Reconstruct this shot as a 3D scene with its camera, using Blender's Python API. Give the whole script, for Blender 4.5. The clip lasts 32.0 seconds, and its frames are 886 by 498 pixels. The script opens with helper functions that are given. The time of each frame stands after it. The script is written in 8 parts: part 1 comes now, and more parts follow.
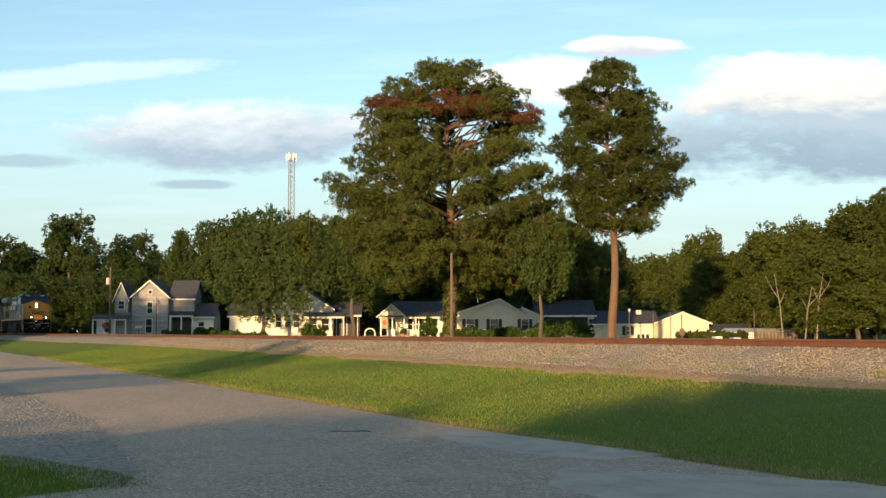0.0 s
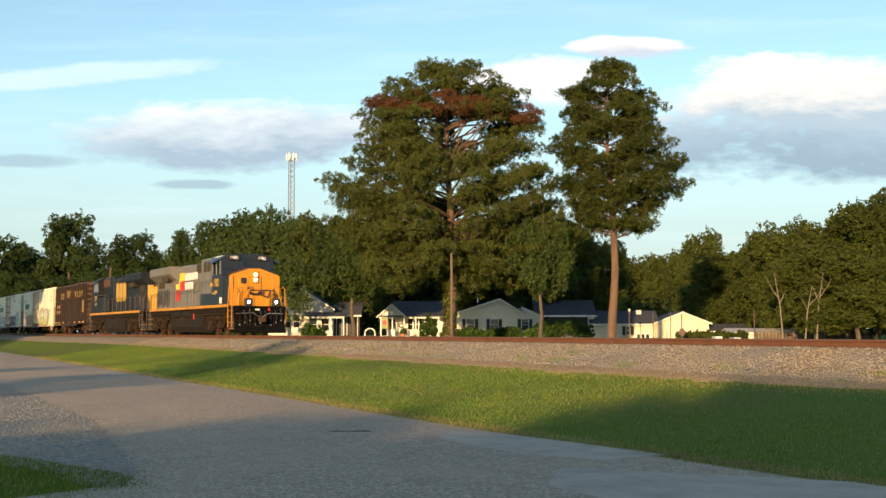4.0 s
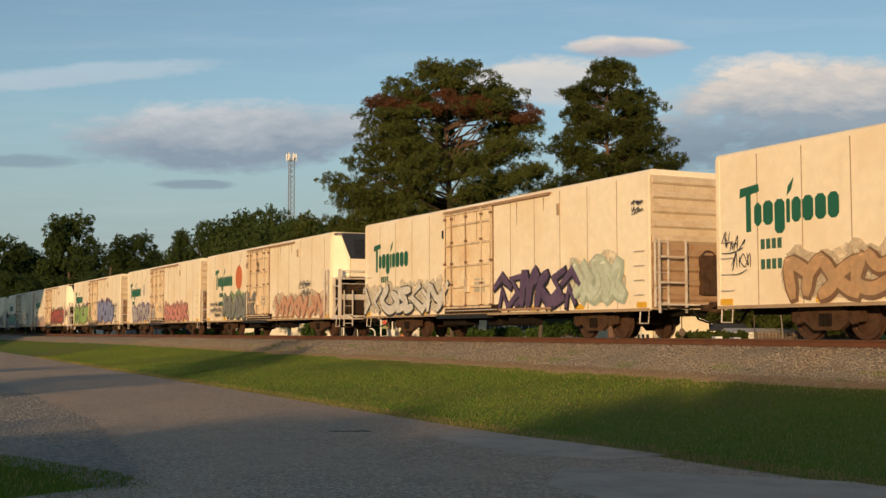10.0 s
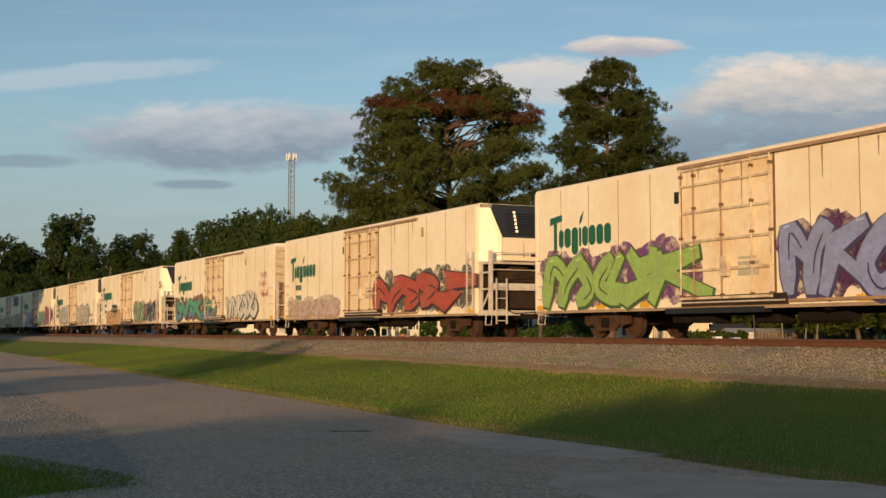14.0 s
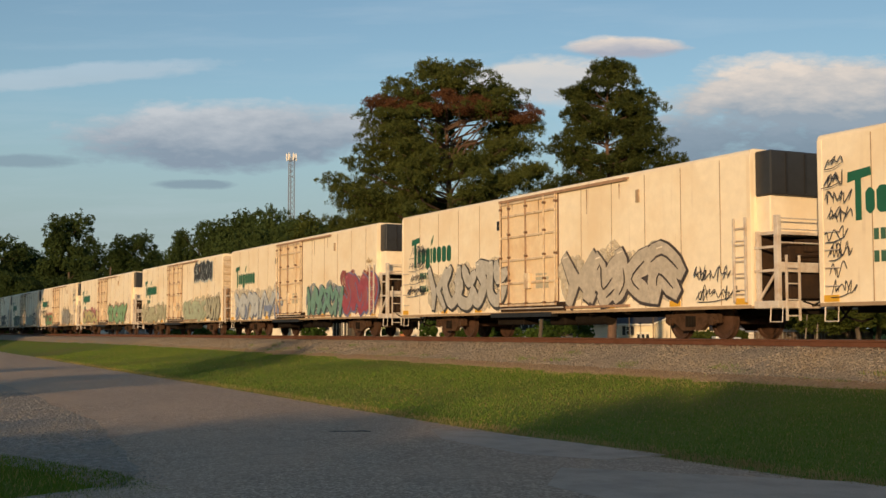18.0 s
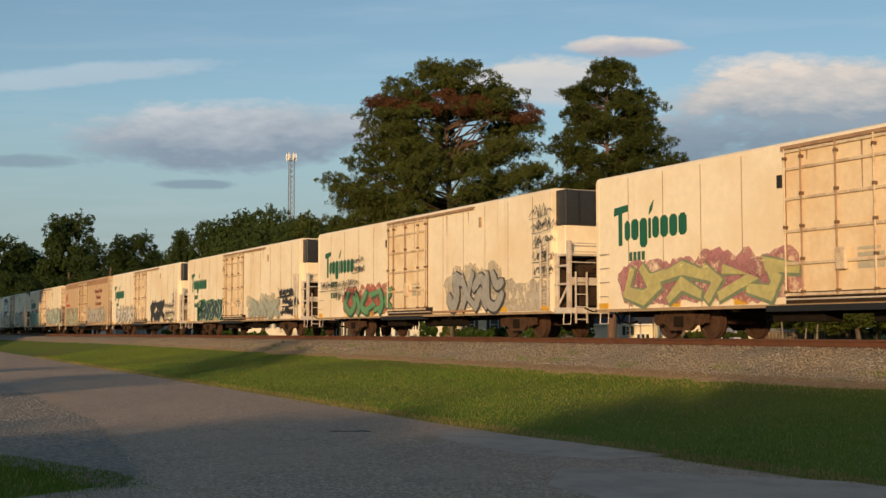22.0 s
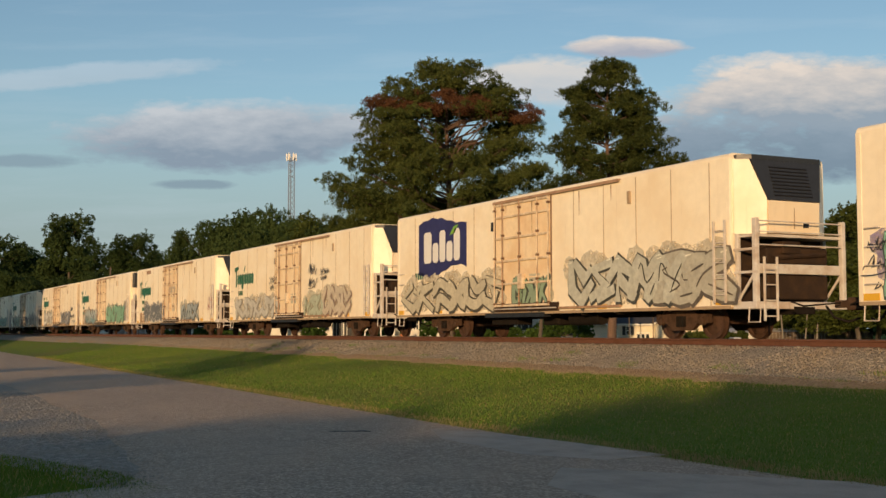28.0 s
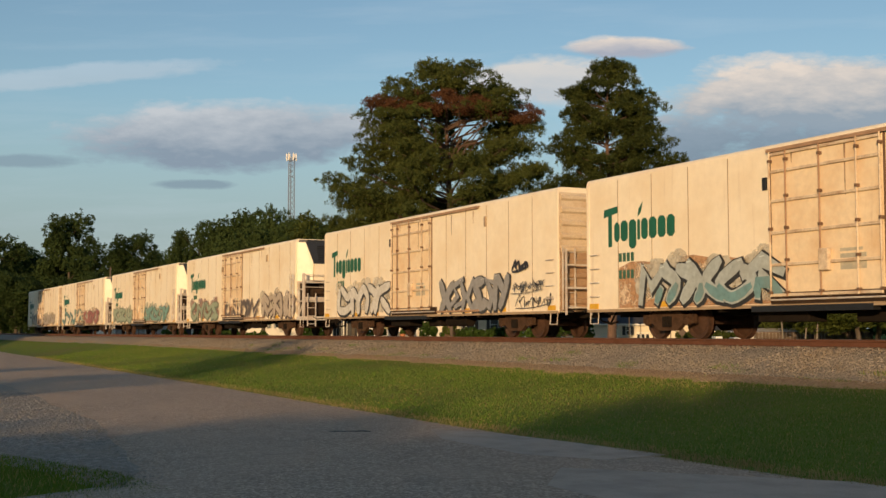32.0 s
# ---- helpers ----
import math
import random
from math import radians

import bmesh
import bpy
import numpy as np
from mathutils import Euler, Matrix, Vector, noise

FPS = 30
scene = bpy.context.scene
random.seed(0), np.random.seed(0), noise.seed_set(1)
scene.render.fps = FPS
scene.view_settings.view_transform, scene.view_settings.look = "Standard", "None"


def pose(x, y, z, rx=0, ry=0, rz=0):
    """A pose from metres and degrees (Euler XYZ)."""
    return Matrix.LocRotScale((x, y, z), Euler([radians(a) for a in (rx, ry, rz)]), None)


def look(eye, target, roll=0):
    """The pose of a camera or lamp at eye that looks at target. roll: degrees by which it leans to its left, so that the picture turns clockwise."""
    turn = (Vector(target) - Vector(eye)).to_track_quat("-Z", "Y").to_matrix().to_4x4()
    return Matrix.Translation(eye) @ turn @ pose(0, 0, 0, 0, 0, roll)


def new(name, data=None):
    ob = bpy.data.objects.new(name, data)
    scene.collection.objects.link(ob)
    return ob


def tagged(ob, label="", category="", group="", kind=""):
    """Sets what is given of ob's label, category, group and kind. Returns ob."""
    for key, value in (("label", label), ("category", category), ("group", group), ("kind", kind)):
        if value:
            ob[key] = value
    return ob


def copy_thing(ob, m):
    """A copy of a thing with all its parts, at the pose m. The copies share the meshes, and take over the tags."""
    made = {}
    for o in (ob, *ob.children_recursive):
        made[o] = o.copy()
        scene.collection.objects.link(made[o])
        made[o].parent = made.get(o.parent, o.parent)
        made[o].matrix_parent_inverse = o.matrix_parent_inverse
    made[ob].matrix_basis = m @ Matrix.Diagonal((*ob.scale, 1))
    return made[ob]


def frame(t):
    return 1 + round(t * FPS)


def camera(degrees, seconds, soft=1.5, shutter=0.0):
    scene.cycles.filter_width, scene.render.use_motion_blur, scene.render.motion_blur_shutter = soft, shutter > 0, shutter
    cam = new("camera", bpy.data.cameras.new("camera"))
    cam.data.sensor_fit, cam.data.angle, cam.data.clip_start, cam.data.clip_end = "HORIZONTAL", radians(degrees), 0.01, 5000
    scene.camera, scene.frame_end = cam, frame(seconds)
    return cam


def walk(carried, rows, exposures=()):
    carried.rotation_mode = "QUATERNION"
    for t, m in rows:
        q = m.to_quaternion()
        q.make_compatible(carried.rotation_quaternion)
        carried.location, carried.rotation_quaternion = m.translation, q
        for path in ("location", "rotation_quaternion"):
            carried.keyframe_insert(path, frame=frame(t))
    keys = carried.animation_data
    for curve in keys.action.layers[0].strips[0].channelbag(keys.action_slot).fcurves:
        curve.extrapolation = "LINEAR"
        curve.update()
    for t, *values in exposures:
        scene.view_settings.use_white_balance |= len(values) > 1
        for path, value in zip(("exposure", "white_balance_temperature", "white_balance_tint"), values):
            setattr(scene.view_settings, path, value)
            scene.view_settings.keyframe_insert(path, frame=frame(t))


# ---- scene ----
# World: x runs along the track with the train, y across it, z up. The camera stands still beside the road.
SPEED = 20.0
TRACK_Y = 21.35
RAIL_Z = 1.42
HEADING = radians(27.02)
AHEAD = Vector((-math.cos(HEADING), math.sin(HEADING), 0))
ACROSS = Vector((math.sin(HEADING), math.cos(HEADING), 0))
EYE = Vector((0, 0, 1.6))

cam = camera(40.4, 32.0, soft=1.5)
STAND = look(EYE, EYE + AHEAD * 10 + Vector((0, 0, 0.6901)))
walk(cam, [(0, STAND), (32, STAND)],
     exposures=[(0, 0.58, 6750, 5), (6, 0.56, 6650, 5), (8, 0.54, 6650, 4), (9, 0.03, 6500, 8), (10, -0.34, 6600, 8), (12, -0.35, 6650, 9), (17, -0.36, 6480, 8), (32, -0.36, 6480, 8)])

# ---- light ----
SUN_WAY = Vector((0.72, -0.69, 0)).normalized()
SUN_EL = radians(8.5)
sun = new("sun", bpy.data.lights.new("sun", "SUN"))
sun.data.energy, sun.data.angle, sun.data.color = 5.4, radians(0.9), (1.0, 0.64, 0.33)
sun.matrix_world = look((0, 0, 60), Vector((0, 0, 60)) - SUN_WAY * math.cos(SUN_EL) - Vector((0, 0, math.sin(SUN_EL))))


class Nodes:
    """Short hand for building node trees."""

    def __init__(self, tree):
        self.tree = tree

    def add(self, kind, **settings):
        n = self.tree.nodes.new(kind)
        for key, value in settings.items():
            setattr(n, key, value)
        return n

    def link(self, a, b):
        self.tree.links.new(a, b)

    def put(self, socket, value):
        if isinstance(value, bpy.types.NodeSocket):
            self.link(value, socket)
        else:
            socket.default_value = value

    def math(self, op, a, b=0.0, clamp=False):
        n = self.add("ShaderNodeMath", operation=op, use_clamp=clamp)
        self.put(n.inputs[0], a)
        self.put(n.inputs[1], b)
        return n.outputs[0]

    def dot(self, a, v):
        n = self.add("ShaderNodeVectorMath", operation="DOT_PRODUCT")
        self.link(a, n.inputs[0])
        n.inputs[1].default_value = v
        return n.outputs["Value"]

    def noise(self, vector, scale, detail=4.0, rough=0.55):
        n = self.add("ShaderNodeTexNoise")
        if vector is not None:
            self.link(vector, n.inputs["Vector"])
        n.inputs["Scale"].default_value, n.inputs["Detail"].default_value, n.inputs["Roughness"].default_value = scale, detail, rough
        return n.outputs["Fac"]

    def ramp(self, fac, *stops):
        n = self.add("ShaderNodeValToRGB")
        els = n.color_ramp.elements
        while len(els) < len(stops):
            els.new(0.5)
        for e, (at, value) in zip(els, stops):
            e.position = at
            e.color = (value, value, value, 1) if isinstance(value, (int, float)) else (*value, 1)
        self.link(fac, n.inputs[0])
        return n.outputs[0]

    def mix(self, fac, a, b, blend="MIX"):
        n = self.add("ShaderNodeMix", data_type="RGBA", blend_type=blend)
        self.put(n.inputs[0], fac)
        for socket, value in ((n.inputs[6], a), (n.inputs[7], b)):
            self.put(socket, (*value, 1) if isinstance(value, tuple) and len(value) == 3 else value)
        return n.outputs[2]


def make_world():
    world = bpy.data.worlds.new("sky")
    scene.world = world
    world.use_nodes = True
    k = Nodes(world.node_tree)
    back = world.node_tree.nodes["Background"]
    sky = k.add("ShaderNodeTexSky", sky_type="NISHITA", sun_disc=False)
    sky.sun_elevation, sky.sun_rotation = SUN_EL, math.atan2(SUN_WAY.x, SUN_WAY.y)
    sky.air_density, sky.dust_density, sky.ozone_density = 1.0, 0.5, 1.9
    way = k.add("ShaderNodeTexCoord").outputs["Generated"]
    ahead = k.math("MAXIMUM", k.math("ABSOLUTE", k.dot(way, AHEAD)), 0.08)
    across = k.math("DIVIDE", k.dot(way, ACROSS), ahead)
    rise = k.math("DIVIDE", k.dot(way, (0, 0, 1)), ahead)
    flat = k.add("ShaderNodeCombineXYZ")
    k.put(flat.inputs[0], across)
    k.put(flat.inputs[1], k.math("MULTIPLY", rise, 2.6))
    coarse = k.math("SUBTRACT", k.noise(flat.outputs[0], 9, 7, 0.6), 0.5)
    fine = k.math("SUBTRACT", k.noise(flat.outputs[0], 34, 5, 0.6), 0.5)
    colour = sky.outputs[0]
    # pale evening haze low over the land
    colour = k.mix(k.ramp(rise, (0.0, 0.88), (0.09, 0.66), (0.2, 0.0)), colour, (2.15, 2.66, 3.08))
    # wisps of thin high cloud
    streak = k.add("ShaderNodeCombineXYZ")
    k.put(streak.inputs[0], k.math("ADD", across, k.math("MULTIPLY", rise, -1.5)))
    k.put(streak.inputs[1], k.math("MULTIPLY", rise, 9.0))
    veil = k.ramp(k.noise(streak.outputs[0], 4, 6, 0.6), (0.50, 0.0), (0.80, 0.22))
    colour = k.mix(veil, colour, CLOUD_THIN)
    for cx, cy, rx, ry, lean, top, low, thick in CLOUDS:
        dx = k.math("DIVIDE", k.math("SUBTRACT", across, cx), rx)
        dy = k.math("SUBTRACT", rise, k.math("MULTIPLY", across, lean))
        dy = k.math("DIVIDE", k.math("SUBTRACT", dy, cy - cx * lean), ry)
        reach = k.math("ADD", k.math("MULTIPLY", dx, dx), k.math("MULTIPLY", dy, dy))
        body = k.math("SUBTRACT", 1.0, reach)
        body = k.math("ADD", body, k.math("MULTIPLY", coarse, 2.4))
        body = k.math("ADD", body, k.math("MULTIPLY", fine, 0.9))
        cover = k.ramp(body, (0.05, 0.0), (0.62, thick))
        lift = k.math("ADD", dy, k.math("MULTIPLY", coarse, 1.6))
        lift = k.math("ADD", lift, k.math("MULTIPLY", fine, 1.2))
        shade = k.ramp(k.math("MULTIPLY_ADD", lift, 0.5), (0.2, low), (0.8, top))
        shade.node.inputs[0].links[0].from_node.inputs[2].default_value = 0.42
        colour = k.mix(cover, colour, shade)
    k.link(colour, back.inputs[0])
    back.inputs[1].default_value = 0.17


CLOUD_THIN = (4.4, 5.0, 5.6)
WARM, MILK, GREY = (6.0, 5.2, 4.6), (4.3, 4.6, 5.0), (1.62, 2.16, 2.72)
# centre and size as slopes across and upward, lean, lit top, underside, thickness
CLOUDS = (
    (0.320, 0.156, 0.200, 0.036, 0.0, (2.25, 2.8, 3.4), GREY, 1.0),
    (-0.172, 0.166, 0.170, 0.034, 0.03, (4.2, 4.4, 4.7), (1.95, 2.45, 3.05), 1.0),
    (0.318, 0.200, 0.150, 0.040, 0.06, WARM, (2.3, 2.78, 3.3), 1.0),
    (0.085, 0.210, 0.090, 0.022, 0.0, (5.4, 5.0, 4.7), (4.2, 4.3, 4.5), 0.9),
    (0.158, 0.240, 0.052, 0.011, 0.0, WARM, (3.0, 3.2, 3.8), 1.0),
    (-0.300, 0.216, 0.150, 0.011, 0.09, (4.6, 5.0, 5.5), MILK, 0.42),
    (-0.210, 0.123, 0.040, 0.005, 0.0, GREY, GREY, 0.7),
    (-0.345, 0.143, 0.050, 0.007, 0.0, GREY, GREY, 0.6),
)
make_world()


# ---- materials ----
def mat(name, colour, rough=0.6, var=0.25, scale=3.0, bump=0.0, metal=0.0, tint=None, fine=14.0, random_tint=0.0, spec=0.5, streak=False, drip=None):
    """A painted, wooden, metal or earthen surface: two scales of colour change, grain in the relief, roughness that varies."""
    m = bpy.data.materials.new(name)
    m.use_nodes = True
    k = Nodes(m.node_tree)
    b = m.node_tree.nodes["Principled BSDF"]
    place = k.add("ShaderNodeTexCoord").outputs["Object"]
    if drip or random_tint:
        # every object shows another stretch of the pattern
        own = k.add("ShaderNodeObjectInfo").outputs["Random"]
        shift = k.add("ShaderNodeVectorMath", operation="ADD")
        k.link(place, shift.inputs[0])
        k.link(k.math("MULTIPLY", own, 53.0), shift.inputs[1])
        place = shift.outputs[0]
    if streak:
        mp = k.add("ShaderNodeMapping")
        mp.inputs["Scale"].default_value = (1, 1, 0.12)
        k.link(place, mp.inputs[0])
        place2 = mp.outputs[0]
    else:
        place2 = place
    wide = k.noise(place2, scale, 5, 0.6)
    grain = k.noise(place, scale * fine, 3, 0.6)
    tint = tint or tuple(c * (1 - var) for c in colour)
    lo = tuple(c * (1 - var * 0.6) for c in colour)
    hi = tuple(min(1, c * (1 + var * 0.35)) for c in colour)
    base = k.mix(k.ramp(grain, (0.3, 0.0), (0.7, 1.0)), lo, hi)
    base = k.mix(k.ramp(wide, (0.45, 0.0), (0.72, 0.85)), base, tint)
    if drip:
        run = k.add("ShaderNodeMapping")
        run.inputs["Scale"].default_value = (2.6, 2.6, 0.10)
        k.link(place, run.inputs[0])
        lines = k.ramp(k.noise(run.outputs[0], 1.6, 4, 0.65), (0.60, 0.0), (0.80, 0.8))
        spots = k.ramp(k.noise(place, 0.55, 6, 0.7), (0.50, 0.0), (0.66, 1.0))
        base = k.mix(k.math("MULTIPLY", lines, k.math("ADD", 0.15, k.math("MULTIPLY", spots, 0.85))), base, drip)
    if random_tint:
        rnd = k.add("ShaderNodeObjectInfo").outputs["Random"]
        base = k.mix(k.math("MULTIPLY", rnd, random_tint), base, tint)
    k.link(base, b.inputs["Base Color"])
    b.inputs["Metallic"].default_value = metal
    b.inputs["Specular IOR Level"].default_value = spec
    k.link(k.ramp(wide, (0.3, rough * 0.85), (0.7, min(1, rough * 1.15))), b.inputs["Roughness"])
    if bump:
        n = k.add("ShaderNodeBump")
        n.inputs["Strength"].default_value, n.inputs["Distance"].default_value = 0.6, bump
        k.link(grain, n.inputs["Height"])
        k.link(n.outputs[0], b.inputs["Normal"])
    return m


def leaf_mat(name, a, b_, brown=None, share=0.0, thin_share=0.38):
    m = bpy.data.materials.new(name)
    m.use_nodes = True
    k = Nodes(m.node_tree)
    b = m.node_tree.nodes["Principled BSDF"]
    rnd = k.add("ShaderNodeNewGeometry").outputs["Random Per Island"]
    own = k.add("ShaderNodeObjectInfo").outputs["Random"]
    place = k.add("ShaderNodeTexCoord").outputs["Object"]
    base = k.mix(rnd, a, b_)
    base = k.mix(k.ramp(k.noise(place, 0.35, 3), (0.35, 0.0), (0.65, 0.7)), base, tuple(c * 0.6 for c in a))
    base = k.mix(k.math("MULTIPLY", own, 0.35), base, tuple(c * 1.25 for c in b_))
    if brown:
        base = k.mix(k.ramp(k.math("FRACT", k.math("MULTIPLY", rnd, 7.3)), (1 - share - 0.02, 0.0), (1 - share, 1.0)), base, brown)
    k.link(base, b.inputs["Base Color"])
    b.inputs["Roughness"].default_value = 0.65
    b.inputs["Specular IOR Level"].default_value = 0.08
    thin = k.add("ShaderNodeBsdfTranslucent")
    k.link(k.mix(0.5, base, tuple(c * 1.3 for c in b_)), thin.inputs[0])
    both = k.add("ShaderNodeMixShader")
    both.inputs[0].default_value = thin_share
    k.link(b.outputs[0], both.inputs[1])
    k.link(thin.outputs[0], both.inputs[2])
    k.link(both.outputs[0], m.node_tree.nodes["Material Output"].inputs[0])
    return m


def glow_mat(name, colour, power):
    m = bpy.data.materials.new(name)
    m.use_nodes = True
    b = m.node_tree.nodes["Principled BSDF"]
    b.inputs["Base Color"].default_value = (*colour, 1)
    b.inputs["Emission Color"].default_value = (*colour, 1)
    b.inputs["Emission Strength"].default_value = power
    return m


def glass_mat(name, colour=(0.02, 0.025, 0.03)):
    m = bpy.data.materials.new(name)
    m.use_nodes = True
    b = m.node_tree.nodes["Principled BSDF"]
    b.inputs["Base Color"].default_value = (*colour, 1)
    b.inputs["Roughness"].default_value = 0.06
    b.inputs["IOR"].default_value = 1.5
    return m


def ground_mat():
    """Mown grass with dry, brown and lush patches."""
    m = bpy.data.materials.new("grass_ground")
    m.use_nodes = True
    k = Nodes(m.node_tree)
    b = m.node_tree.nodes["Principled BSDF"]
    place = k.add("ShaderNodeTexCoord").outputs["Object"]
    wide, mid, fine = k.noise(place, 0.12, 5), k.noise(place, 1.1, 5), k.noise(place, 24, 3)
    base = k.mix(fine, (0.072, 0.125, 0.015), (0.165, 0.235, 0.032))
    base = k.mix(k.ramp(mid, (0.4, 0.0), (0.7, 0.5)), base, (0.17, 0.185, 0.04))
    base = k.mix(k.ramp(wide, (0.5, 0.0), (0.68, 0.5)), base, (0.17, 0.14, 0.05))
    k.link(base, b.inputs["Base Color"])
    b.inputs["Roughness"].default_value = 0.9
    b.inputs["Specular IOR Level"].default_value = 0.12
    n = k.add("ShaderNodeBump")
    n.inputs["Distance"].default_value = 0.06
    k.link(fine, n.inputs["Height"])
    k.link(n.outputs[0], b.inputs["Normal"])
    return m


def stone_mat(name, a, b_, dust):
    """Loose stones and gravel: each a shade of its own."""
    m = bpy.data.materials.new(name)
    m.use_nodes = True
    k = Nodes(m.node_tree)
    b = m.node_tree.nodes["Principled BSDF"]
    place = k.add("ShaderNodeTexCoord").outputs["Object"]
    v = k.add("ShaderNodeTexVoronoi")
    k.link(place, v.inputs["Vector"])
    v.inputs["Scale"].default_value = 16
    isle = k.add("ShaderNodeNewGeometry").outputs["Random Per Island"]
    pick = k.math("FRACT", k.math("ADD", k.dot(v.outputs["Color"], (0.6, 0.3, 0.1)), isle))
    base = k.mix(pick, a, b_)
    base = k.mix(k.ramp(k.noise(place, 0.5, 5), (0.42, 0.0), (0.7, 0.75)), base, dust)
    k.link(base, b.inputs["Base Color"])
    b.inputs["Roughness"].default_value = 0.9
    b.inputs["Specular IOR Level"].default_value = 0.12
    n = k.add("ShaderNodeBump")
    n.inputs["Distance"].default_value = 0.05
    k.link(v.outputs["Distance"], n.inputs["Height"])
    k.link(n.outputs[0], b.inputs["Normal"])
    return m


def road_mat():
    """Old chip-sealed asphalt: aggregate, pale wheel paths, stains and hairline cracks."""
    m = bpy.data.materials.new("old_asphalt")
    m.use_nodes = True
    k = Nodes(m.node_tree)
    b = m.node_tree.nodes["Principled BSDF"]
    place = k.add("ShaderNodeTexCoord").outputs["Object"]
    chips = k.add("ShaderNodeTexVoronoi")
    k.link(place, chips.inputs["Vector"])
    chips.inputs["Scale"].default_value = 38
    base = k.mix(k.ramp(k.dot(chips.outputs["Color"], (0.5, 0.3, 0.2)), (0.22, 0.0), (0.5, 0.35), (0.82, 1.0)), (0.222, 0.171, 0.126), (0.63, 0.505, 0.375))
    wide = k.noise(place, 0.35, 6, 0.65)
    base = k.mix(k.ramp(wide, (0.4, 0.0), (0.7, 0.6)), base, (0.47, 0.36, 0.26))
    base = k.mix(k.ramp(k.noise(place, 1.7, 5), (0.55, 0.0), (0.75, 0.5)), base, (0.225, 0.188, 0.15))
    k.link(base, b.inputs["Base Color"])
    b.inputs["Roughness"].default_value = 0.85
    b.inputs["Specular IOR Level"].default_value = 0.22
    n = k.add("ShaderNodeBump")
    n.inputs["Distance"].default_value = 0.012
    k.link(chips.outputs["Distance"], n.inputs["Height"])
    k.link(n.outputs[0], b.inputs["Normal"])
    return m


GRASS = ground_mat()
BLADES = leaf_mat("grass_blades", (0.066, 0.132, 0.014), (0.145, 0.225, 0.027), (0.34, 0.27, 0.10), 0.12, 0.06)
DRY = leaf_mat("dry_grass", (0.26, 0.20, 0.08), (0.40, 0.31, 0.14))
ASPHALT = road_mat()
PATCH = mat("asphalt_patch", (0.47, 0.395, 0.315), 0.9, 0.3, 1.6, 0.006, fine=34, spec=0.2)
DIRT = stone_mat("brown_dirt", (0.29, 0.20, 0.12), (0.45, 0.33, 0.21), (0.37, 0.25, 0.14))
TAR = mat("tar_crack", (0.02, 0.02, 0.02), 0.7, 0.3, 3)
BALLAST = stone_mat("ballast", (0.21, 0.178, 0.138), (0.44, 0.385, 0.305), (0.33, 0.265, 0.19))
GRAVEL = stone_mat("roadside_gravel", (0.22, 0.205, 0.175), (0.40, 0.37, 0.32), (0.35, 0.30, 0.235))
RAIL_RUST = mat("rusty_rail", (0.155, 0.064, 0.033), 0.8, 0.35, 1.5, 0.004, 0.2, fine=20)
RAIL_TOP = mat("polished_rail_head", (0.5, 0.48, 0.46), 0.3, 0.15, 4, 0, 1.0)
TIE = mat("creosoted_tie", (0.10, 0.075, 0.055), 0.9, 0.4, 5, 0.01)
BARK = mat("pine_bark", (0.165, 0.10, 0.068), 0.95, 0.55, 2.6, 0.08, tint=(0.065, 0.043, 0.032), fine=6, streak=True)
BARK_GREY = mat("grey_bark", (0.12, 0.095, 0.07), 0.95, 0.5, 2.2, 0.05, fine=6, streak=True)
PINE = leaf_mat("pine_needles", (0.046, 0.064, 0.018), (0.130, 0.150, 0.040))
LIMB_BARK = mat("dull_pine_limb", (0.115, 0.072, 0.050), 0.95, 0.4, 2.2, 0.02, tint=(0.06, 0.042, 0.032))
PINE_BROWN = leaf_mat("dying_pine_needles", (0.105, 0.050, 0.026), (0.18, 0.088, 0.046))
LEAVES = leaf_mat("oak_leaves", (0.035, 0.060, 0.018), (0.078, 0.112, 0.034))
LEAVES_LIGHT = leaf_mat("light_leaves", (0.060, 0.080, 0.018), (0.112, 0.136, 0.032))
BUSH = leaf_mat("bush_leaves", (0.035, 0.075, 0.018), (0.085, 0.14, 0.03))


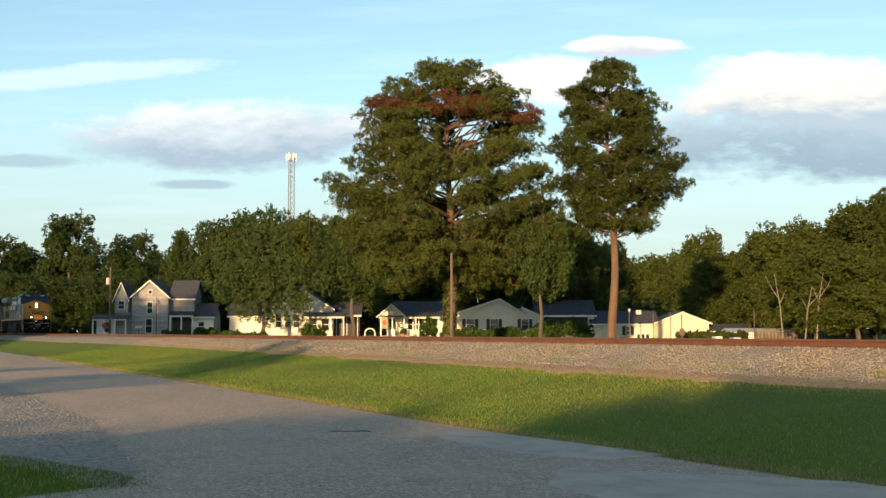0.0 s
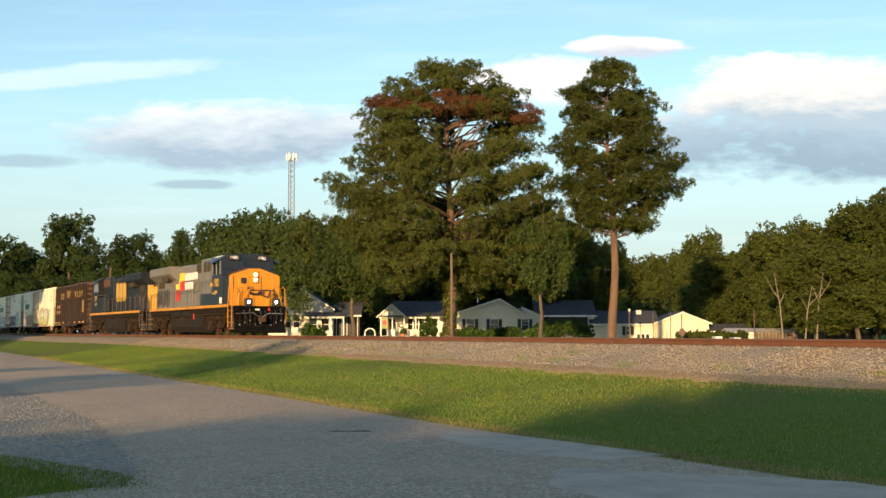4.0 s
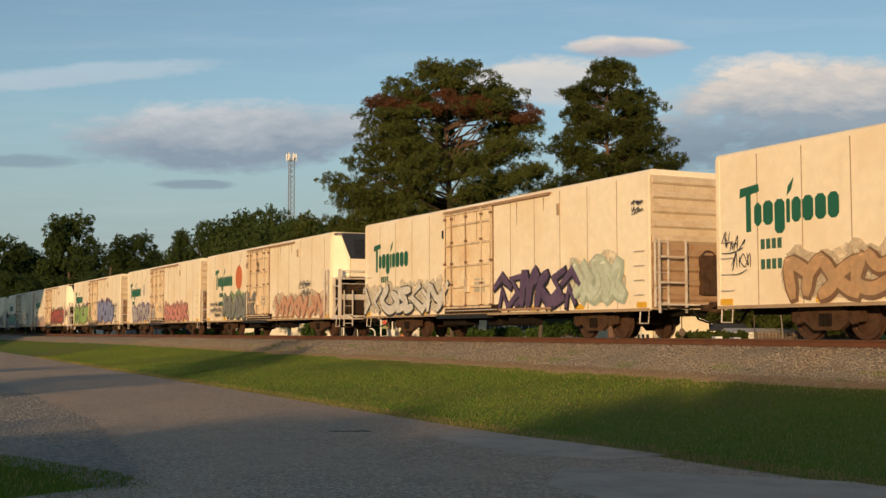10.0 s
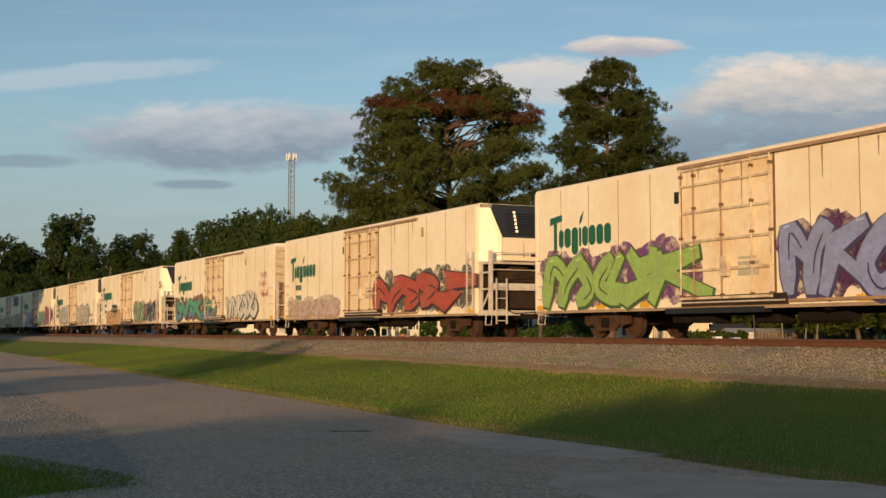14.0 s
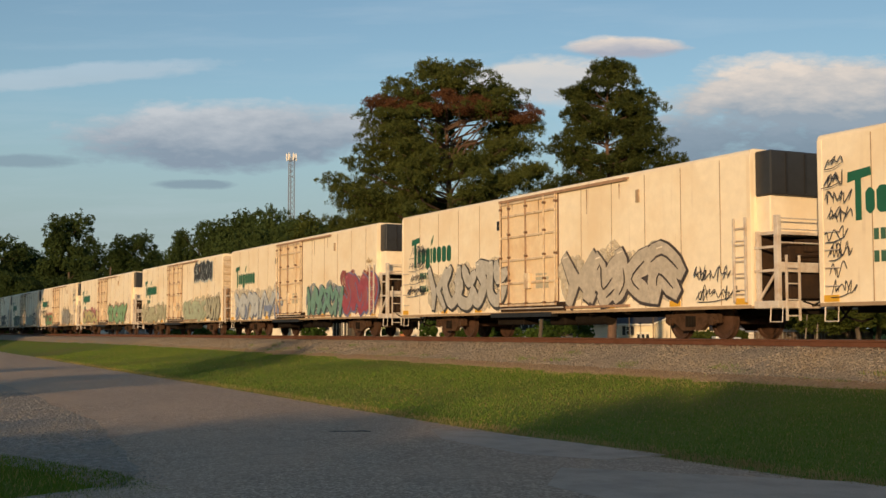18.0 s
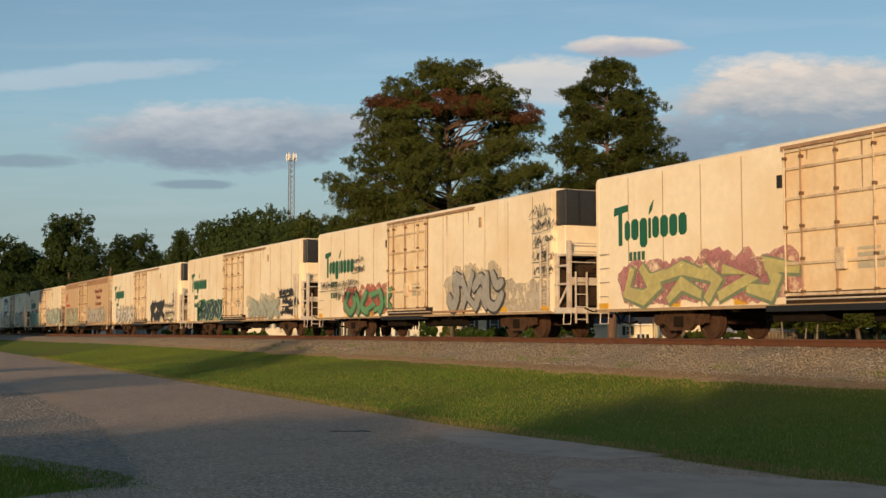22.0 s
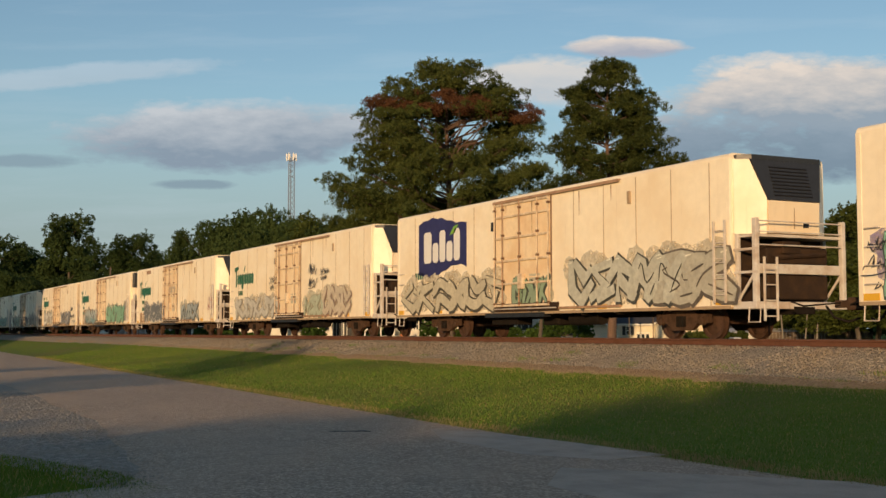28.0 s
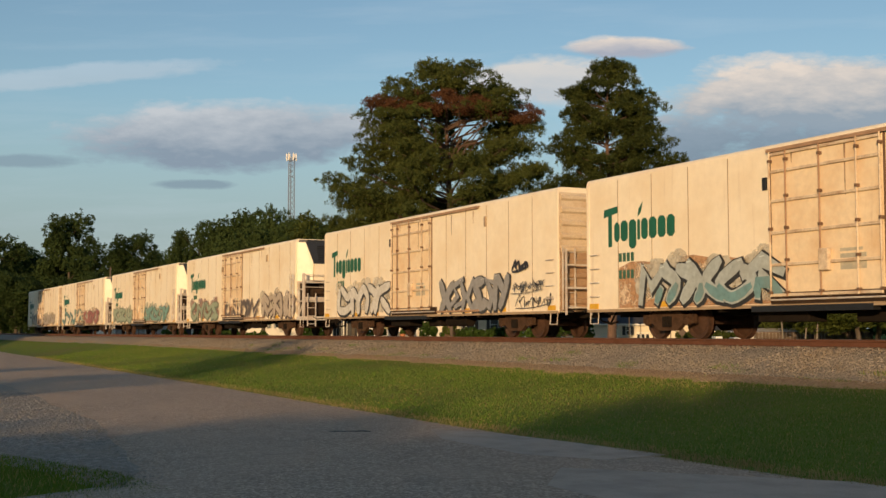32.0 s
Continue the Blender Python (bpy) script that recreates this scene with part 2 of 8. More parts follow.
# ---- building blocks ----
class Geo:
    """Collects simple solids into one mesh."""

    def __init__(self):
        self.v, self.f = [], []

    def poly(self, pts, faces):
        o = len(self.v)
        self.v += [tuple(p) for p in pts]
        self.f += [tuple(o + i for i in f) for f in faces]
        return self

    def box(self, x0, x1, y0, y1, z0, z1):
        return self.poly([(x, y, z) for x in (x0, x1) for y in (y0, y1) for z in (z0, z1)],
                         [(0, 1, 3, 2), (4, 6, 7, 5), (0, 4, 5, 1), (2, 3, 7, 6), (0, 2, 6, 4), (1, 5, 7, 3)])

    def cbox(self, x0, x1, y0, y1, z0, z1, c):
        """A box with chamfered edges."""
        bm = bmesh.new()
        bmesh.ops.create_cube(bm, size=1)
        for w in bm.verts:
            w.co = Vector((x0 if w.co.x < 0 else x1, y0 if w.co.y < 0 else y1, z0 if w.co.z < 0 else z1))
        bmesh.ops.bevel(bm, geom=bm.edges[:], offset=c, segments=2, affect="EDGES", profile=0.5)
        bm.verts.index_update()
        self.poly([w.co[:] for w in bm.verts], [[w.index for w in f.verts] for f in bm.faces])
        bm.free()
        return self

    def prism(self, outline, y0, y1, axis="y"):
        """An outline of (x, z) pairs pushed from y0 to y1; axis x pushes (y, z) pairs along x, axis z pushes (x, y) up."""
        n = len(outline)
        put = {"y": lambda a, b, s: (a, s, b), "x": lambda a, b, s: (s, a, b), "z": lambda a, b, s: (a, b, s)}[axis]
        pts = [put(a, b, s) for s in (y0, y1) for a, b in outline]
        faces = [tuple(range(n)), tuple(range(2 * n - 1, n - 1, -1))]
        faces += [(i, i + n, (i + 1) % n + n, (i + 1) % n) for i in range(n)]
        return self.poly(pts, faces)

    def tube(self, pts, r, n=6, taper=None):
        pts = [Vector(p) for p in pts]
        o = len(self.v)
        for i, p in enumerate(pts):
            d = (pts[min(i + 1, len(pts) - 1)] - pts[max(i - 1, 0)]).normalized()
            side = d.cross(Vector((0, 0, 1)) if abs(d.z) < 0.95 else Vector((1, 0, 0))).normalized()
            other = d.cross(side)
            q = r if taper is None else r + (taper - r) * i / (len(pts) - 1)
            for j in range(n):
                a = 2 * math.pi * j / n
                self.v.append(tuple(p + side * (q * math.cos(a)) + other * (q * math.sin(a))))
        for i in range(len(pts) - 1):
            for j in range(n):
                self.f.append((o + i * n + j, o + i * n + (j + 1) % n, o + (i + 1) * n + (j + 1) % n, o + (i + 1) * n + j))
        self.f.append(tuple(o + j for j in range(n)))
        self.f.append(tuple(o + (len(pts) - 1) * n + j for j in reversed(range(n))))
        return self

    def lathe(self, profile, centre, n=20):
        """Rings (radius, y) about an axle along y through centre."""
        o = len(self.v)
        cx, cy, cz = centre
        for r, y in profile:
            for j in range(n):
                a = 2 * math.pi * j / n
                self.v.append((cx + r * math.cos(a), cy + y, cz + r * math.sin(a)))
        m = len(profile)
        for i in range(m - 1):
            for j in range(n):
                self.f.append((o + i * n + j, o + i * n + (j + 1) % n, o + (i + 1) * n + (j + 1) % n, o + (i + 1) * n + j))
        self.f.append(tuple(o + j for j in reversed(range(n))))
        self.f.append(tuple(o + (m - 1) * n + j for j in range(n)))
        return self

    def mesh(self, name):
        me = bpy.data.meshes.new(name)
        me.from_pydata(self.v, [], self.f)
        bm = bmesh.new()
        bm.from_mesh(me)
        bmesh.ops.recalc_face_normals(bm, faces=bm.faces[:])
        bm.to_mesh(me)
        bm.free()
        return me


def link_mesh(name, geo, material, parent=None, label=""):
    me = geo.mesh(name) if isinstance(geo, Geo) else geo
    if material is not None and not me.materials:
        me.materials.append(material)
    ob = new(name, me)
    ob.parent = parent
    if label:
        tagged(ob, label=label)
    return ob


def part(name, geo, material, parent, label=""):
    """One mesh object under a thing or a part."""
    return link_mesh(name, geo, material, parent, label)


def thing(name, label, category, m=None, group=""):
    ob = new(name)
    if m is not None:
        ob.matrix_world = m
    return tagged(ob, label, category, group)


def fast_mesh(name, verts, faces_per, material):
    """A mesh of loose faces, all with the same number of corners."""
    me = bpy.data.meshes.new(name)
    n = len(verts) // faces_per
    me.vertices.add(len(verts))
    me.vertices.foreach_set("co", np.asarray(verts, dtype=np.float32).ravel())
    me.loops.add(len(verts))
    me.loops.foreach_set("vertex_index", np.arange(len(verts), dtype=np.int32))
    me.polygons.add(n)
    me.polygons.foreach_set("loop_start", np.arange(n, dtype=np.int32) * faces_per)
    me.update(calc_edges=True)
    me.materials.append(material)
    return me


# ---- ground, road and track ----
def verge(x):
    """Where the road ends and the grass begins."""
    return float(np.interp(x, [-320, -105, -54, -32, -18, 60], [22, 12.7, 10.8, 10.1, 9.55, 9.75]))


def foot(x):
    """The height of the grass at the foot of the ballast."""
    return float(np.interp(x, [-400, -90, -40, -17, 60], [0.95, 0.86, 0.67, 0.56, 0.45]))


def ground_z(x, y):
    e, h = verge(x), foot(x)
    ys = [-3000, -40, e - 0.3, e, e + 1.2, 17.9, 26, 60, 3000]
    zs = [-0.02, -0.02, -0.03, 0.02, 0.09, h, h, 0.75, 0.75]
    return float(np.interp(y, ys, zs))


def sheet(name, xs, columns, material, jitter=0.0, uneven=0.0):
    """A strip of ground over the stations xs: columns(x) gives the (y, z) pairs across it."""
    rnd = random.Random(name)
    g = Geo()
    rows = [columns(x) for x in xs]
    n = len(rows[0])
    for x, row in zip(xs, rows):
        for i, (y, z) in enumerate(row):
            edge = i in (0, n - 1)
            g.v.append((x + (rnd.uniform(-jitter, jitter) if edge else 0), y + (rnd.uniform(-jitter, jitter) if edge else 0),
                        z + (0 if edge else rnd.uniform(-uneven, uneven))))
    for i in range(len(xs) - 1):
        for j in range(n - 1):
            a = i * n + j
            g.f.append((a, a + n, a + n + 1, a + 1))
    me = bpy.data.meshes.new(name)
    me.from_pydata(g.v, [], g.f)
    me.materials.append(material)
    ob = new(name, me)
    for p in me.polygons:
        p.use_smooth = True
    return ob


XS = [-3000, -1500, -800, -500, -320, -240, -180, -140, -110] + [-90 + 2 * i for i in range(56)] + [30, 60, 120, 400, 1200, 3000]
YS = [-3000, -1000, -300, -120, -60, -30, -12, 0, 4, 8]


def ground_rows(x):
    e = verge(x)
    ys = YS + [e - 0.3, e, e + 0.5, e + 1.2] + [e + 1.2 + (17.9 - e - 1.2) * i / 6 for i in range(1, 7)] + [20, 23, 26, 32, 45, 60, 90, 140, 220, 400, 900, 3000]
    return [(y, ground_z(x, y) + 0.04 * noise.noise((x * 0.15, y * 0.15, 2)) * (11 < y < 17)) for y in sorted(ys)]


def flat_grid():
    return tagged(sheet("ground", XS, ground_rows, GRASS), "mown green grass verge sloping up to the railway", "ground", kind="structure")


ground = flat_grid()


def near_edge(x):
    return float(np.interp(x, [-320, -60, -31, -22, -17.5, -14.5, -13, -11.8, -10, 60], [15.5, 5.4, 4.6, 4.3, 3.7, 3.3, 3.2, 1.0, -3.2, -3.2]))


def road_rows(x):
    a, b = near_edge(x), verge(x)
    return [(a + (b - a) * i / 8, 0.012 + 0.035 * math.sin(math.pi * i / 8)) for i in range(9)]


ROAD_XS = [-320, -240, -180, -140, -110, -90] + [-80 + 1.2 * i for i in range(76)] + [14, 18, 24, 32, 44, 60]
road = tagged(sheet("road", ROAD_XS, road_rows, ASPHALT, 0.07), "worn grey chip-sealed asphalt road with patches", "road", kind="structure")


def gravel_rows(x):
    b = near_edge(x) + 0.25
    a = float(np.interp(x, [-60, -30, -19, -16, -14, -12, -10.5], [3.6, 0.4, 0.6, 1.9, 2.5, 2.7, 0.2]))
    return [(a, -0.012), (a + (b - a) * 0.3, 0.006), (a + (b - a) * 0.6, 0.010), (b, 0.008)]


gravel = tagged(sheet("gravel_shoulder", [-60 + 1.5 * i for i in range(34)], gravel_rows, GRAVEL, 0.22, 0.01),
                "loose grey gravel and dirt beside the road", "gravel", kind="structure")


def ballast_rows(x):
    h = foot(x)
    return [(17.3, h - 0.12), (17.9, h + 0.04), (18.5, h + 0.22), (19.2, 0.6 * 1.2 + 0.4 * h + 0.1), (19.75, 1.20), (20.3, 1.235), (21.35, 1.22),
            (22.4, 1.235), (23.2, 1.18), (24.6, h + 0.1), (25.4, h - 0.2)]


ballast = tagged(sheet("ballast_bed", [-1000, -600, -400, -300, -220, -160, -120] + [-100 + i for i in range(132)] + [40, 60, 120, 300, 800], ballast_rows, BALLAST, 0.18, 0.02),
                 "grey crushed stone ballast shoulder of the track", "ballast", kind="structure")



def dirt_rows(x):
    h = foot(x)
    w = 0.5 * noise.noise((x * 0.35, 3, 7)) + 0.35 * noise.noise((x * 1.3, 8, 2)) + float(np.interp(x, [-80, -35], [0.45, 0.0]))
    return [(17.15 + w, ground_z(x, 17.15 + w) - 0.05), (17.3 + w, ground_z(x, 17.3 + w) + 0.022), (17.65 + 0.5 * w, h + 0.03), (18.02 + 0.5 * w, h + 0.088)]


tagged(sheet("dirt_strip", [-110 + 0.7 * i for i in range(180)], dirt_rows, DIRT, 0.12, 0.012), "bare brown dirt at the foot of the ballast", "dirt", kind="structure")

# rails: near and far, with rusty web and bright head
RAIL_PROFILE = [(-0.07, 0), (0.07, 0), (0.07, 0.012), (0.012, 0.035), (0.010, 0.125), (0.036, 0.140), (0.036, 0.172), (0.028, 0.180),
                (-0.028, 0.180), (-0.036, 0.172), (-0.036, 0.140), (-0.010, 0.125), (-0.012, 0.035), (-0.07, 0.012)]


def make_rail(y, label):
    root = tagged(new("rail"), label, "rail", "rails of the track", "structure")
    part("rail_body", Geo().prism([(y + a, 1.24 + b) for a, b in RAIL_PROFILE], -1000, 800, "x"), RAIL_RUST, root)
    part("rail_head", Geo().box(-1000, 800, y - 0.022, y + 0.022, 1.4205, 1.4225), RAIL_TOP, root, "polished running surface of the rail")
    g = Geo()
    for i in range(-160, 30):
        x = i * 0.53
        g.box(x - 0.09, x + 0.09, y - 0.17, y + 0.17, 1.232, 1.247)
        g.box(x - 0.05, x - 0.02, y - 0.10, y - 0.06, 1.247, 1.27)
        g.box(x + 0.02, x + 0.05, y - 0.10, y - 0.06, 1.247, 1.27)
    part("tie_plates", g, RAIL_RUST, root)


make_rail(TRACK_Y - 0.752, "rusty brown steel rail on the ballast")
make_rail(TRACK_Y + 0.752, "rusty brown steel rail on the ballast")
ties = tagged(new("track_ties"), "weathered dark wooden ties under the rails", "railway tie", kind="structure")
tie_mesh = Geo().cbox(-0.11, 0.11, -1.3, 1.3, -0.17, 0.0, 0.012).mesh("tie")
tie_mesh.materials.append(TIE)
for i in range(-130, 25):
    o = new("tie", tie_mesh)
    o.parent, o.location = ties, (i * 0.53, TRACK_Y, 1.236)


def scatter_stones(name, n, where, size, material, label):
    rnd = np.random.RandomState(7)
    octa = np.array([(1, 0, 0), (0, 1, 0), (-1, 0, 0), (0, -1, 0), (0, 0, 1), (0, 0, -1)], dtype=float)
    tris = np.array([(0, 1, 4), (1, 2, 4), (2, 3, 4), (3, 0, 4), (1, 0, 5), (2, 1, 5), (3, 2, 5), (0, 3, 5)])
    verts = []
    faces = []
    for i in range(n):
        p = where(rnd)
        s = size * rnd.uniform(0.5, 1.4)
        w = octa * (s * rnd.uniform(0.5, 1.1, 3)) * (1 + 0.3 * rnd.uniform(-1, 1, (6, 1)))
        a = rnd.uniform(0, 6.28)
        c, sn = math.cos(a), math.sin(a)
        w = w @ np.array([(c, sn, 0), (-sn, c, 0), (0, 0.3, 1)])
        verts.append(w + p)
        faces.append(tris + 6 * i)
    me = bpy.data.meshes.new(name)
    v = np.concatenate(verts)
    f = np.concatenate(faces)
    me.vertices.add(len(v))
    me.vertices.foreach_set("co", v.astype(np.float32).ravel())
    me.loops.add(len(f) * 3)
    me.loops.foreach_set("vertex_index", f.astype(np.int32).ravel())
    me.polygons.add(len(f))
    me.polygons.foreach_set("loop_start", np.arange(len(f), dtype=np.int32) * 3)
    me.update(calc_edges=True)
    me.materials.append(material)
    return tagged(new(name, me), label, "stones", kind="stuff")


def on_ballast(rnd):
    x = -5 - 75 * rnd.uniform(0, 1) ** 1.6
    y = rnd.uniform(17.5, 20.4)
    row = ballast_rows(x)
    return np.array((x, y, float(np.interp(y, [a for a, b in row], [b for a, b in row])) + 0.005))


def on_gravel(rnd):
    x = rnd.uniform(-34, -11)
    a = gravel_rows(x)[0][0]
    b = near_edge(x) + 0.3
    return np.array((x, a + (b - a) * rnd.uniform(-0.1, 1.05), 0.012))


scatter_stones("ballast_stones", 42000, on_ballast, 0.033, BALLAST, "grey and tan crushed stones of the ballast")
scatter_stones("loose_gravel", 5000, on_gravel, 0.016, GRAVEL, "loose pale pebbles on the dirt shoulder")

# worn patches and a tarred crack on the asphalt
def patch_mesh(name, outline, z, material, label):
    g = Geo().prism(outline, 0.0, z, "z")
    return tagged(link_mesh(name, g, material), label, "road patch", kind="structure")


patch_mesh("road_patch", [(-17.6, 8.75), (-16.5, 9.3), (-14.6, 9.5), (-12.6, 9.62), (-12.4, 8.6), (-13.6, 7.9), (-15.4, 7.9)], 0.036, PATCH, "smoother grey asphalt patch along the road edge")
patch_mesh("road_patch", [(-11.9, 7.6), (-9.4, 9.6), (-6, 9.6), (-6, 6.4), (-10.6, 6.6)], 0.040, PATCH, "smoother grey asphalt patch along the road edge")
crack = Geo()
rnd = random.Random(3)
px, py = -17.75, 7.05
for i in range(5):
    w = 0.10 * rnd.uniform(0.3, 1.3)
    nx, ny = px + 0.035, py + 0.105 + rnd.uniform(-0.03, 0.03)
    crack.prism([(px - w, py), (nx - w, ny), (nx + w, ny), (px + w * rnd.uniform(0.6, 1), py)], 0.01, 0.051, "z")
    px, py = nx, ny
tagged(link_mesh("tar_seam", crack, TAR), "dark tarred crack across the asphalt", "road crack", kind="structure")


def blades(name, n, where, tall, wide, material, label, seed=1):
    rnd = np.random.RandomState(seed)
    p = where(rnd, n)
    n = len(p)
    a = rnd.uniform(0, 2 * np.pi, n)
    h = tall * rnd.uniform(0.45, 1.25, n)
    side = np.stack([np.cos(a), np.sin(a), np.zeros(n)], 1) * (wide * rnd.uniform(0.6, 1.3, n))[:, None]
    lean = np.stack([rnd.uniform(-0.5, 0.5, n) * h, rnd.uniform(-0.5, 0.5, n) * h, h], 1)
    v = np.stack([p - side, p + side, p + lean], 1).reshape(-1, 3)
    return tagged(new(name, fast_mesh(name, v, 3, material)), label, "grass", kind="stuff")


def on_verge(rnd, n, y_from=0.0, y_to=None, far=75, x_near=-5.0):
    x = x_near - far * rnd.uniform(0, 1, n) ** 1.8
    e = np.array([verge(q) for q in x])
    top = 17.9 if y_to is None else e + y_to
    y = e + y_from + (top - e - y_from) * rnd.uniform(0, 1, n)
    y = y + 0.12 * rnd.normal(size=n)
    z = np.array([ground_z(a, b) for a, b in zip(x, y)])
    return np.stack([x, y, z], 1)


def on_near_lawn(rnd, n):
    x = rnd.uniform(-26, -10.5, n)
    lim = np.array([gravel_rows(q)[0][0] for q in x])
    y = lim + 0.45 - np.abs(rnd.normal(size=n)) * 1.3
    return np.stack([x, y, np.full(n, -0.015)], 1)


blades("verge_grass", 190000, on_verge, 0.043, 0.0065, BLADES, "short mown grass on the bank beside the track")
blades("dry_verge_grass", 14000, lambda r, n: on_verge(r, n, -0.20, 0.30), 0.055, 0.008, DRY, "dry yellow grass along the asphalt edge", 2)
blades("dry_bank_grass", 9000, lambda r, n: on_verge(r, n, 6.4, 8.3), 0.07, 0.008, DRY, "dry brown grass at the foot of the ballast", 4)


def on_ballast_weeds(rnd, n):
    spots = rnd.uniform(0, 1, (60, 2)) ** np.array((1.0, 1.7))
    k = rnd.randint(0, 60, n)
    x = -8 - 52 * spots[k, 0] + 0.28 * rnd.normal(size=n)
    y = 17.4 + 1.6 * spots[k, 1] + 0.07 * rnd.normal(size=n)
    z = np.array([float(np.interp(b, [r[0] for r in ballast_rows(a)], [r[1] for r in ballast_rows(a)])) for a, b in zip(x, y)])
    return np.stack([x, y, z], 1)


blades("ballast_weeds", 3600, on_ballast_weeds, 0.075, 0.010, BLADES, "small green weeds growing through the ballast", 6)
blades("lawn_grass", 36000, on_near_lawn, 0.055, 0.007, BLADES, "short green grass beside the gravel shoulder", 3)


# ---- trees ----
def crown_points(blobs, n, rnd, hollow=0.55):
    b = np.array(blobs, dtype=float)
    w = (b[:, 3] * b[:, 4] + b[:, 3] * b[:, 5] + b[:, 4] * b[:, 5])
    pick = rnd.choice(len(b), n, p=w / w.sum())
    d = rnd.normal(size=(n, 3))
    d /= np.linalg.norm(d, axis=1)[:, None]
    rad = (hollow + (1.06 - hollow) * rnd.uniform(0, 1, n) ** 0.6)
    lump = 1 + 0.16 * np.sin(d[:, 0] * 6 + pick) * np.cos(d[:, 2] * 7 + 2 * pick) + 0.08 * rnd.normal(size=n)
    return b[pick, :3] + d * b[pick, 3:6] * (rad * lump)[:, None], d


def leaf_mesh(name, blobs, n, size, material, seed, long=1.5, hollow=0.55, tuft=0.0, per=12):
    """Leaves over the clumps; with tuft, in sprays of that radius round each twig's end."""
    rnd = np.random.RandomState(seed)
    if tuft:
        c, out = crown_points(blobs, n // per, rnd, hollow)
        stray = rnd.uniform(0, 1, len(c)) ** 6
        c = c + out * (stray * (0.6 if long > 2 else 0.1))[:, None]
        c, out = np.repeat(c, per, 0), np.repeat(out, per, 0)
        n = len(c)
        d = rnd.normal(size=(n, 3)) + out * 0.5 + np.array((0, 0, 0.25))
        d /= np.linalg.norm(d, axis=1)[:, None]
        p = c + d * (tuft * rnd.uniform(0.25, 1.0, n))[:, None]
    else:
        p, d = crown_points(blobs, n, rnd, hollow)
    t = rnd.normal(size=(n, 3))
    if tuft and long > 2:
        u = d
        w = np.cross(d, t)
    else:
        nrm = d * 1.1 + 0.5 * rnd.normal(size=(n, 3)) + np.array((0, 0, 0.25))
        u = np.cross(nrm, t)
        u /= np.linalg.norm(u, axis=1)[:, None]
        w = np.cross(nrm, u)
    w /= np.linalg.norm(w, axis=1)[:, None]
    s = size * rnd.uniform(0.55, 1.35, n)
    u = u * (s * long * 0.5)[:, None]
    w = w * (s * 0.5)[:, None]
    v = np.stack([p - u, p + w * 0.9 - u * 0.1, p + u, p - w * 0.9 + u * 0.2], 1).reshape(-1, 3)
    return fast_mesh(name, v, 4, material)


def limbs(trunk_top, r0, blobs, rnd, sway=0.3):
    g = Geo()
    pts = [Vector((sway * math.sin(i * 0.9) * (i > 0), sway * math.cos(i * 1.3) * (i > 0), trunk_top * i / 7)) for i in range(8)]
    pts[0].z = -0.4
    g.tube(pts, r0, 9, r0 * 0.28)
    for x, y, z, a, b, c in blobs:
        base_z = max(0.42 * trunk_top, min(trunk_top * 0.97, z - 0.35 * math.hypot(x, y) - 0.4))
        i = base_z / trunk_top * 7
        j = min(6, int(i))
        p0 = pts[j].lerp(pts[j + 1], i - j)
        end = Vector((x, y, z))
        mid = p0.lerp(end, 0.5) + Vector((rnd.uniform(-0.3, 0.3), rnd.uniform(-0.3, 0.3), -0.25))
        r = max(0.05, r0 * 0.24)
        g.tube([p0, mid, end], r, 5, 0.03)
    return g


def make_tree(name, label, category, trunk_top, r0, blobs, n, size, leaf, bark, seed, long=1.5, group="", m=None, hollow=0.55, tuft=0.45, per=12):
    rnd = random.Random(seed)
    root = thing(name, label, category, m, group)
    part("trunk", limbs(trunk_top, r0, blobs if len(blobs) < 60 else blobs[::8], rnd), bark, root)
    part("crown", leaf_mesh("crown", blobs, n, size, leaf, seed, long, hollow, tuft, per), None, root)
    return root


def round_blobs(height, width, count, seed, low=0.25, top=0.55):
    """Clumps filling an egg-shaped, uneven crown."""
    rnd = random.Random(seed)
    out = []
    for i in range(count):
        t = (i + 0.5) / count
        z = height * (low + (0.95 - low) * t)
        reach = width * 0.5 * math.sin(math.pi * min(1, 0.22 + 0.78 * t * (1.35 - top * t))) ** 0.8
        a = i * 2.4 + rnd.uniform(-0.5, 0.5)
        q = reach * rnd.uniform(0.35, 0.75)
        r = width * rnd.uniform(0.15, 0.24)
        out.append((q * math.cos(a), q * math.sin(a), min(z, height - r * 0.8), r, r, r * rnd.uniform(0.65, 0.9)))
    return out


def spot(across_px, depth):
    """Ground position at a depth ahead of the camera, by its slope across the view."""
    p = AHEAD * depth + ACROSS * (across_px * depth)
    return p.x, p.y


def facing(s, depth, z=0.75, turn=0.0, scale=(1, 1, 1)):
    """A pose turned to the road: local x across the view, y away from it."""
    x, y = spot(s, depth)
    return pose(x, y, z, 0, 0, 90 - 27.02 + turn - 0) @ Matrix.Rotation(radians(0), 4, "Z") @ Matrix.Diagonal((*scale, 1))


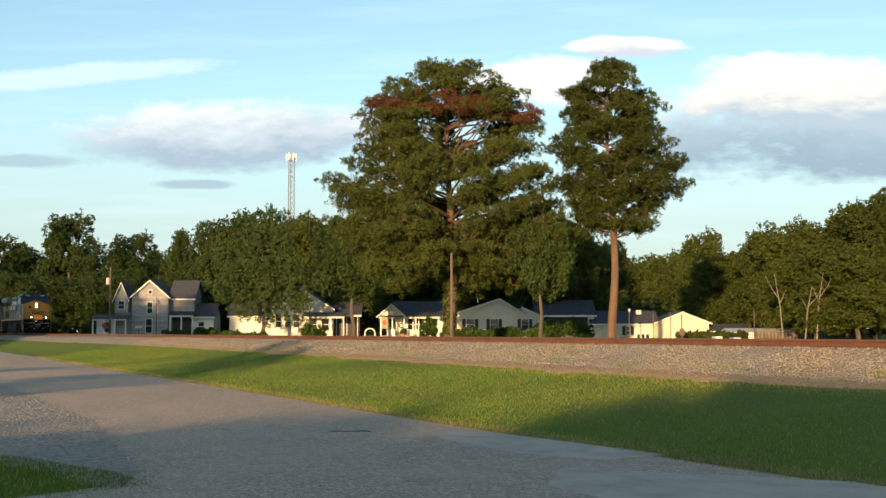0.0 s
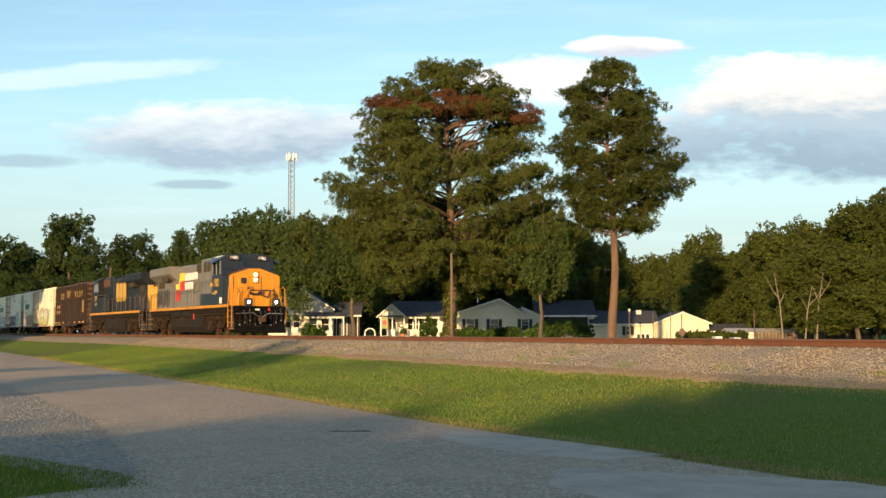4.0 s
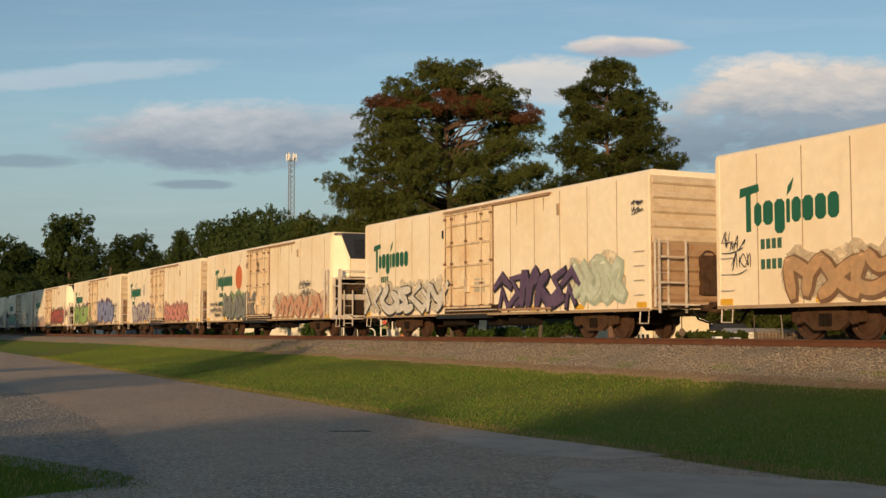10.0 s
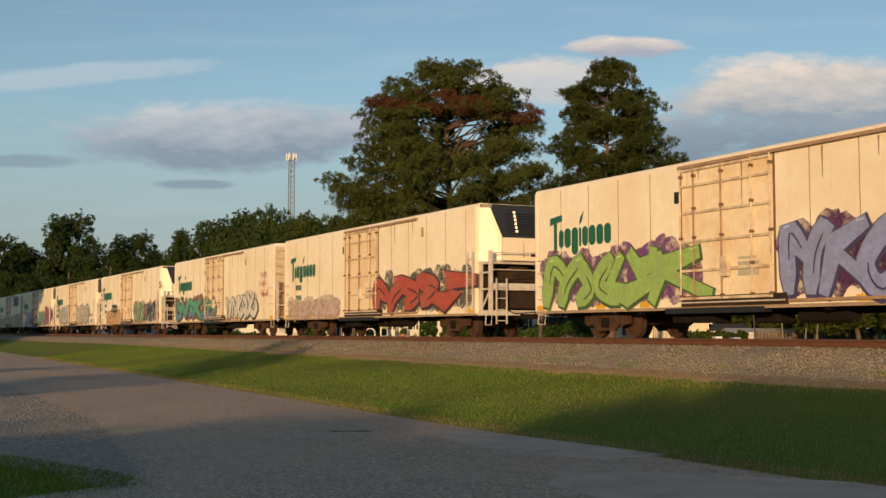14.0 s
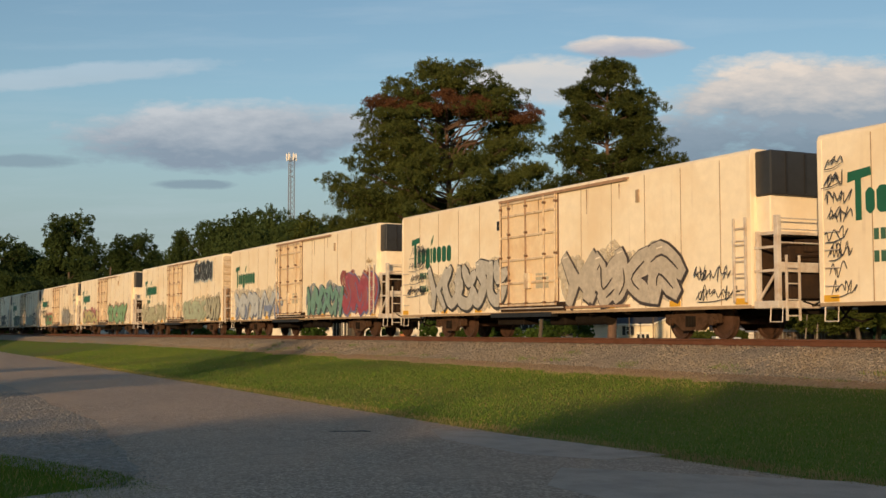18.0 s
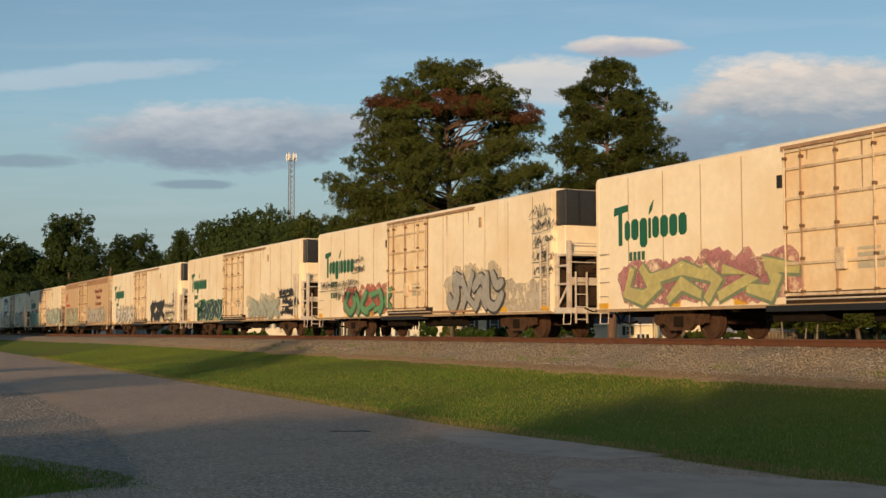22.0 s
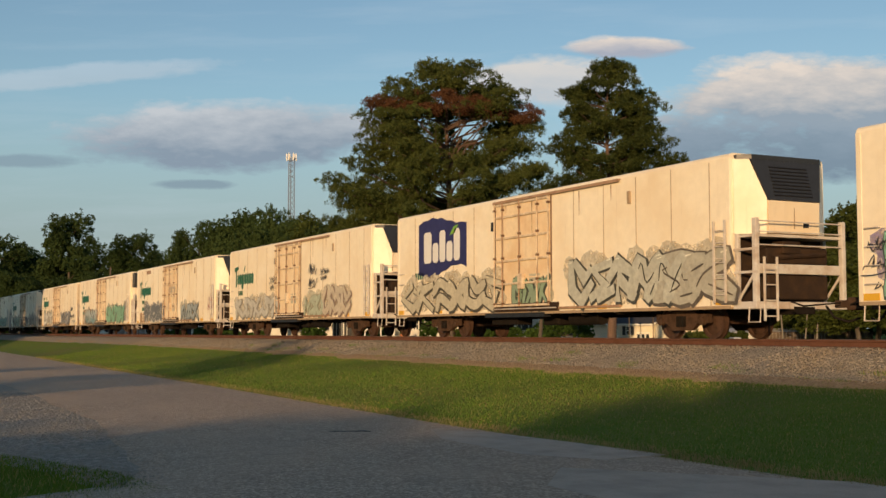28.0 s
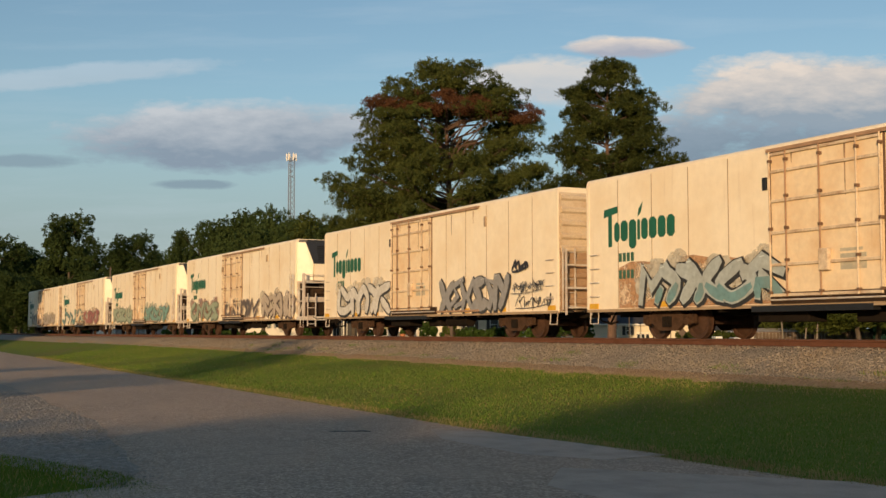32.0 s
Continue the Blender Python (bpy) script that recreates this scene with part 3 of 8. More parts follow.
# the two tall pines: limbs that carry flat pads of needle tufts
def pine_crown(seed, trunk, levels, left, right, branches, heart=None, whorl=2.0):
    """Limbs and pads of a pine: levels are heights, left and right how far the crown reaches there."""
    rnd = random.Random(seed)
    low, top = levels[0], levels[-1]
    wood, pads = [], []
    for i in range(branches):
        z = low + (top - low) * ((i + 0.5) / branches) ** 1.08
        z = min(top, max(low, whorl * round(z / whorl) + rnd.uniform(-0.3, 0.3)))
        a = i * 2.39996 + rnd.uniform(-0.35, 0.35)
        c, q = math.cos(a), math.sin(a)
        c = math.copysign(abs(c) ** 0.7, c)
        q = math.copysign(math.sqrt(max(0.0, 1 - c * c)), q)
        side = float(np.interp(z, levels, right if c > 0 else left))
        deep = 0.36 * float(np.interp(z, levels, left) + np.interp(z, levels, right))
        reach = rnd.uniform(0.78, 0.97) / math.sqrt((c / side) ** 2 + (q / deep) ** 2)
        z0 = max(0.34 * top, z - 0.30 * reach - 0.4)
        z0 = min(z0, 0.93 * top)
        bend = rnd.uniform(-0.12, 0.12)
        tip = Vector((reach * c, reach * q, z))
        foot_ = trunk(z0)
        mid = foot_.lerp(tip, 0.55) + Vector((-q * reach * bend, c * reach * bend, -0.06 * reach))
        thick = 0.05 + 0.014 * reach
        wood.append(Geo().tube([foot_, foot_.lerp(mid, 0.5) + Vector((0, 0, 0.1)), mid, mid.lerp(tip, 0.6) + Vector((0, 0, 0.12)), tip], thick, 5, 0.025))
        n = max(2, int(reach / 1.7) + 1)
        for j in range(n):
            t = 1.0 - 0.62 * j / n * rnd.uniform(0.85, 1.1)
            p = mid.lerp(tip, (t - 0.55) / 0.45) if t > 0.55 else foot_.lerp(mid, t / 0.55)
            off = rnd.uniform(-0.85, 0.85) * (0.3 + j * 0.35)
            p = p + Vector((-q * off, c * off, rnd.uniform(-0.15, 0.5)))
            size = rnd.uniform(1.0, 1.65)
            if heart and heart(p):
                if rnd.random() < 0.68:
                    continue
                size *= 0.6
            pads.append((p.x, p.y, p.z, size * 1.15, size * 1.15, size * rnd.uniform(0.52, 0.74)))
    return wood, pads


def needle_mesh(name, pads, tufts, plates, size, material, seed):
    """Round tufts over each pad: short plates of needles on a ball, with loose needles standing out."""
    rnd = np.random.RandomState(seed)
    b = np.array(pads, dtype=float)
    area = b[:, 3] * b[:, 4]
    pick = rnd.choice(len(b), tufts, p=area / area.sum())
    d = rnd.normal(size=(tufts, 3))
    d /= np.linalg.norm(d, axis=1)[:, None]
    d[:, 2] = np.where(rnd.uniform(0, 1, tufts) < 0.7, np.abs(d[:, 2]), d[:, 2] * 0.8)
    c = b[pick, :3] + d * b[pick, 3:6] * rnd.uniform(0.55, 1.05, tufts)[:, None]
    ball = rnd.uniform(0.26, 0.46, tufts)
    c, out, ball = np.repeat(c, plates, 0), np.repeat(d, plates, 0), np.repeat(ball, plates)
    n = len(c)
    v = rnd.normal(size=(n, 3)) + 0.55 * out + np.array((0, 0, 0.3))
    v /= np.linalg.norm(v, axis=1)[:, None]
    spike = rnd.uniform(0, 1, n) < 0.6
    p = c + v * (ball * np.where(spike, 0.8, rnd.uniform(0.5, 0.9, n)))[:, None]
    t = rnd.normal(size=(n, 3))
    nrm = v * 1.2 + 0.45 * rnd.normal(size=(n, 3))
    u = np.where(spike[:, None], v, np.cross(nrm, t))
    u /= np.linalg.norm(u, axis=1)[:, None]
    w = np.where(spike[:, None], np.cross(u, t), np.cross(nrm, u))
    w /= np.linalg.norm(w, axis=1)[:, None]
    s = size * rnd.uniform(0.6, 1.35, n)
    u = u * (s * np.where(spike, 1.25, 0.75))[:, None]
    w = w * (s * np.where(spike, 0.2, 0.42))[:, None]
    q = np.stack([p - u, p + w - u * 0.1, p + u, p - w + u * 0.2], 1).reshape(-1, 3)
    return fast_mesh(name, q, 4, material)


def make_pine(label, m, r0, top, levels, left, right, branches, tufts, seed, heart=None, sway=0.35, whorl=2.0):
    root = thing("pine_tree", label, "tree", m, "tall pines")

    def trunk(z):
        return Vector((sway * math.sin(z * 0.21) * min(1, z / 6), 0.5 * sway * math.cos(z * 0.3), z))
    part("trunk", Geo().tube([trunk(-0.5 + (top * 0.97 + 0.5) * i / 16) for i in range(17)], r0, 11, r0 * 0.16), BARK, root)
    wood, pads = pine_crown(seed, trunk, levels, left, right, branches, heart, whorl)
    for g in wood:
        part("limb", g, LIMB_BARK, root)
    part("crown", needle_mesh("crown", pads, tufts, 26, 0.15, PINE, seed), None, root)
    return root


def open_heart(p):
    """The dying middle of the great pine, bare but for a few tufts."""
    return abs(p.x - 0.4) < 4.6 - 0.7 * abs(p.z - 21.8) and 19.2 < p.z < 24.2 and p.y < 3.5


def tufted(blobs, seed):
    """Breaks each clump into smaller ragged ones."""
    rnd = random.Random(seed)
    out = []
    for x, y, z, a, b, c in blobs:
        out.append((x, y, z, a * 0.68, b * 0.68, c * 0.70))
        for i in range(7):
            q = rnd.uniform(0.28, 0.56)
            t = rnd.uniform(0, 6.28)
            e = rnd.uniform(0.55, 1.0)
            out.append((x + e * a * math.cos(t), y + rnd.uniform(-0.8, 0.8) * b, z + e * c * math.sin(t) + 0.1, a * q, b * q, c * q * 1.35))
    return out


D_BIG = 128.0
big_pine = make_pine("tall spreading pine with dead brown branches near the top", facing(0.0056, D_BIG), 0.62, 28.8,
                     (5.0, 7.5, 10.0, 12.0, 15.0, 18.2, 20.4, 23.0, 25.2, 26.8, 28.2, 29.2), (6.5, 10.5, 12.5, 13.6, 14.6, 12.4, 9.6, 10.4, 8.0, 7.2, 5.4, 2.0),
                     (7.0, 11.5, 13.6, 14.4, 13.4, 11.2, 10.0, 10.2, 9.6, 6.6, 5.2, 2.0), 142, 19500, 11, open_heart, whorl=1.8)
brown_pads = []
rnd = random.Random(21)
for i in range(34):
    a = -1.0 + 2.0 * i / 33
    brown_pads.append((8.6 * a + 0.4, -4.4 + 2.6 * abs(a) + rnd.uniform(-0.8, 0.8), 24.9 - 1.3 * abs(a) + 1.2 * (a < -0.4) + rnd.uniform(-1.2, 0.7), 1.0, 0.9, 0.5))
part("dying_branch", needle_mesh("dying_branch", brown_pads, 1700, 14, 0.13, PINE_BROWN, 12), None, big_pine, "reddish brown dying needles")
part("ivy", leaf_mesh("ivy", [(0, 0, 1.2 + 1.5 * i, 0.75, 0.75, 0.9) for i in range(6)], 1500, 0.28, LEAVES_LIGHT, 15, 1.3, 0.8), None, big_pine, "green ivy climbing the trunk")
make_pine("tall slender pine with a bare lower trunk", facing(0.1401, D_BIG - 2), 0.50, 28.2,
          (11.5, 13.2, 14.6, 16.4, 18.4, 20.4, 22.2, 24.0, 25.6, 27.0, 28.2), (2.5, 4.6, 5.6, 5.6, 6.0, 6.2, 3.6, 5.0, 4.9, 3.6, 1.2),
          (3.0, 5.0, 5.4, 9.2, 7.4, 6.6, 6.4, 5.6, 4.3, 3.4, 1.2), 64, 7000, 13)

# broadleaf kinds, then their copies along the far tree line
PALE_BARK = mat("bleached_wood", (0.22, 0.19, 0.15), 0.9, 0.3, 2.0)
KINDS = []
for i, (h, w, c, leaf) in enumerate([(18, 13, 17, LEAVES), (15, 13, 16, LEAVES_LIGHT), (20, 11, 18, LEAVES), (14, 14, 15, LEAVES), (17, 12, 15, LEAVES_LIGHT), (13, 11, 13, LEAVES), (15, 16, 15, LEAVES)]):
    KINDS.append(make_tree("tree", "broad leafy green tree behind the houses", "tree", h * 0.8, 0.32, tufted(round_blobs(h, w, c, 40 + i, (0.16, 0.16, 0.16, 0.16, 0.16, 0.46, 0.27)[i]), 70 + i), 42000 if i < 6 else 24000, 0.24, leaf, BARK_GREY, 60 + i, 1.4,
                           "leafy trees", None, 0.45))
KIND_H = (18, 15, 20, 14, 17, 13, 15)
KIND_W = (13, 13, 11, 14, 12, 11, 16)
# slope across the view, depth, height, width, kind
FAR_TREES = [
    (-0.366, 260, 21, 16, 0), (-0.338, 275, 20, 15, 3), (-0.312, 240, 25, 13.5, 2), (-0.284, 270, 20, 14, 0), (-0.258, 235, 20.5, 12.5, 2), (-0.232, 262, 18, 13, 3),
    (-0.214, 225, 17, 10, 4), (-0.204, 212, 19.5, 13, 0), (-0.180, 205, 20.5, 12, 2), (-0.157, 205, 21, 13, 0), (-0.133, 200, 20.5, 13, 3), (-0.110, 195, 20, 13, 4),
    (-0.150, 160, 15.2, 15.0, 6), (-0.086, 185, 18, 15, 0), (-0.070, 178, 15.5, 13, 4), (-0.044, 178, 15.0, 15, 3), (0.046, 178, 15.8, 15, 0), (0.080, 176, 16.6, 14, 3), (-0.012, 180, 15.2, 15, 0), (0.125, 190, 16, 12, 1),
    (0.106, 178, 17.0, 12.5, 1), (0.128, 270, 20, 15, 4), (-0.0746, 151, 13.5, 10, 5), (-0.02, 190, 16, 18, 3), (0.03, 195, 16, 18, 0), (0.09, 200, 15, 18, 3), (0.150, 290, 18.5, 17, 1), (0.168, 300, 20, 16, 4),
    (0.186, 280, 18.5, 16, 1), (0.214, 240, 20, 14, 0), (0.205, 262, 17.5, 15, 4), (0.236, 184, 12.5, 13, 1), (0.255, 180, 13.8, 12, 0), (0.274, 165, 15, 11, 2),
    (0.296, 152, 14.5, 12, 1), (0.318, 160, 15.2, 12, 4), (0.338, 145, 15.5, 11, 1), (0.36, 138, 16, 12, 4), (0.385, 142, 17, 13, 1), (0.40, 150, 17, 14, 3),
    (0.272, 172, 12, 13, 3), (0.31, 136, 10.5, 12, 0), (0.345, 130, 9.5, 10, 3), (0.415, 134, 14, 12, 0), (0.232, 230, 16, 14, 3), (0.3, 225, 17, 15, 0), (0.35, 215, 17, 15, 3),
    (-0.0127, 178, 15, 10, 5), (0.080, 124, 12.0, 7.5, 5),
    (-0.30, 330, 20, 20, 3), (-0.35, 340, 22, 20, 0), (-0.25, 320, 20, 20, 3), (-0.40, 300, 22, 18, 0), (-0.43, 270, 22, 18, 3),
    (-0.19, 188, 9, 13, 3), (-0.225, 195, 10, 12, 0), (-0.27, 210, 11, 14, 3), (-0.315, 215, 10, 14, 0), (-0.355, 215, 11, 15, 3), (-0.395, 230, 12, 15, 0),
]
rnd = random.Random(5)
first = {}
for s, d, h, w, kind in FAR_TREES:
    if s > 0.2:
        kind = (1, 1, 4, 4, 4)[kind]
    m = facing(s, d, 0.7, 0, (w / KIND_W[kind], w / KIND_W[kind], h / KIND_H[kind])) @ pose(0, 0, 0, 0, 0, rnd.uniform(0, 360))
    if kind == 6:
        m = facing(s, d, 0.7, 0, (w / 16, 0.42, h / 15))
    if kind in first:
        copy_thing(KINDS[kind], m)
    else:
        first[kind] = m
for kind, m in first.items():
    KINDS[kind].matrix_world = m


# thick wood closing the distance under the crowns
far_wood = leaf_mesh("far_wood", [(AHEAD * q + ACROSS * (q * (-0.60 + 0.026 * i)))[:2] + (3.5 + 1.2 * math.sin(i * 1.7), 9, 9, 5.5) for i, q in ((j, 345 if j < 22 else 262) for j in range(47))], 30000, 1.1, LEAVES, 77, 1.3, 0.3)
link_wood = new("far_wood", far_wood)
tagged(link_wood, "dark green wood behind the far trees", "wood", kind="stuff")
# forked limbs in the open heart of the great pine
rnd = random.Random(8)
for i in range(7):
    z = 16.8 + 0.6 * i
    x = (-1) ** i * (2.2 + 0.55 * ((i * 5) % 9))
    part("limb", Geo().tube([(0.05, -0.3, z), (0.36 * x, -0.9, z + 2.3), (x, -1.7, z + 4.4 + rnd.uniform(-0.6, 0.6)), (1.5 * x, -2.0, z + 5.6)], 0.14, 7, 0.03), LIMB_BARK, big_pine)

# pale dead limbs standing out of the wood
for s, d, h in ((0.3155, 131, 7.6), (0.2760, 133, 7.4), (0.3060, 131, 6.0)):
    dead = thing("dead_tree", "pale bare dead tree among the green wood", "tree", facing(s, d, 0.7))
    q = 1 if s > 0.3 else -1
    part("trunk", Geo().tube([(-0.8 * q, 0, -0.3), (-0.5 * q, 0, h * 0.5), (0.1 * q, 0, h)], 0.10, 7, 0.03), PALE_BARK, dead)
    part("limb", Geo().tube([(-0.45 * q, 0, h * 0.6), (0.5 * q, -0.2, h * 0.78), (1.2 * q, -0.2, h * 0.98)], 0.05, 6, 0.02), PALE_BARK, dead)
    part("limb", Geo().tube([(-0.5 * q, 0, h * 0.55), (-1.1 * q, -0.2, h * 0.75)], 0.045, 6, 0.02), PALE_BARK, dead)


# ---- behind the camera: unseen building and trees added to throw the long evening shadows ----
BRICK = mat("brick_wall", (0.30, 0.15, 0.10), 0.85, 0.3, 2.0, 0.01)
DARK_ROOF = mat("dark_shingles", (0.050, 0.052, 0.062), 0.85, 0.3, 2.5, 0.02, fine=8)
caster = thing("brick_building", "unseen plain brick building added to cast the verge shadow", "building", pose(41.5, -29, 0))
part("wall", Geo().prism([(-19, 5), (18.5, 5), (18.5, -5), (-8.5, -5)], -0.1, 9.4, "z"), BRICK, caster)
part("roof", Geo().prism([(-19, 5), (18.7, 5), (18.7, -5.2), (-8.4, -5.2)], 9.4, 9.65, "z"), DARK_ROOF, caster)
for x, y, h, w, kind in ((8.8, -25.5, 6.3, 5.0, 3), (11.8, -25, 6.9, 5.0, 3), (14.8, -25, 7.3, 5.5, 1), (17.8, -25.5, 7.7, 5.5, 3), (20.3, -25, 8.0, 6.5, 3), (21.6, -25.5, 8.6, 5.0, 1), (22.8, -25.2, 8.6, 6.0, 3), (-18.5, -26, 8.2, 3.5, 2)):
    k = KINDS[kind]
    m = pose(x, y, -0.1, 0, 0, 40 * x) @ Matrix.Diagonal((w / KIND_W[kind], w / KIND_W[kind], h / KIND_H[kind], 1))
    c = k.matrix_world.copy()
    k.matrix_world = Matrix()
    tagged(copy_thing(k, m), "unseen leafy tree added near the road to cast shade")
    k.matrix_world = c

# unseen trees up the road added for shade; a sparse one for soft shadow
for a, c, h, w, kind in ((108, -73, 18.6, 16, 3), (106, -64, 17.6, 15, 3), (105, -55, 17.2, 14, 3), (112, -86, 20, 16, 0)):
    k = KINDS[kind]
    keep = k.matrix_world.copy()
    k.matrix_world = Matrix()
    p = AHEAD * a + ACROSS * c
    tagged(copy_thing(k, pose(p.x, p.y, -0.1, 0, 0, 30 * a) @ Matrix.Diagonal((w / KIND_W[kind], w / KIND_W[kind], h / KIND_H[kind], 1))), "unseen leafy tree added near the road to cast shade")
    k.matrix_world = keep
make_tree("tree", "unseen thin tree added to cast a soft shadow band", "tree", 9.0, 0.16, round_blobs(11.0, 8.5, 16, 91, 0.25), 3200, 0.34, LEAVES, BARK_GREY, 92, 1.4, "leafy trees", pose(-6.7, -25, -0.1))

# ---- houses across the track ----
CLAPBOARD = mat("white_clapboard", (0.74, 0.70, 0.62), 0.7, 0.12, 1.2)
CREAM = mat("cream_siding", (0.74, 0.66, 0.50), 0.7, 0.12, 1.2)
OLD_BOARD = mat("weathered_grey_boards", (0.21, 0.205, 0.20), 0.85, 0.4, 0.8, tint=(0.36, 0.35, 0.335), random_tint=0.8)
TRIM = mat("white_trim", (0.76, 0.74, 0.68), 0.6, 0.08, 2.0)
SHUTTER = mat("black_shutter", (0.025, 0.025, 0.028), 0.6, 0.2, 3.0)
SCREEN_SHADE = mat("dark_screen_and_shade", (0.035, 0.035, 0.035), 0.7, 0.3, 2.0)
POLE_WOOD = mat("weathered_pole_wood", (0.13, 0.095, 0.07), 0.9, 0.3, 1.5, streak=True)
RED_SIGN = mat("red_sign_paint", (0.45, 0.03, 0.03), 0.5, 0.1, 3.0)
BUSH_CLOTH = mat("green_cloth", (0.25, 0.33, 0.16), 0.8, 0.3, 2.0, tint=(0.5, 0.25, 0.18))
CLAY = mat("orange_clay", (0.50, 0.20, 0.10), 0.8, 0.2, 4.0)
GLASS_HOUSE = glass_mat("window_glass", (0.03, 0.035, 0.04))
MAST = mat("dull_mast_steel", (0.17, 0.16, 0.16), 0.6, 0.15, 0.5)
STEEL = mat("galvanised_steel", (0.55, 0.54, 0.53), 0.5, 0.12, 2.0, 0, 0.3)


def hang_boards(parent, x0, x1, y, z0, z1, material, step=0.24):
    """Overlapping clapboards on a wall that faces the road, each its own part."""
    n = int((z1 - z0) / step)
    me = Geo().prism([(y - 0.035, 0), (y, step), (y + 0.01, step), (y + 0.01, 0)], x0, x1, "x").mesh("clapboard")
    for i in range(n):
        part("clapboard", me, material, parent).location = (0, 0, z0 + i * step)


def window(parent, x, y, z, w, h, shutters=False, grid=True):
    f = part("window", Geo().cbox(x - w / 2 - 0.08, x + w / 2 + 0.08, y - 0.09, y - 0.03, z - 0.08, z + h + 0.08, 0.01), TRIM, parent)
    part("pane", Geo().box(x - w / 2, x + w / 2, y - 0.10, y - 0.085, z, z + h), GLASS_HOUSE, f)
    if grid:
        part("glazing_bar", Geo().box(x - w / 2, x + w / 2, y - 0.115, y - 0.10, z + h / 2 - 0.03, z + h / 2 + 0.03), TRIM, f)
    if shutters:
        for s in (-1, 1):
            part("shutter", Geo().cbox(x + s * (w / 2 + 0.33) - 0.22, x + s * (w / 2 + 0.33) + 0.22, y - 0.09, y - 0.03, z - 0.05, z + h + 0.05, 0.01), SHUTTER, f)
    return f


def gable_front(parent, x0, x1, y0, y1, z0, eave, apex, wall, roof, over=0.35, top_x=None):
    """A block whose gable faces the road."""
    mid = (x0 + x1) / 2 if top_x is None else top_x
    part("wall", Geo().prism([(x0, z0), (x1, z0), (x1, eave), (mid, apex), (x0, eave)], y0, y1), wall, parent)
    sl = (apex - eave) / (mid - x0)
    sr = (apex - eave) / (x1 - mid)
    for a, s in ((x0, -1), (x1, 1)):
        k = sl if s < 0 else sr
        e = a + s * over
        ez = eave - k * over
        part("roof", Geo().prism([(mid, apex + 0.02), (e, ez + 0.02), (e, ez + 0.18), (mid, apex + 0.20)], y0 - 0.35, y1 + 0.2), roof, parent)
        part("barge_board", Geo().prism([(mid, apex - 0.10), (e, ez - 0.10), (e, ez + 0.12), (mid, apex + 0.13)], y0 - 0.40, y0 - 0.35), TRIM, parent)


def long_block(parent, x0, x1, y0, y1, z0, eave, apex, wall, roof, over=0.4):
    """A block whose roof slopes to the road."""
    mid = (y0 + y1) / 2
    part("wall", Geo().prism([(y0, z0), (y1, z0), (y1, eave), (mid, apex), (y0, eave)], x0, x1, "x"), wall, parent)
    k = (apex - eave) / (mid - y0)
    for s, y in ((-1, y0), (1, y1)):
        e = y + s * over
        part("roof", Geo().prism([(mid, apex + 0.03), (e, eave - k * over + 0.03), (e, eave - k * over + 0.2), (mid, apex + 0.2)], x0 - 0.3, x1 + 0.3, "x"), roof, parent)
    part("fascia", Geo().box(x0 - 0.3, x1 + 0.3, y0 - over - 0.05, y0 - over, eave - k * over - 0.06, eave - k * over + 0.16), TRIM, parent)


def porch(parent, x0, x1, y0, y1, z_top, posts, roof, floor_z=0.35):
    part("porch_roof", Geo().prism([(y0 - 0.2, z_top), (y1, z_top + 0.5), (y1, z_top + 0.62), (y0 - 0.2, z_top + 0.12)], x0 - 0.2, x1 + 0.2, "x"), roof, parent)
    part("porch_beam", Geo().box(x0, x1, y0, y0 + 0.15, z_top - 0.25, z_top), TRIM, parent)
    part("porch_floor", Geo().box(x0, x1, y0, y1, -0.4, floor_z), TRIM, parent)
    for i in range(posts):
        x = x0 + 0.1 + (x1 - x0 - 0.2) * i / (posts - 1)
        part("porch_post", Geo().cbox(x - 0.09, x + 0.09, y0 + 0.02, y0 + 0.2, floor_z, z_top - 0.2, 0.015), TRIM, parent)


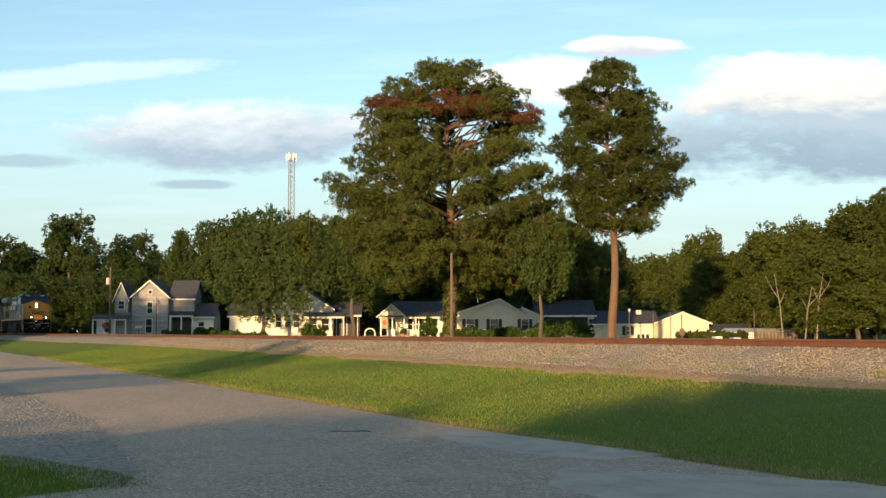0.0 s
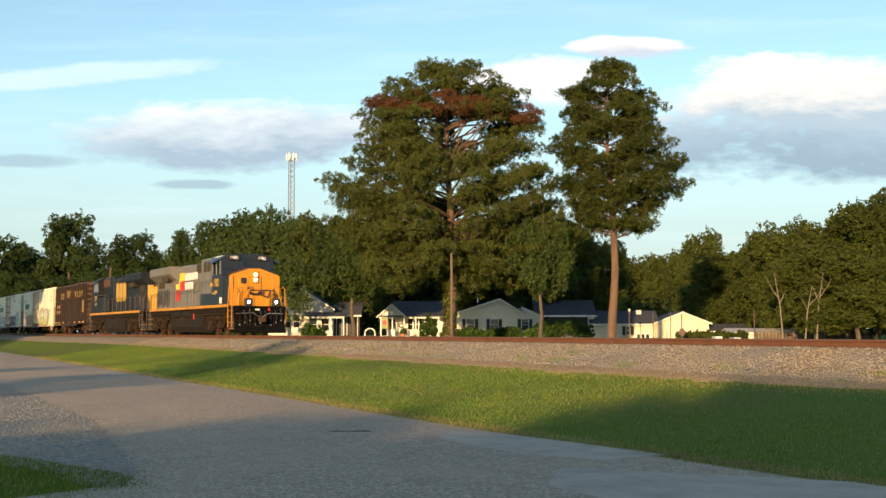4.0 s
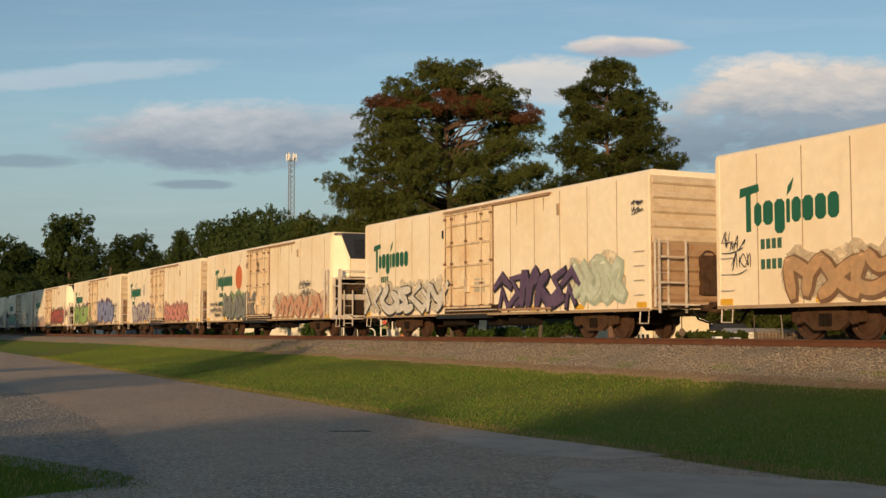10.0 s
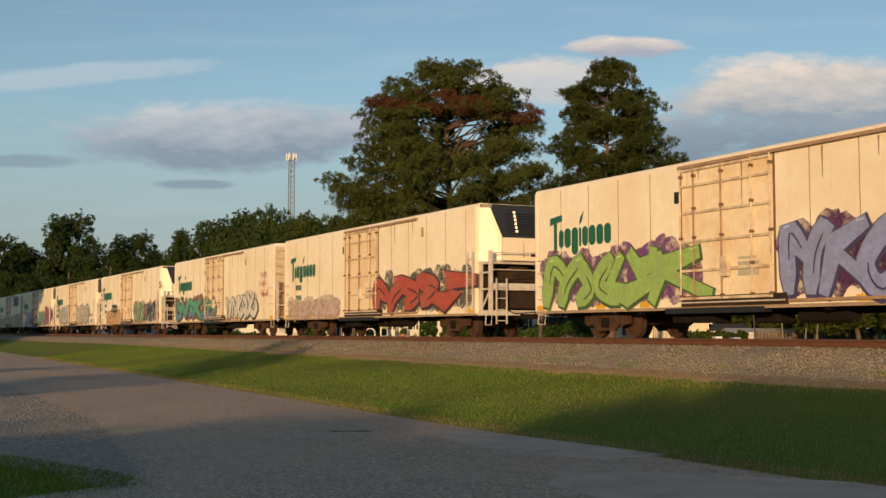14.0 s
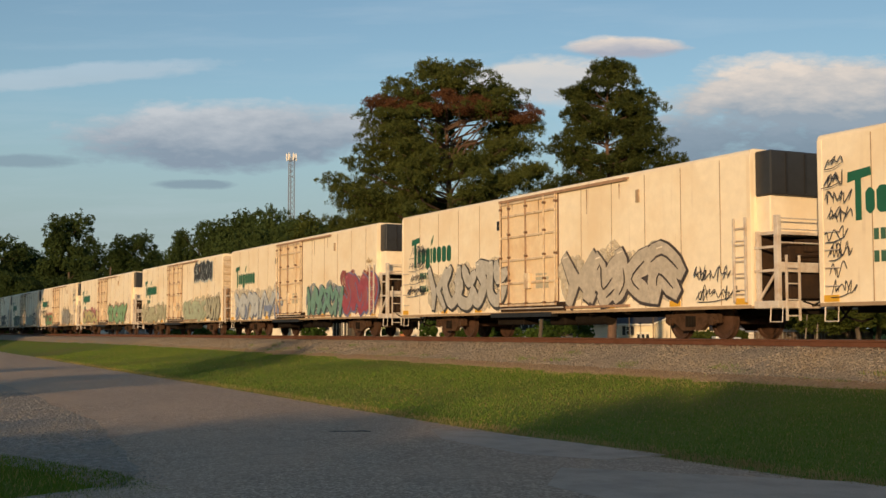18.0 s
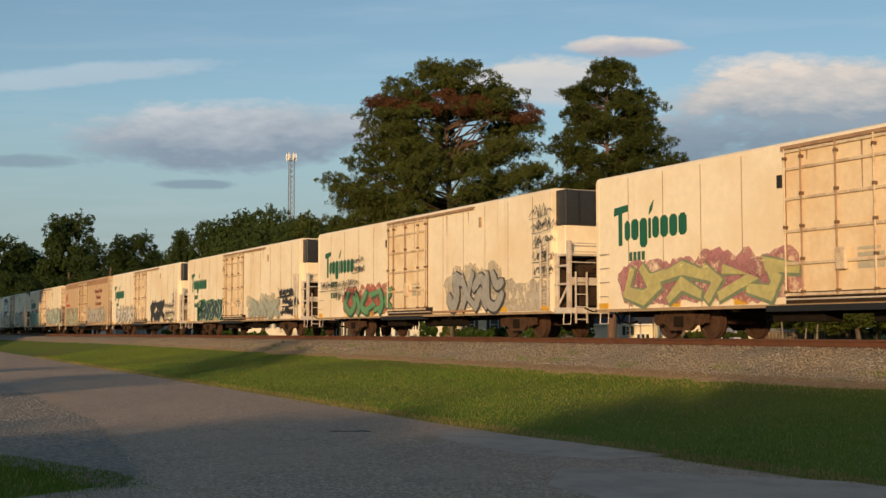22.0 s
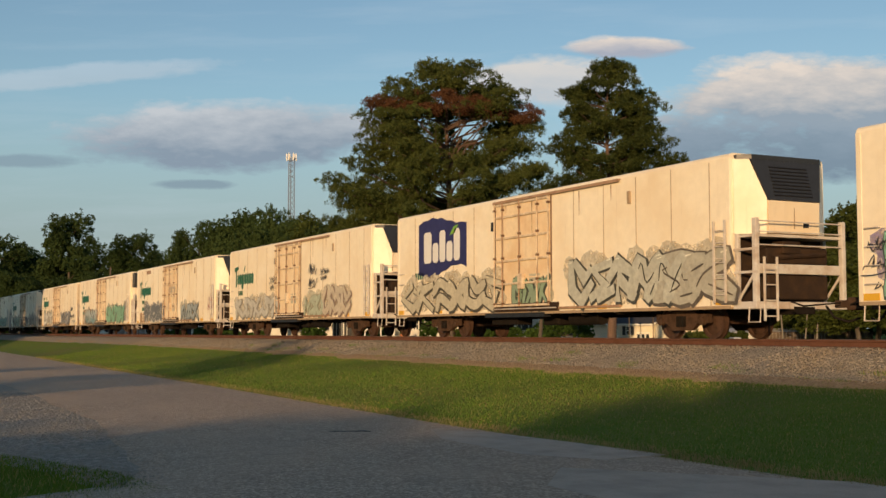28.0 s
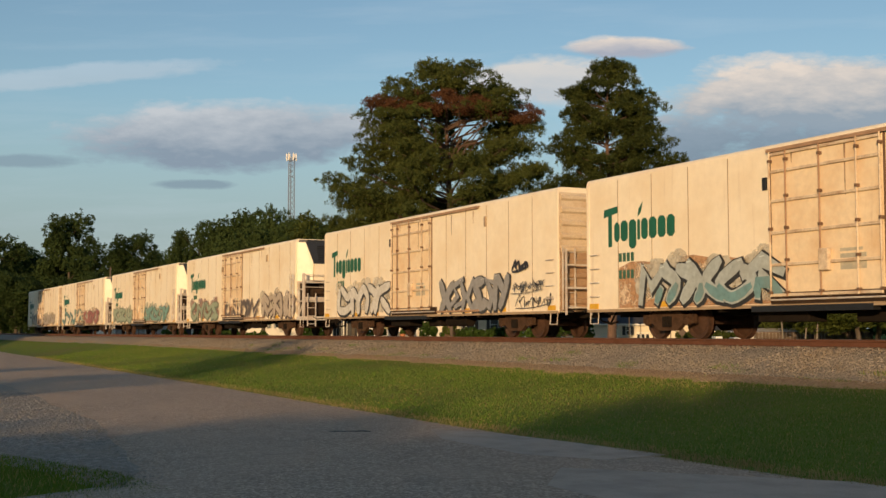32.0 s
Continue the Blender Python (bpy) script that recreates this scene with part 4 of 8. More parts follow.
def old_house():
    h = thing("old_house", "weathered grey two-storey wooden house with gables", "house", facing(-0.2451, 175))
    gable_front(h, -2.3, 3.0, 0, 8, -0.5, 6.0, 8.3, OLD_BOARD, DARK_ROOF)
    hang_boards(h, -2.3, 3.0, 0.0, 0.0, 6.0, OLD_BOARD)
    long_block(h, 3.0, 6.4, 1.6, 7.6, -0.5, 5.9, 8.35, OLD_BOARD, DARK_ROOF)
    hang_boards(h, 3.0, 6.4, 1.6, 0.0, 5.7, OLD_BOARD)
    long_block(h, 6.4, 9.4, 1.2, 6.5, -0.5, 3.2, 4.9, CLAPBOARD, DARK_ROOF)
    porch(h, 3.2, 6.6, 0.0, 1.7, 3.3, 3, DARK_ROOF)
    # dark sheet: the shade under the porch roof, put in as colour
    part("porch_shade", Geo().box(3.3, 6.3, 1.5, 1.55, 0.35, 3.0), SCREEN_SHADE, h)
    gable_front(h, -4.6, -2.7, -0.6, 3.0, 3.6, 5.8, 8.0, OLD_BOARD, DARK_ROOF, 0.25)
    part("bay_base", Geo().box(-4.5, -2.3, -0.4, 5, -0.5, 3.6), OLD_BOARD, h)
    porch(h, -7.4, -2.5, -2.2, 0.0, 2.75, 4, DARK_ROOF)
    part("porch_wall", Geo().box(-7.3, -4.5, -0.2, 4.0, -0.4, 2.8), CLAPBOARD, h)
    window(h, 0.35, -0.02, 3.55, 0.75, 1.6)
    window(h, 0.25, -0.02, 0.75, 0.85, 2.0)
    window(h, 0.35, -0.02, 6.4, 0.45, 0.5, False, False)
    window(h, -3.65, -0.62, 4.2, 0.8, 1.1)
    window(h, -5.6, -0.22, 0.8, 0.8, 1.4)
    window(h, 7.6, 1.18, 1.0, 0.8, 1.3)
    return h


def white_house():
    h = thing("white_house", "white wooden house with a front gable behind an oak", "house", facing(-0.1250, 168))
    gable_front(h, -3.6, 5.6, 0, 9, -0.5, 4.1, 7.0, CLAPBOARD, DARK_ROOF)
    hang_boards(h, -3.6, 5.6, 0.0, 0.1, 4.1, CLAPBOARD)
    long_block(h, -9.0, -3.6, 1.5, 8, -0.5, 3.2, 5.2, CLAPBOARD, DARK_ROOF)
    long_block(h, 5.6, 9.2, 2.5, 9, -0.5, 3.3, 5.0, SCREEN_SHADE, DARK_ROOF)
    porch(h, 1.8, 7.4, -2.0, 0.0, 3.0, 4, DARK_ROOF)
    for x in (-1.9, -0.6, 0.6):
        window(h, x, -0.02, 1.5, 0.75, 1.7)
    for x in (3.0, 4.6):
        window(h, x, -0.02, 1.1, 1.0, 1.6)
    for i in range(5):
        part("screen_post", Geo().box(5.9 + i * 0.75, 5.98 + i * 0.75, 2.38, 2.46, 0.2, 3.2), TRIM, h)
    window(h, 1.0, -0.02, 5.1, 0.6, 0.8)
    return h


def long_house():
    h = thing("ranch_house", "long cream ranch house with dark shutters and porch", "house", facing(0.0329, 166))
    x = lambda px: (px - 854) / 12.83
    long_block(h, x(698), x(806), 0.6, 8, -0.6, 3.25, 5.0, CLAPBOARD, DARK_ROOF)
    gable_front(h, x(672), x(716), -1.8, 3, 2.7, 3.1, 4.6, CLAPBOARD, DARK_ROOF, 0.3)
    porch(h, x(674), x(778), -1.8, 0.6, 2.95, 6, DARK_ROOF)
    part("porch_rail", Geo().box(x(686), x(700), -1.75, -1.7, 0.4, 1.2).box(x(720), x(776), -1.75, -1.7, 1.15, 1.22), TRIM, h)
    for i in range(14):
        part("baluster", Geo().box(x(722) + i * 0.30, x(722) + i * 0.30 + 0.05, -1.75, -1.71, 0.35, 1.18), TRIM, h)
    for px in (726, 736, 746, 768):
        window(h, x(px), 0.58, 1.1, 0.62, 1.6)
    part("wreath", Geo().tube([(x(710) + 0.28 * math.cos(i * 0.63), 0.5, 1.75 + 0.3 * math.sin(i * 0.63)) for i in range(11)], 0.09, 5), BUSH, h)
    part("front_door", Geo().cbox(x(704), x(715), 0.5, 0.58, 0.35, 2.5, 0.02), TRIM, h)
    gable_front(h, x(804), x(926), -0.6, 9, -0.6, 3.35, 5.35, CREAM, DARK_ROOF, 0.45, x(884))
    hang_boards(h, x(804), x(926), -0.6, 0.0, 3.3, CREAM)
    for px, w in ((832, 1.05), (874, 1.0)):
        window(h, x(px), -0.62, 1.15, w, 1.45, True)
    gable_front(h, x(926), x(958), -0.2, 8, -0.6, 3.0, 4.2, CLAPBOARD, DARK_ROOF, 0.3, x(915) + 0.6)
    window(h, x(928), -0.64, 1.1, 0.9, 1.5, True)
    long_block(h, x(950), x(1052), 0.5, 9, -0.6, 3.2, 5.15, CLAPBOARD, DARK_ROOF)
    # the shadow on this wall is drawn as a dark sheet
    part("porch_shade", Geo().box(x(962), x(1040), 0.38, 0.44, 0.4, 2.9), SCREEN_SHADE, h)
    part("chimney", Geo().cbox(x(962), x(968), 4.2, 4.8, 4.6, 5.6, 0.02), STEEL, h)
    part("vent_pipe", Geo().tube([(x(847), 4, 5.0), (x(847), 4, 5.6)], 0.12, 8), STEEL, h)
    return h


def low_house():
    h = thing("low_house", "low pale yellow house with a gabled garage", "house", facing(0.1690, 165))
    x = lambda px: (px - 1144) / 12.91
    long_block(h, x(1048), x(1165), 0.6, 8, -0.8, 2.0, 3.65, CREAM, DARK_ROOF)
    hang_boards(h, x(1048), x(1165), 0.6, -0.4, 1.9, CREAM)
    gable_front(h, x(1158), x(1252), -0.6, 8, -0.8, 2.1, 3.5, CREAM, DARK_ROOF, 0.35)
    hang_boards(h, x(1158), x(1252), -0.6, -0.4, 2.1, CREAM)
    long_block(h, x(1252), x(1322), 0.4, 5, -0.8, 1.0, 1.8, CREAM, DARK_ROOF)
    window(h, x(1112), 0.58, 0.5, 0.5, 1.1, True)
    for px in (1130, 1138, 1146):
        window(h, x(px), 0.58, 0.05, 0.4, 0.5, False, False)
    part("lattice", Geo().box(x(1127), x(1150), 0.48, 0.52, 0.75, 0.85), TRIM, h)
    part("roof_vent", Geo().cbox(x(1131), x(1140), 2.6, 3.4, 3.3, 3.9, 0.05), STEEL, h)
    return h


old_house()
white_house()
long_house()
low_house()

# a long shed and fence at the edge of the wood
shed = thing("metal_shed", "low grey metal shed beneath the trees", "shed", facing(0.275, 150))
long_block(shed, -5.5, 6.5, 0, 4, -0.6, 0.7, 1.15, STEEL, STEEL, 0.3)
fence = thing("wooden_fence", "low dark wooden fence at the wood's edge", "fence", facing(0.30, 146))
for i in range(34):
    part("fence_board", Geo().cbox(-6 + i * 0.42, -5.62 + i * 0.42, -0.02, 0.02, -0.4, 0.9, 0.005), POLE_WOOD, fence)


# ---- poles, signs and the far tower ----
def wood_pole(s, d, top, r, label, arms=0, can=False):
    p = thing("utility_pole", label, "utility pole", facing(s, d), "utility poles")
    part("pole", Geo().tube([(0, 0, -0.5), (0.03, 0, top * 0.5), (0, 0, top)], r, 10, r * 0.7), POLE_WOOD, p)
    for i in range(arms):
        part("cross_arm", Geo().cbox(-1.2, 1.2, -0.1, 0.0, top - 0.5 - 0.8 * i, top - 0.36 - 0.8 * i, 0.01), POLE_WOOD, p)
        for q in (-1.0, -0.5, 0.5, 1.0):
            part("insulator", Geo().tube([(q, -0.05, top - 0.36 - 0.8 * i), (q, -0.05, top - 0.2 - 0.8 * i)], 0.05, 6), STEEL, p)
    if can:
        part("transformer", Geo().tube([(-0.32, 0, top - 2.4), (-0.32, 0, top - 1.5)], 0.26, 12), STEEL, p, "grey transformer can")
        part("bracket", Geo().box(-0.3, 0.1, -0.05, 0.05, top - 2.0, top - 1.9), STEEL, p)
    return p


wood_pole(-0.2765, 168, 9.9, 0.16, "wooden utility pole with a grey transformer can", 0, True)
wood_pole(0.0070, 118, 8.6, 0.17, "bare brown wooden utility pole before the pine", 0)
wood_pole(0.0070 + 0.134, 170, 10.0, 0.14, "wooden utility pole behind the slender pine", 1)


def thin_post(s, d, top, label, name="lamp_post", lamp=True):
    p = thing(name, label, "post", facing(s, d))
    part("post", Geo().tube([(0, 0, -0.5), (0, 0, top)], 0.06, 8), POLE_WOOD, p)
    if lamp:
        part("lantern", Geo().cbox(-0.14, 0.14, -0.14, 0.14, top, top + 0.35, 0.03), STEEL, p)
    return p


thin_post(0.1545, 155, 3.5, "thin dark yard lamp post by the low house")
thin_post(0.1742, 150, 3.2, "thin dark metal post by the low house", "metal_post", False)
thin_post(0.1887, 150, 3.2, "thin dark metal post by the low house", "metal_post", False)
thin_post(0.2580, 148, 3.6, "pale thin metal post before the trees", "metal_post", False)
sign = thin_post(0.1979, 120, 2.55, "diamond-shaped warning sign seen from behind on a post", "road_sign", False)
part("sign_plate", Geo().prism([(0, 0.35), (0.42, 0.85), (0, 1.35), (-0.42, 0.85)], -0.09, -0.06), POLE_WOOD, sign, "brown back of a diamond sign")
stop = thin_post(-0.2803, 150, 1.9, "red round road sign on a white post", "road_sign", False)
part("sign_plate", Geo().prism([(0.36 * math.cos(math.pi / 8 + i * math.pi / 4), 1.65 + 0.36 * math.sin(math.pi / 8 + i * math.pi / 4)) for i in range(8)], -0.1, -0.07), RED_SIGN, stop, "red octagonal plate")
part("base_post", Geo().cbox(-0.14, 0.14, -0.16, -0.08, 0.0, 0.95, 0.02), TRIM, stop)
name_sign = thin_post(-0.2521, 150, 1.5, "white street name sign on a white post", "street_sign", False)
part("sign_board", Geo().cbox(-0.42, 0.42, -0.1, -0.07, 1.35, 1.62, 0.01), TRIM, name_sign, "white board, too small to read")
part("sign_bar", Geo().box(-0.3, 0.3, -0.108, -0.10, 1.45, 1.52), SHUTTER, name_sign)
flag_pole = thin_post(-0.2375, 150, 5.2, "white flagpole with a hanging striped flag", "flagpole", False)
for i in range(4):
    part("flag_fold", Geo().prism([(0.04 + 0.1 * i, 3.1 + 0.1 * i), (0.14 + 0.1 * i, 3.15 + 0.1 * i), (0.13 + 0.09 * i, 4.9), (0.04 + 0.09 * i, 4.9)], -0.05 - 0.02 * (i % 2), -0.03 - 0.02 * (i % 2)), (TRIM, RED_SIGN)[i % 2], flag_pole)
part("pedestal", Geo().cbox(-0.5, 0.5, -0.3, 0.3, -0.2, 0.25, 0.03), TRIM, flag_pole)
arbor = thing("garden_arbor", "white arched garden arbor on the lawn", "arbor", facing(-0.0605, 150))
for y in (-0.3, 0.3):
    part("arch", Geo().tube([(-0.62, y, -0.3), (-0.62, y, 0.75)] + [(0.62 * math.cos(math.pi - i * 0.3927), y, 0.75 + 0.55 * math.sin(i * 0.3927)) for i in range(1, 8)] + [(0.62, y, 0.75), (0.62, y, -0.3)], 0.09, 6), TRIM, arbor)
for i in range(7):
    a = math.pi * i / 6
    part("slat", Geo().box(0.62 * math.cos(a) - 0.04, 0.62 * math.cos(a) + 0.04, -0.3, 0.3, 0.75 + 0.55 * math.sin(a) - 0.03, 0.75 + 0.55 * math.sin(a) + 0.03), TRIM, arbor)
banner = thing("garden_banner", "colourful hanging porch banner on a white pole", "banner", facing(-0.0484, 158))
part("pole", Geo().tube([(-0.45, 0, -0.3), (-0.45, 0, 2.9)], 0.07, 8), TRIM, banner)
part("cloth", Geo().cbox(-0.4, 0.45, -0.03, 0.02, 1.3, 2.75, 0.01), BUSH_CLOTH, banner)
part("cloth_motif", Geo().prism([(0.3 * math.cos(i * 0.785), 2.1 + 0.35 * math.sin(i * 0.785)) for i in range(8)], -0.05, -0.03), RED_SIGN, banner)
pot = thing("flower_pot", "orange clay flower pot on the porch step", "flower pot", facing(-0.0333, 160))
part("pot", Geo().tube([(0, 0, 0), (0, 0, 0.6)], 0.28, 12, 0.42), CLAY, pot)
part("plant", leaf_mesh("plant", [(0, 0, 0.9, 0.4, 0.4, 0.35)], 160, 0.25, BUSH, 5), None, pot)
tarp = thing("covered_trailer", "low white covered trailer on the grass", "trailer", facing(0.2270, 120))
part("cover", Geo().cbox(-0.35, 0.35, -0.9, 0.9, 0.0, 0.42, 0.08), TRIM, tarp)
tarp = thing("covered_trailer", "low white covered trailer on the grass", "trailer", facing(0.2420, 122))
part("cover", Geo().cbox(-0.4, 0.4, -0.9, 0.9, 0.0, 0.32, 0.08), STEEL, tarp)

tower = thing("cell_tower", "tall grey lattice cell tower with white antennas on top", "cell tower", facing(-0.1268, 450, 0.0))
TOP = 67.5
legs = [(1.45 * math.cos(a), 1.45 * math.sin(a)) for a in (0.5, 2.594, 4.689)]
for lx, ly in legs:
    part("leg", Geo().tube([(lx * 1.35, ly * 1.35, 0), (lx, ly, 35), (lx * 0.85, ly * 0.85, TOP)], 0.13, 6), MAST, tower)
for i in range(18):
    z = 31 + i * 2.0
    for j in range(3):
        (ax, ay), (bx, by) = legs[j], legs[(j + 1) % 3]
        k0, k1 = 1 - 0.15 * (z - 31) / 36, 1 - 0.15 * (z - 29) / 36
        part("brace", Geo().tube([(ax * k0, ay * k0, z), (bx * k1, by * k1, z + 2)], 0.055, 4), MAST, tower)
        part("brace", Geo().tube([(bx * k0, by * k0, z), (ax * k1, ay * k1, z + 2)], 0.055, 4), MAST, tower)
for i in range(6):
    a = i * 1.047
    part("antenna_panel", Geo().cbox(1.75 * math.cos(a) - 0.22, 1.75 * math.cos(a) + 0.22, 1.75 * math.sin(a) - 0.15, 1.75 * math.sin(a) + 0.15, TOP - 1.6, TOP + 1.2, 0.04), TRIM, tower)
part("antenna_ring", Geo().tube([(1.75 * math.cos(i * 0.524), 1.75 * math.sin(i * 0.524), TOP - 0.6) for i in range(13)], 0.10, 5), STEEL, tower)

# ---- bushes before the houses ----
def bush(s, d, w, h, seed, label="rounded green garden bush", leaf=None, n=1500):
    rnd = random.Random(seed)
    b = thing("bush", label, "bush", facing(s, d, 0.6), "garden bushes")
    blobs = [(w * (i / 4 - 0.5) * 0.8, rnd.uniform(-0.4, 0.4), h * rnd.uniform(0.35, 0.6), w * 0.17, 0.8, h * rnd.uniform(0.3, 0.48)) for i in range(5)]
    part("stems", limbs(h * 0.5, 0.08, blobs, rnd, 0.05), BARK_GREY, b)
    part("leaves", leaf_mesh("leaves", blobs, n, 0.30, leaf or BUSH, seed, 1.4, 0.5, 0.2, 8), None, b)
    return b


bush(0.101, 150, 6.5, 2.6, 1, n=2600)
bush(0.030, 150, 4.5, 1.5, 2)
bush(0.052, 150, 3.6, 1.7, 3)
bush(-0.012, 152, 1.8, 3.2, 4, "tall flowering shrub by the porch")
bush(0.010, 150, 3.0, 1.4, 5)
bush(0.207, 125, 3.0, 1.1, 6, "yellow-green clipped bush beside the garage", LEAVES_LIGHT)
bush(0.232, 125, 4.4, 1.2, 7, "yellow-green clipped bush beside the garage", LEAVES_LIGHT)
bush(-0.180, 150, 3.5, 1.2, 8)
bush(-0.160, 150, 4.0, 1.1, 9)
bush(-0.107, 150, 2.6, 2.0, 10)
bush(-0.198, 165, 2.4, 1.6, 11)
bush(-0.222, 165, 3.2, 1.3, 12)
bush(0.078, 148, 2.4, 1.5, 13)


# ---- the train ----
WHITE = mat("dirty_white_paint", (0.93, 0.83, 0.64), 0.5, 0.10, 0.45, 0.0, tint=(0.80, 0.65, 0.44), fine=9, random_tint=0.22, drip=(0.34, 0.21, 0.12))
WHITE_PART = mat("grimy_white_paint", (0.66, 0.62, 0.56), 0.6, 0.22, 2.5, 0.0, tint=(0.42, 0.31, 0.22), random_tint=0.3, drip=(0.24, 0.13, 0.07))
ORANGE_WALL = mat("faded_orange_paint", (0.62, 0.44, 0.25), 0.6, 0.2, 0.8, 0.0, tint=(0.52, 0.36, 0.26), streak=True, drip=(0.30, 0.15, 0.08))
ORANGE_DARK = mat("brown_orange_paint", (0.42, 0.24, 0.12), 0.6, 0.25, 1.2, 0.0, streak=True)
DOOR_GEAR = mat("rust_streaked_gear", (0.72, 0.59, 0.42), 0.65, 0.35, 2.5, 0.0, tint=(0.34, 0.20, 0.11), drip=(0.16, 0.09, 0.05))
DOOR_PAINT = mat("rust_stained_door_paint", (0.88, 0.73, 0.50), 0.55, 0.16, 0.9, 0.0, tint=(0.70, 0.47, 0.25), fine=7, random_tint=0.25, drip=(0.33, 0.17, 0.07))
SEAM = mat("seam_grime", (0.40, 0.29, 0.18), 0.7, 0.3, 2.0)
END_TAN = mat("rusty_tan_end_paint", (0.40, 0.27, 0.16), 0.7, 0.35, 2.0, 0.0, tint=(0.30, 0.17, 0.09), drip=(0.16, 0.085, 0.045))
END_CREAM = mat("stained_cream_end_paint", (0.66, 0.54, 0.38), 0.65, 0.3, 2.0, 0.0, tint=(0.50, 0.36, 0.22), drip=(0.22, 0.12, 0.06))
DARK_RUST = mat("dark_rust", (0.17, 0.10, 0.06), 0.8, 0.35, 3.0)
RUST_PART = mat("rust_stained_paint", (0.40, 0.25, 0.15), 0.7, 0.4, 3.0)
# brown of the machinery bay, with its shadow darkened into the colour
BAY_SHADOW = mat("bay_shadow_brown", (0.036, 0.022, 0.014), 0.9, 0.4, 3.0, 0.01, tint=(0.07, 0.04, 0.022), spec=0.2)
UNDER = mat("grimy_underframe", (0.016, 0.012, 0.009), 0.95, 0.4, 3.0, 0.01, spec=0.15)
TRUCK = mat("dusty_brown_truck", (0.082, 0.046, 0.027), 0.9, 0.45, 4.0, 0.01, tint=(0.03, 0.018, 0.012), spec=0.2)
WHEEL = mat("rusty_wheel", (0.085, 0.043, 0.025), 0.7, 0.35, 5.0, 0.0, 0.2, tint=(0.035, 0.02, 0.013))
BLACK = mat("black_paint", (0.018, 0.018, 0.02), 0.5, 0.3, 3.0)
GRILLE = mat("dark_grille", (0.03, 0.032, 0.036), 0.45, 0.3, 4.0)
YELLOW_MARK = mat("yellow_reflector", (0.75, 0.42, 0.03), 0.45, 0.15, 6.0)
LOGO_GREEN = mat("green_lettering", (0.016, 0.125, 0.07), 0.5, 0.2, 2.0)
NOTICE = mat("faded_notice_print", (0.46, 0.43, 0.33), 0.6, 0.3, 9.0, tint=(0.62, 0.53, 0.38))
MARK_GREEN = mat("dark_green_marks", (0.05, 0.14, 0.09), 0.6, 0.2, 2.0)
FRUIT = mat("orange_fruit", (0.62, 0.16, 0.05), 0.6, 0.3, 2.0, tint=(0.50, 0.20, 0.12))
FRUIT_PALE = mat("faded_fruit", (0.56, 0.52, 0.48), 0.6, 0.15, 2.0)
PAINTS = {}


def paint(r, g, b, soft=False):
    """Sprayed paint: blended shades, thin patches, and for clouds a ragged faded edge."""
    key = (r, g, b, soft)
    if key not in PAINTS:
        m = mat("spray_paint", (r, g, b), 0.55, 0.35, 1.3, 0.0, fine=5, tint=(r * 1.4 + 0.005, g * 1.4 + 0.005, b * 1.4 + 0.005) if max(r, g, b) < 0.16 else (min(1, r * 0.6 + 0.10), min(1, g * 0.6 + 0.09), min(1, b * 0.6 + 0.07)))
        k = Nodes(m.node_tree)
        n = k.add("ShaderNodeTexNoise")
        n.inputs["Scale"].default_value, n.inputs["Detail"].default_value, n.inputs["Roughness"].default_value = (2.2 if soft else 5.0), 7, 0.7
        k.link(k.add("ShaderNodeTexCoord").outputs["Object"], n.inputs["Vector"])
        k.link(k.ramp(n.outputs["Fac"], (0.38, 0.12), (0.56, 0.85)) if soft else k.ramp(n.outputs["Fac"], (0.28, 0.55), (0.38, 1.0)), m.node_tree.nodes["Principled BSDF"].inputs["Alpha"])
        PAINTS[key] = m
    return PAINTS[key]


WHEEL_R = 0.46


def wheelset(parent, x, r=WHEEL_R):
    """Two wheels on an axle; it turns as the car rolls."""
    ob = part("wheelset", Geo().tube([(0, -0.95, 0), (0, 0.95, 0)], 0.075, 8), WHEEL, parent)
    ob.location = (x, 0, r)
    for side in (-1, 1):
        y = side * 0.752
        prof = [(0.10, -0.10), (0.17, -0.09), (r - 0.11, -0.04), (r - 0.08, -0.066), (r, -0.066), (r + 0.0, 0.045), (r + 0.026, 0.05), (r + 0.026, 0.066), (r - 0.08, 0.066), (r - 0.1, 0.02), (0.17, 0.07), (0.1, 0.08)]
        prof = [(a, -b * side * -1 if side > 0 else b) for a, b in prof]
        w = Geo().lathe(prof, (0, y, 0), 24)
        for i in range(3):
            a = i * 2.094
            w.tube([(0.27 * math.cos(a), y + side * 0.05, 0.27 * math.sin(a)), (0.27 * math.cos(a), y + side * 0.062, 0.27 * math.sin(a))], 0.03, 6)
        part("wheel", w, WHEEL, ob)
    return ob


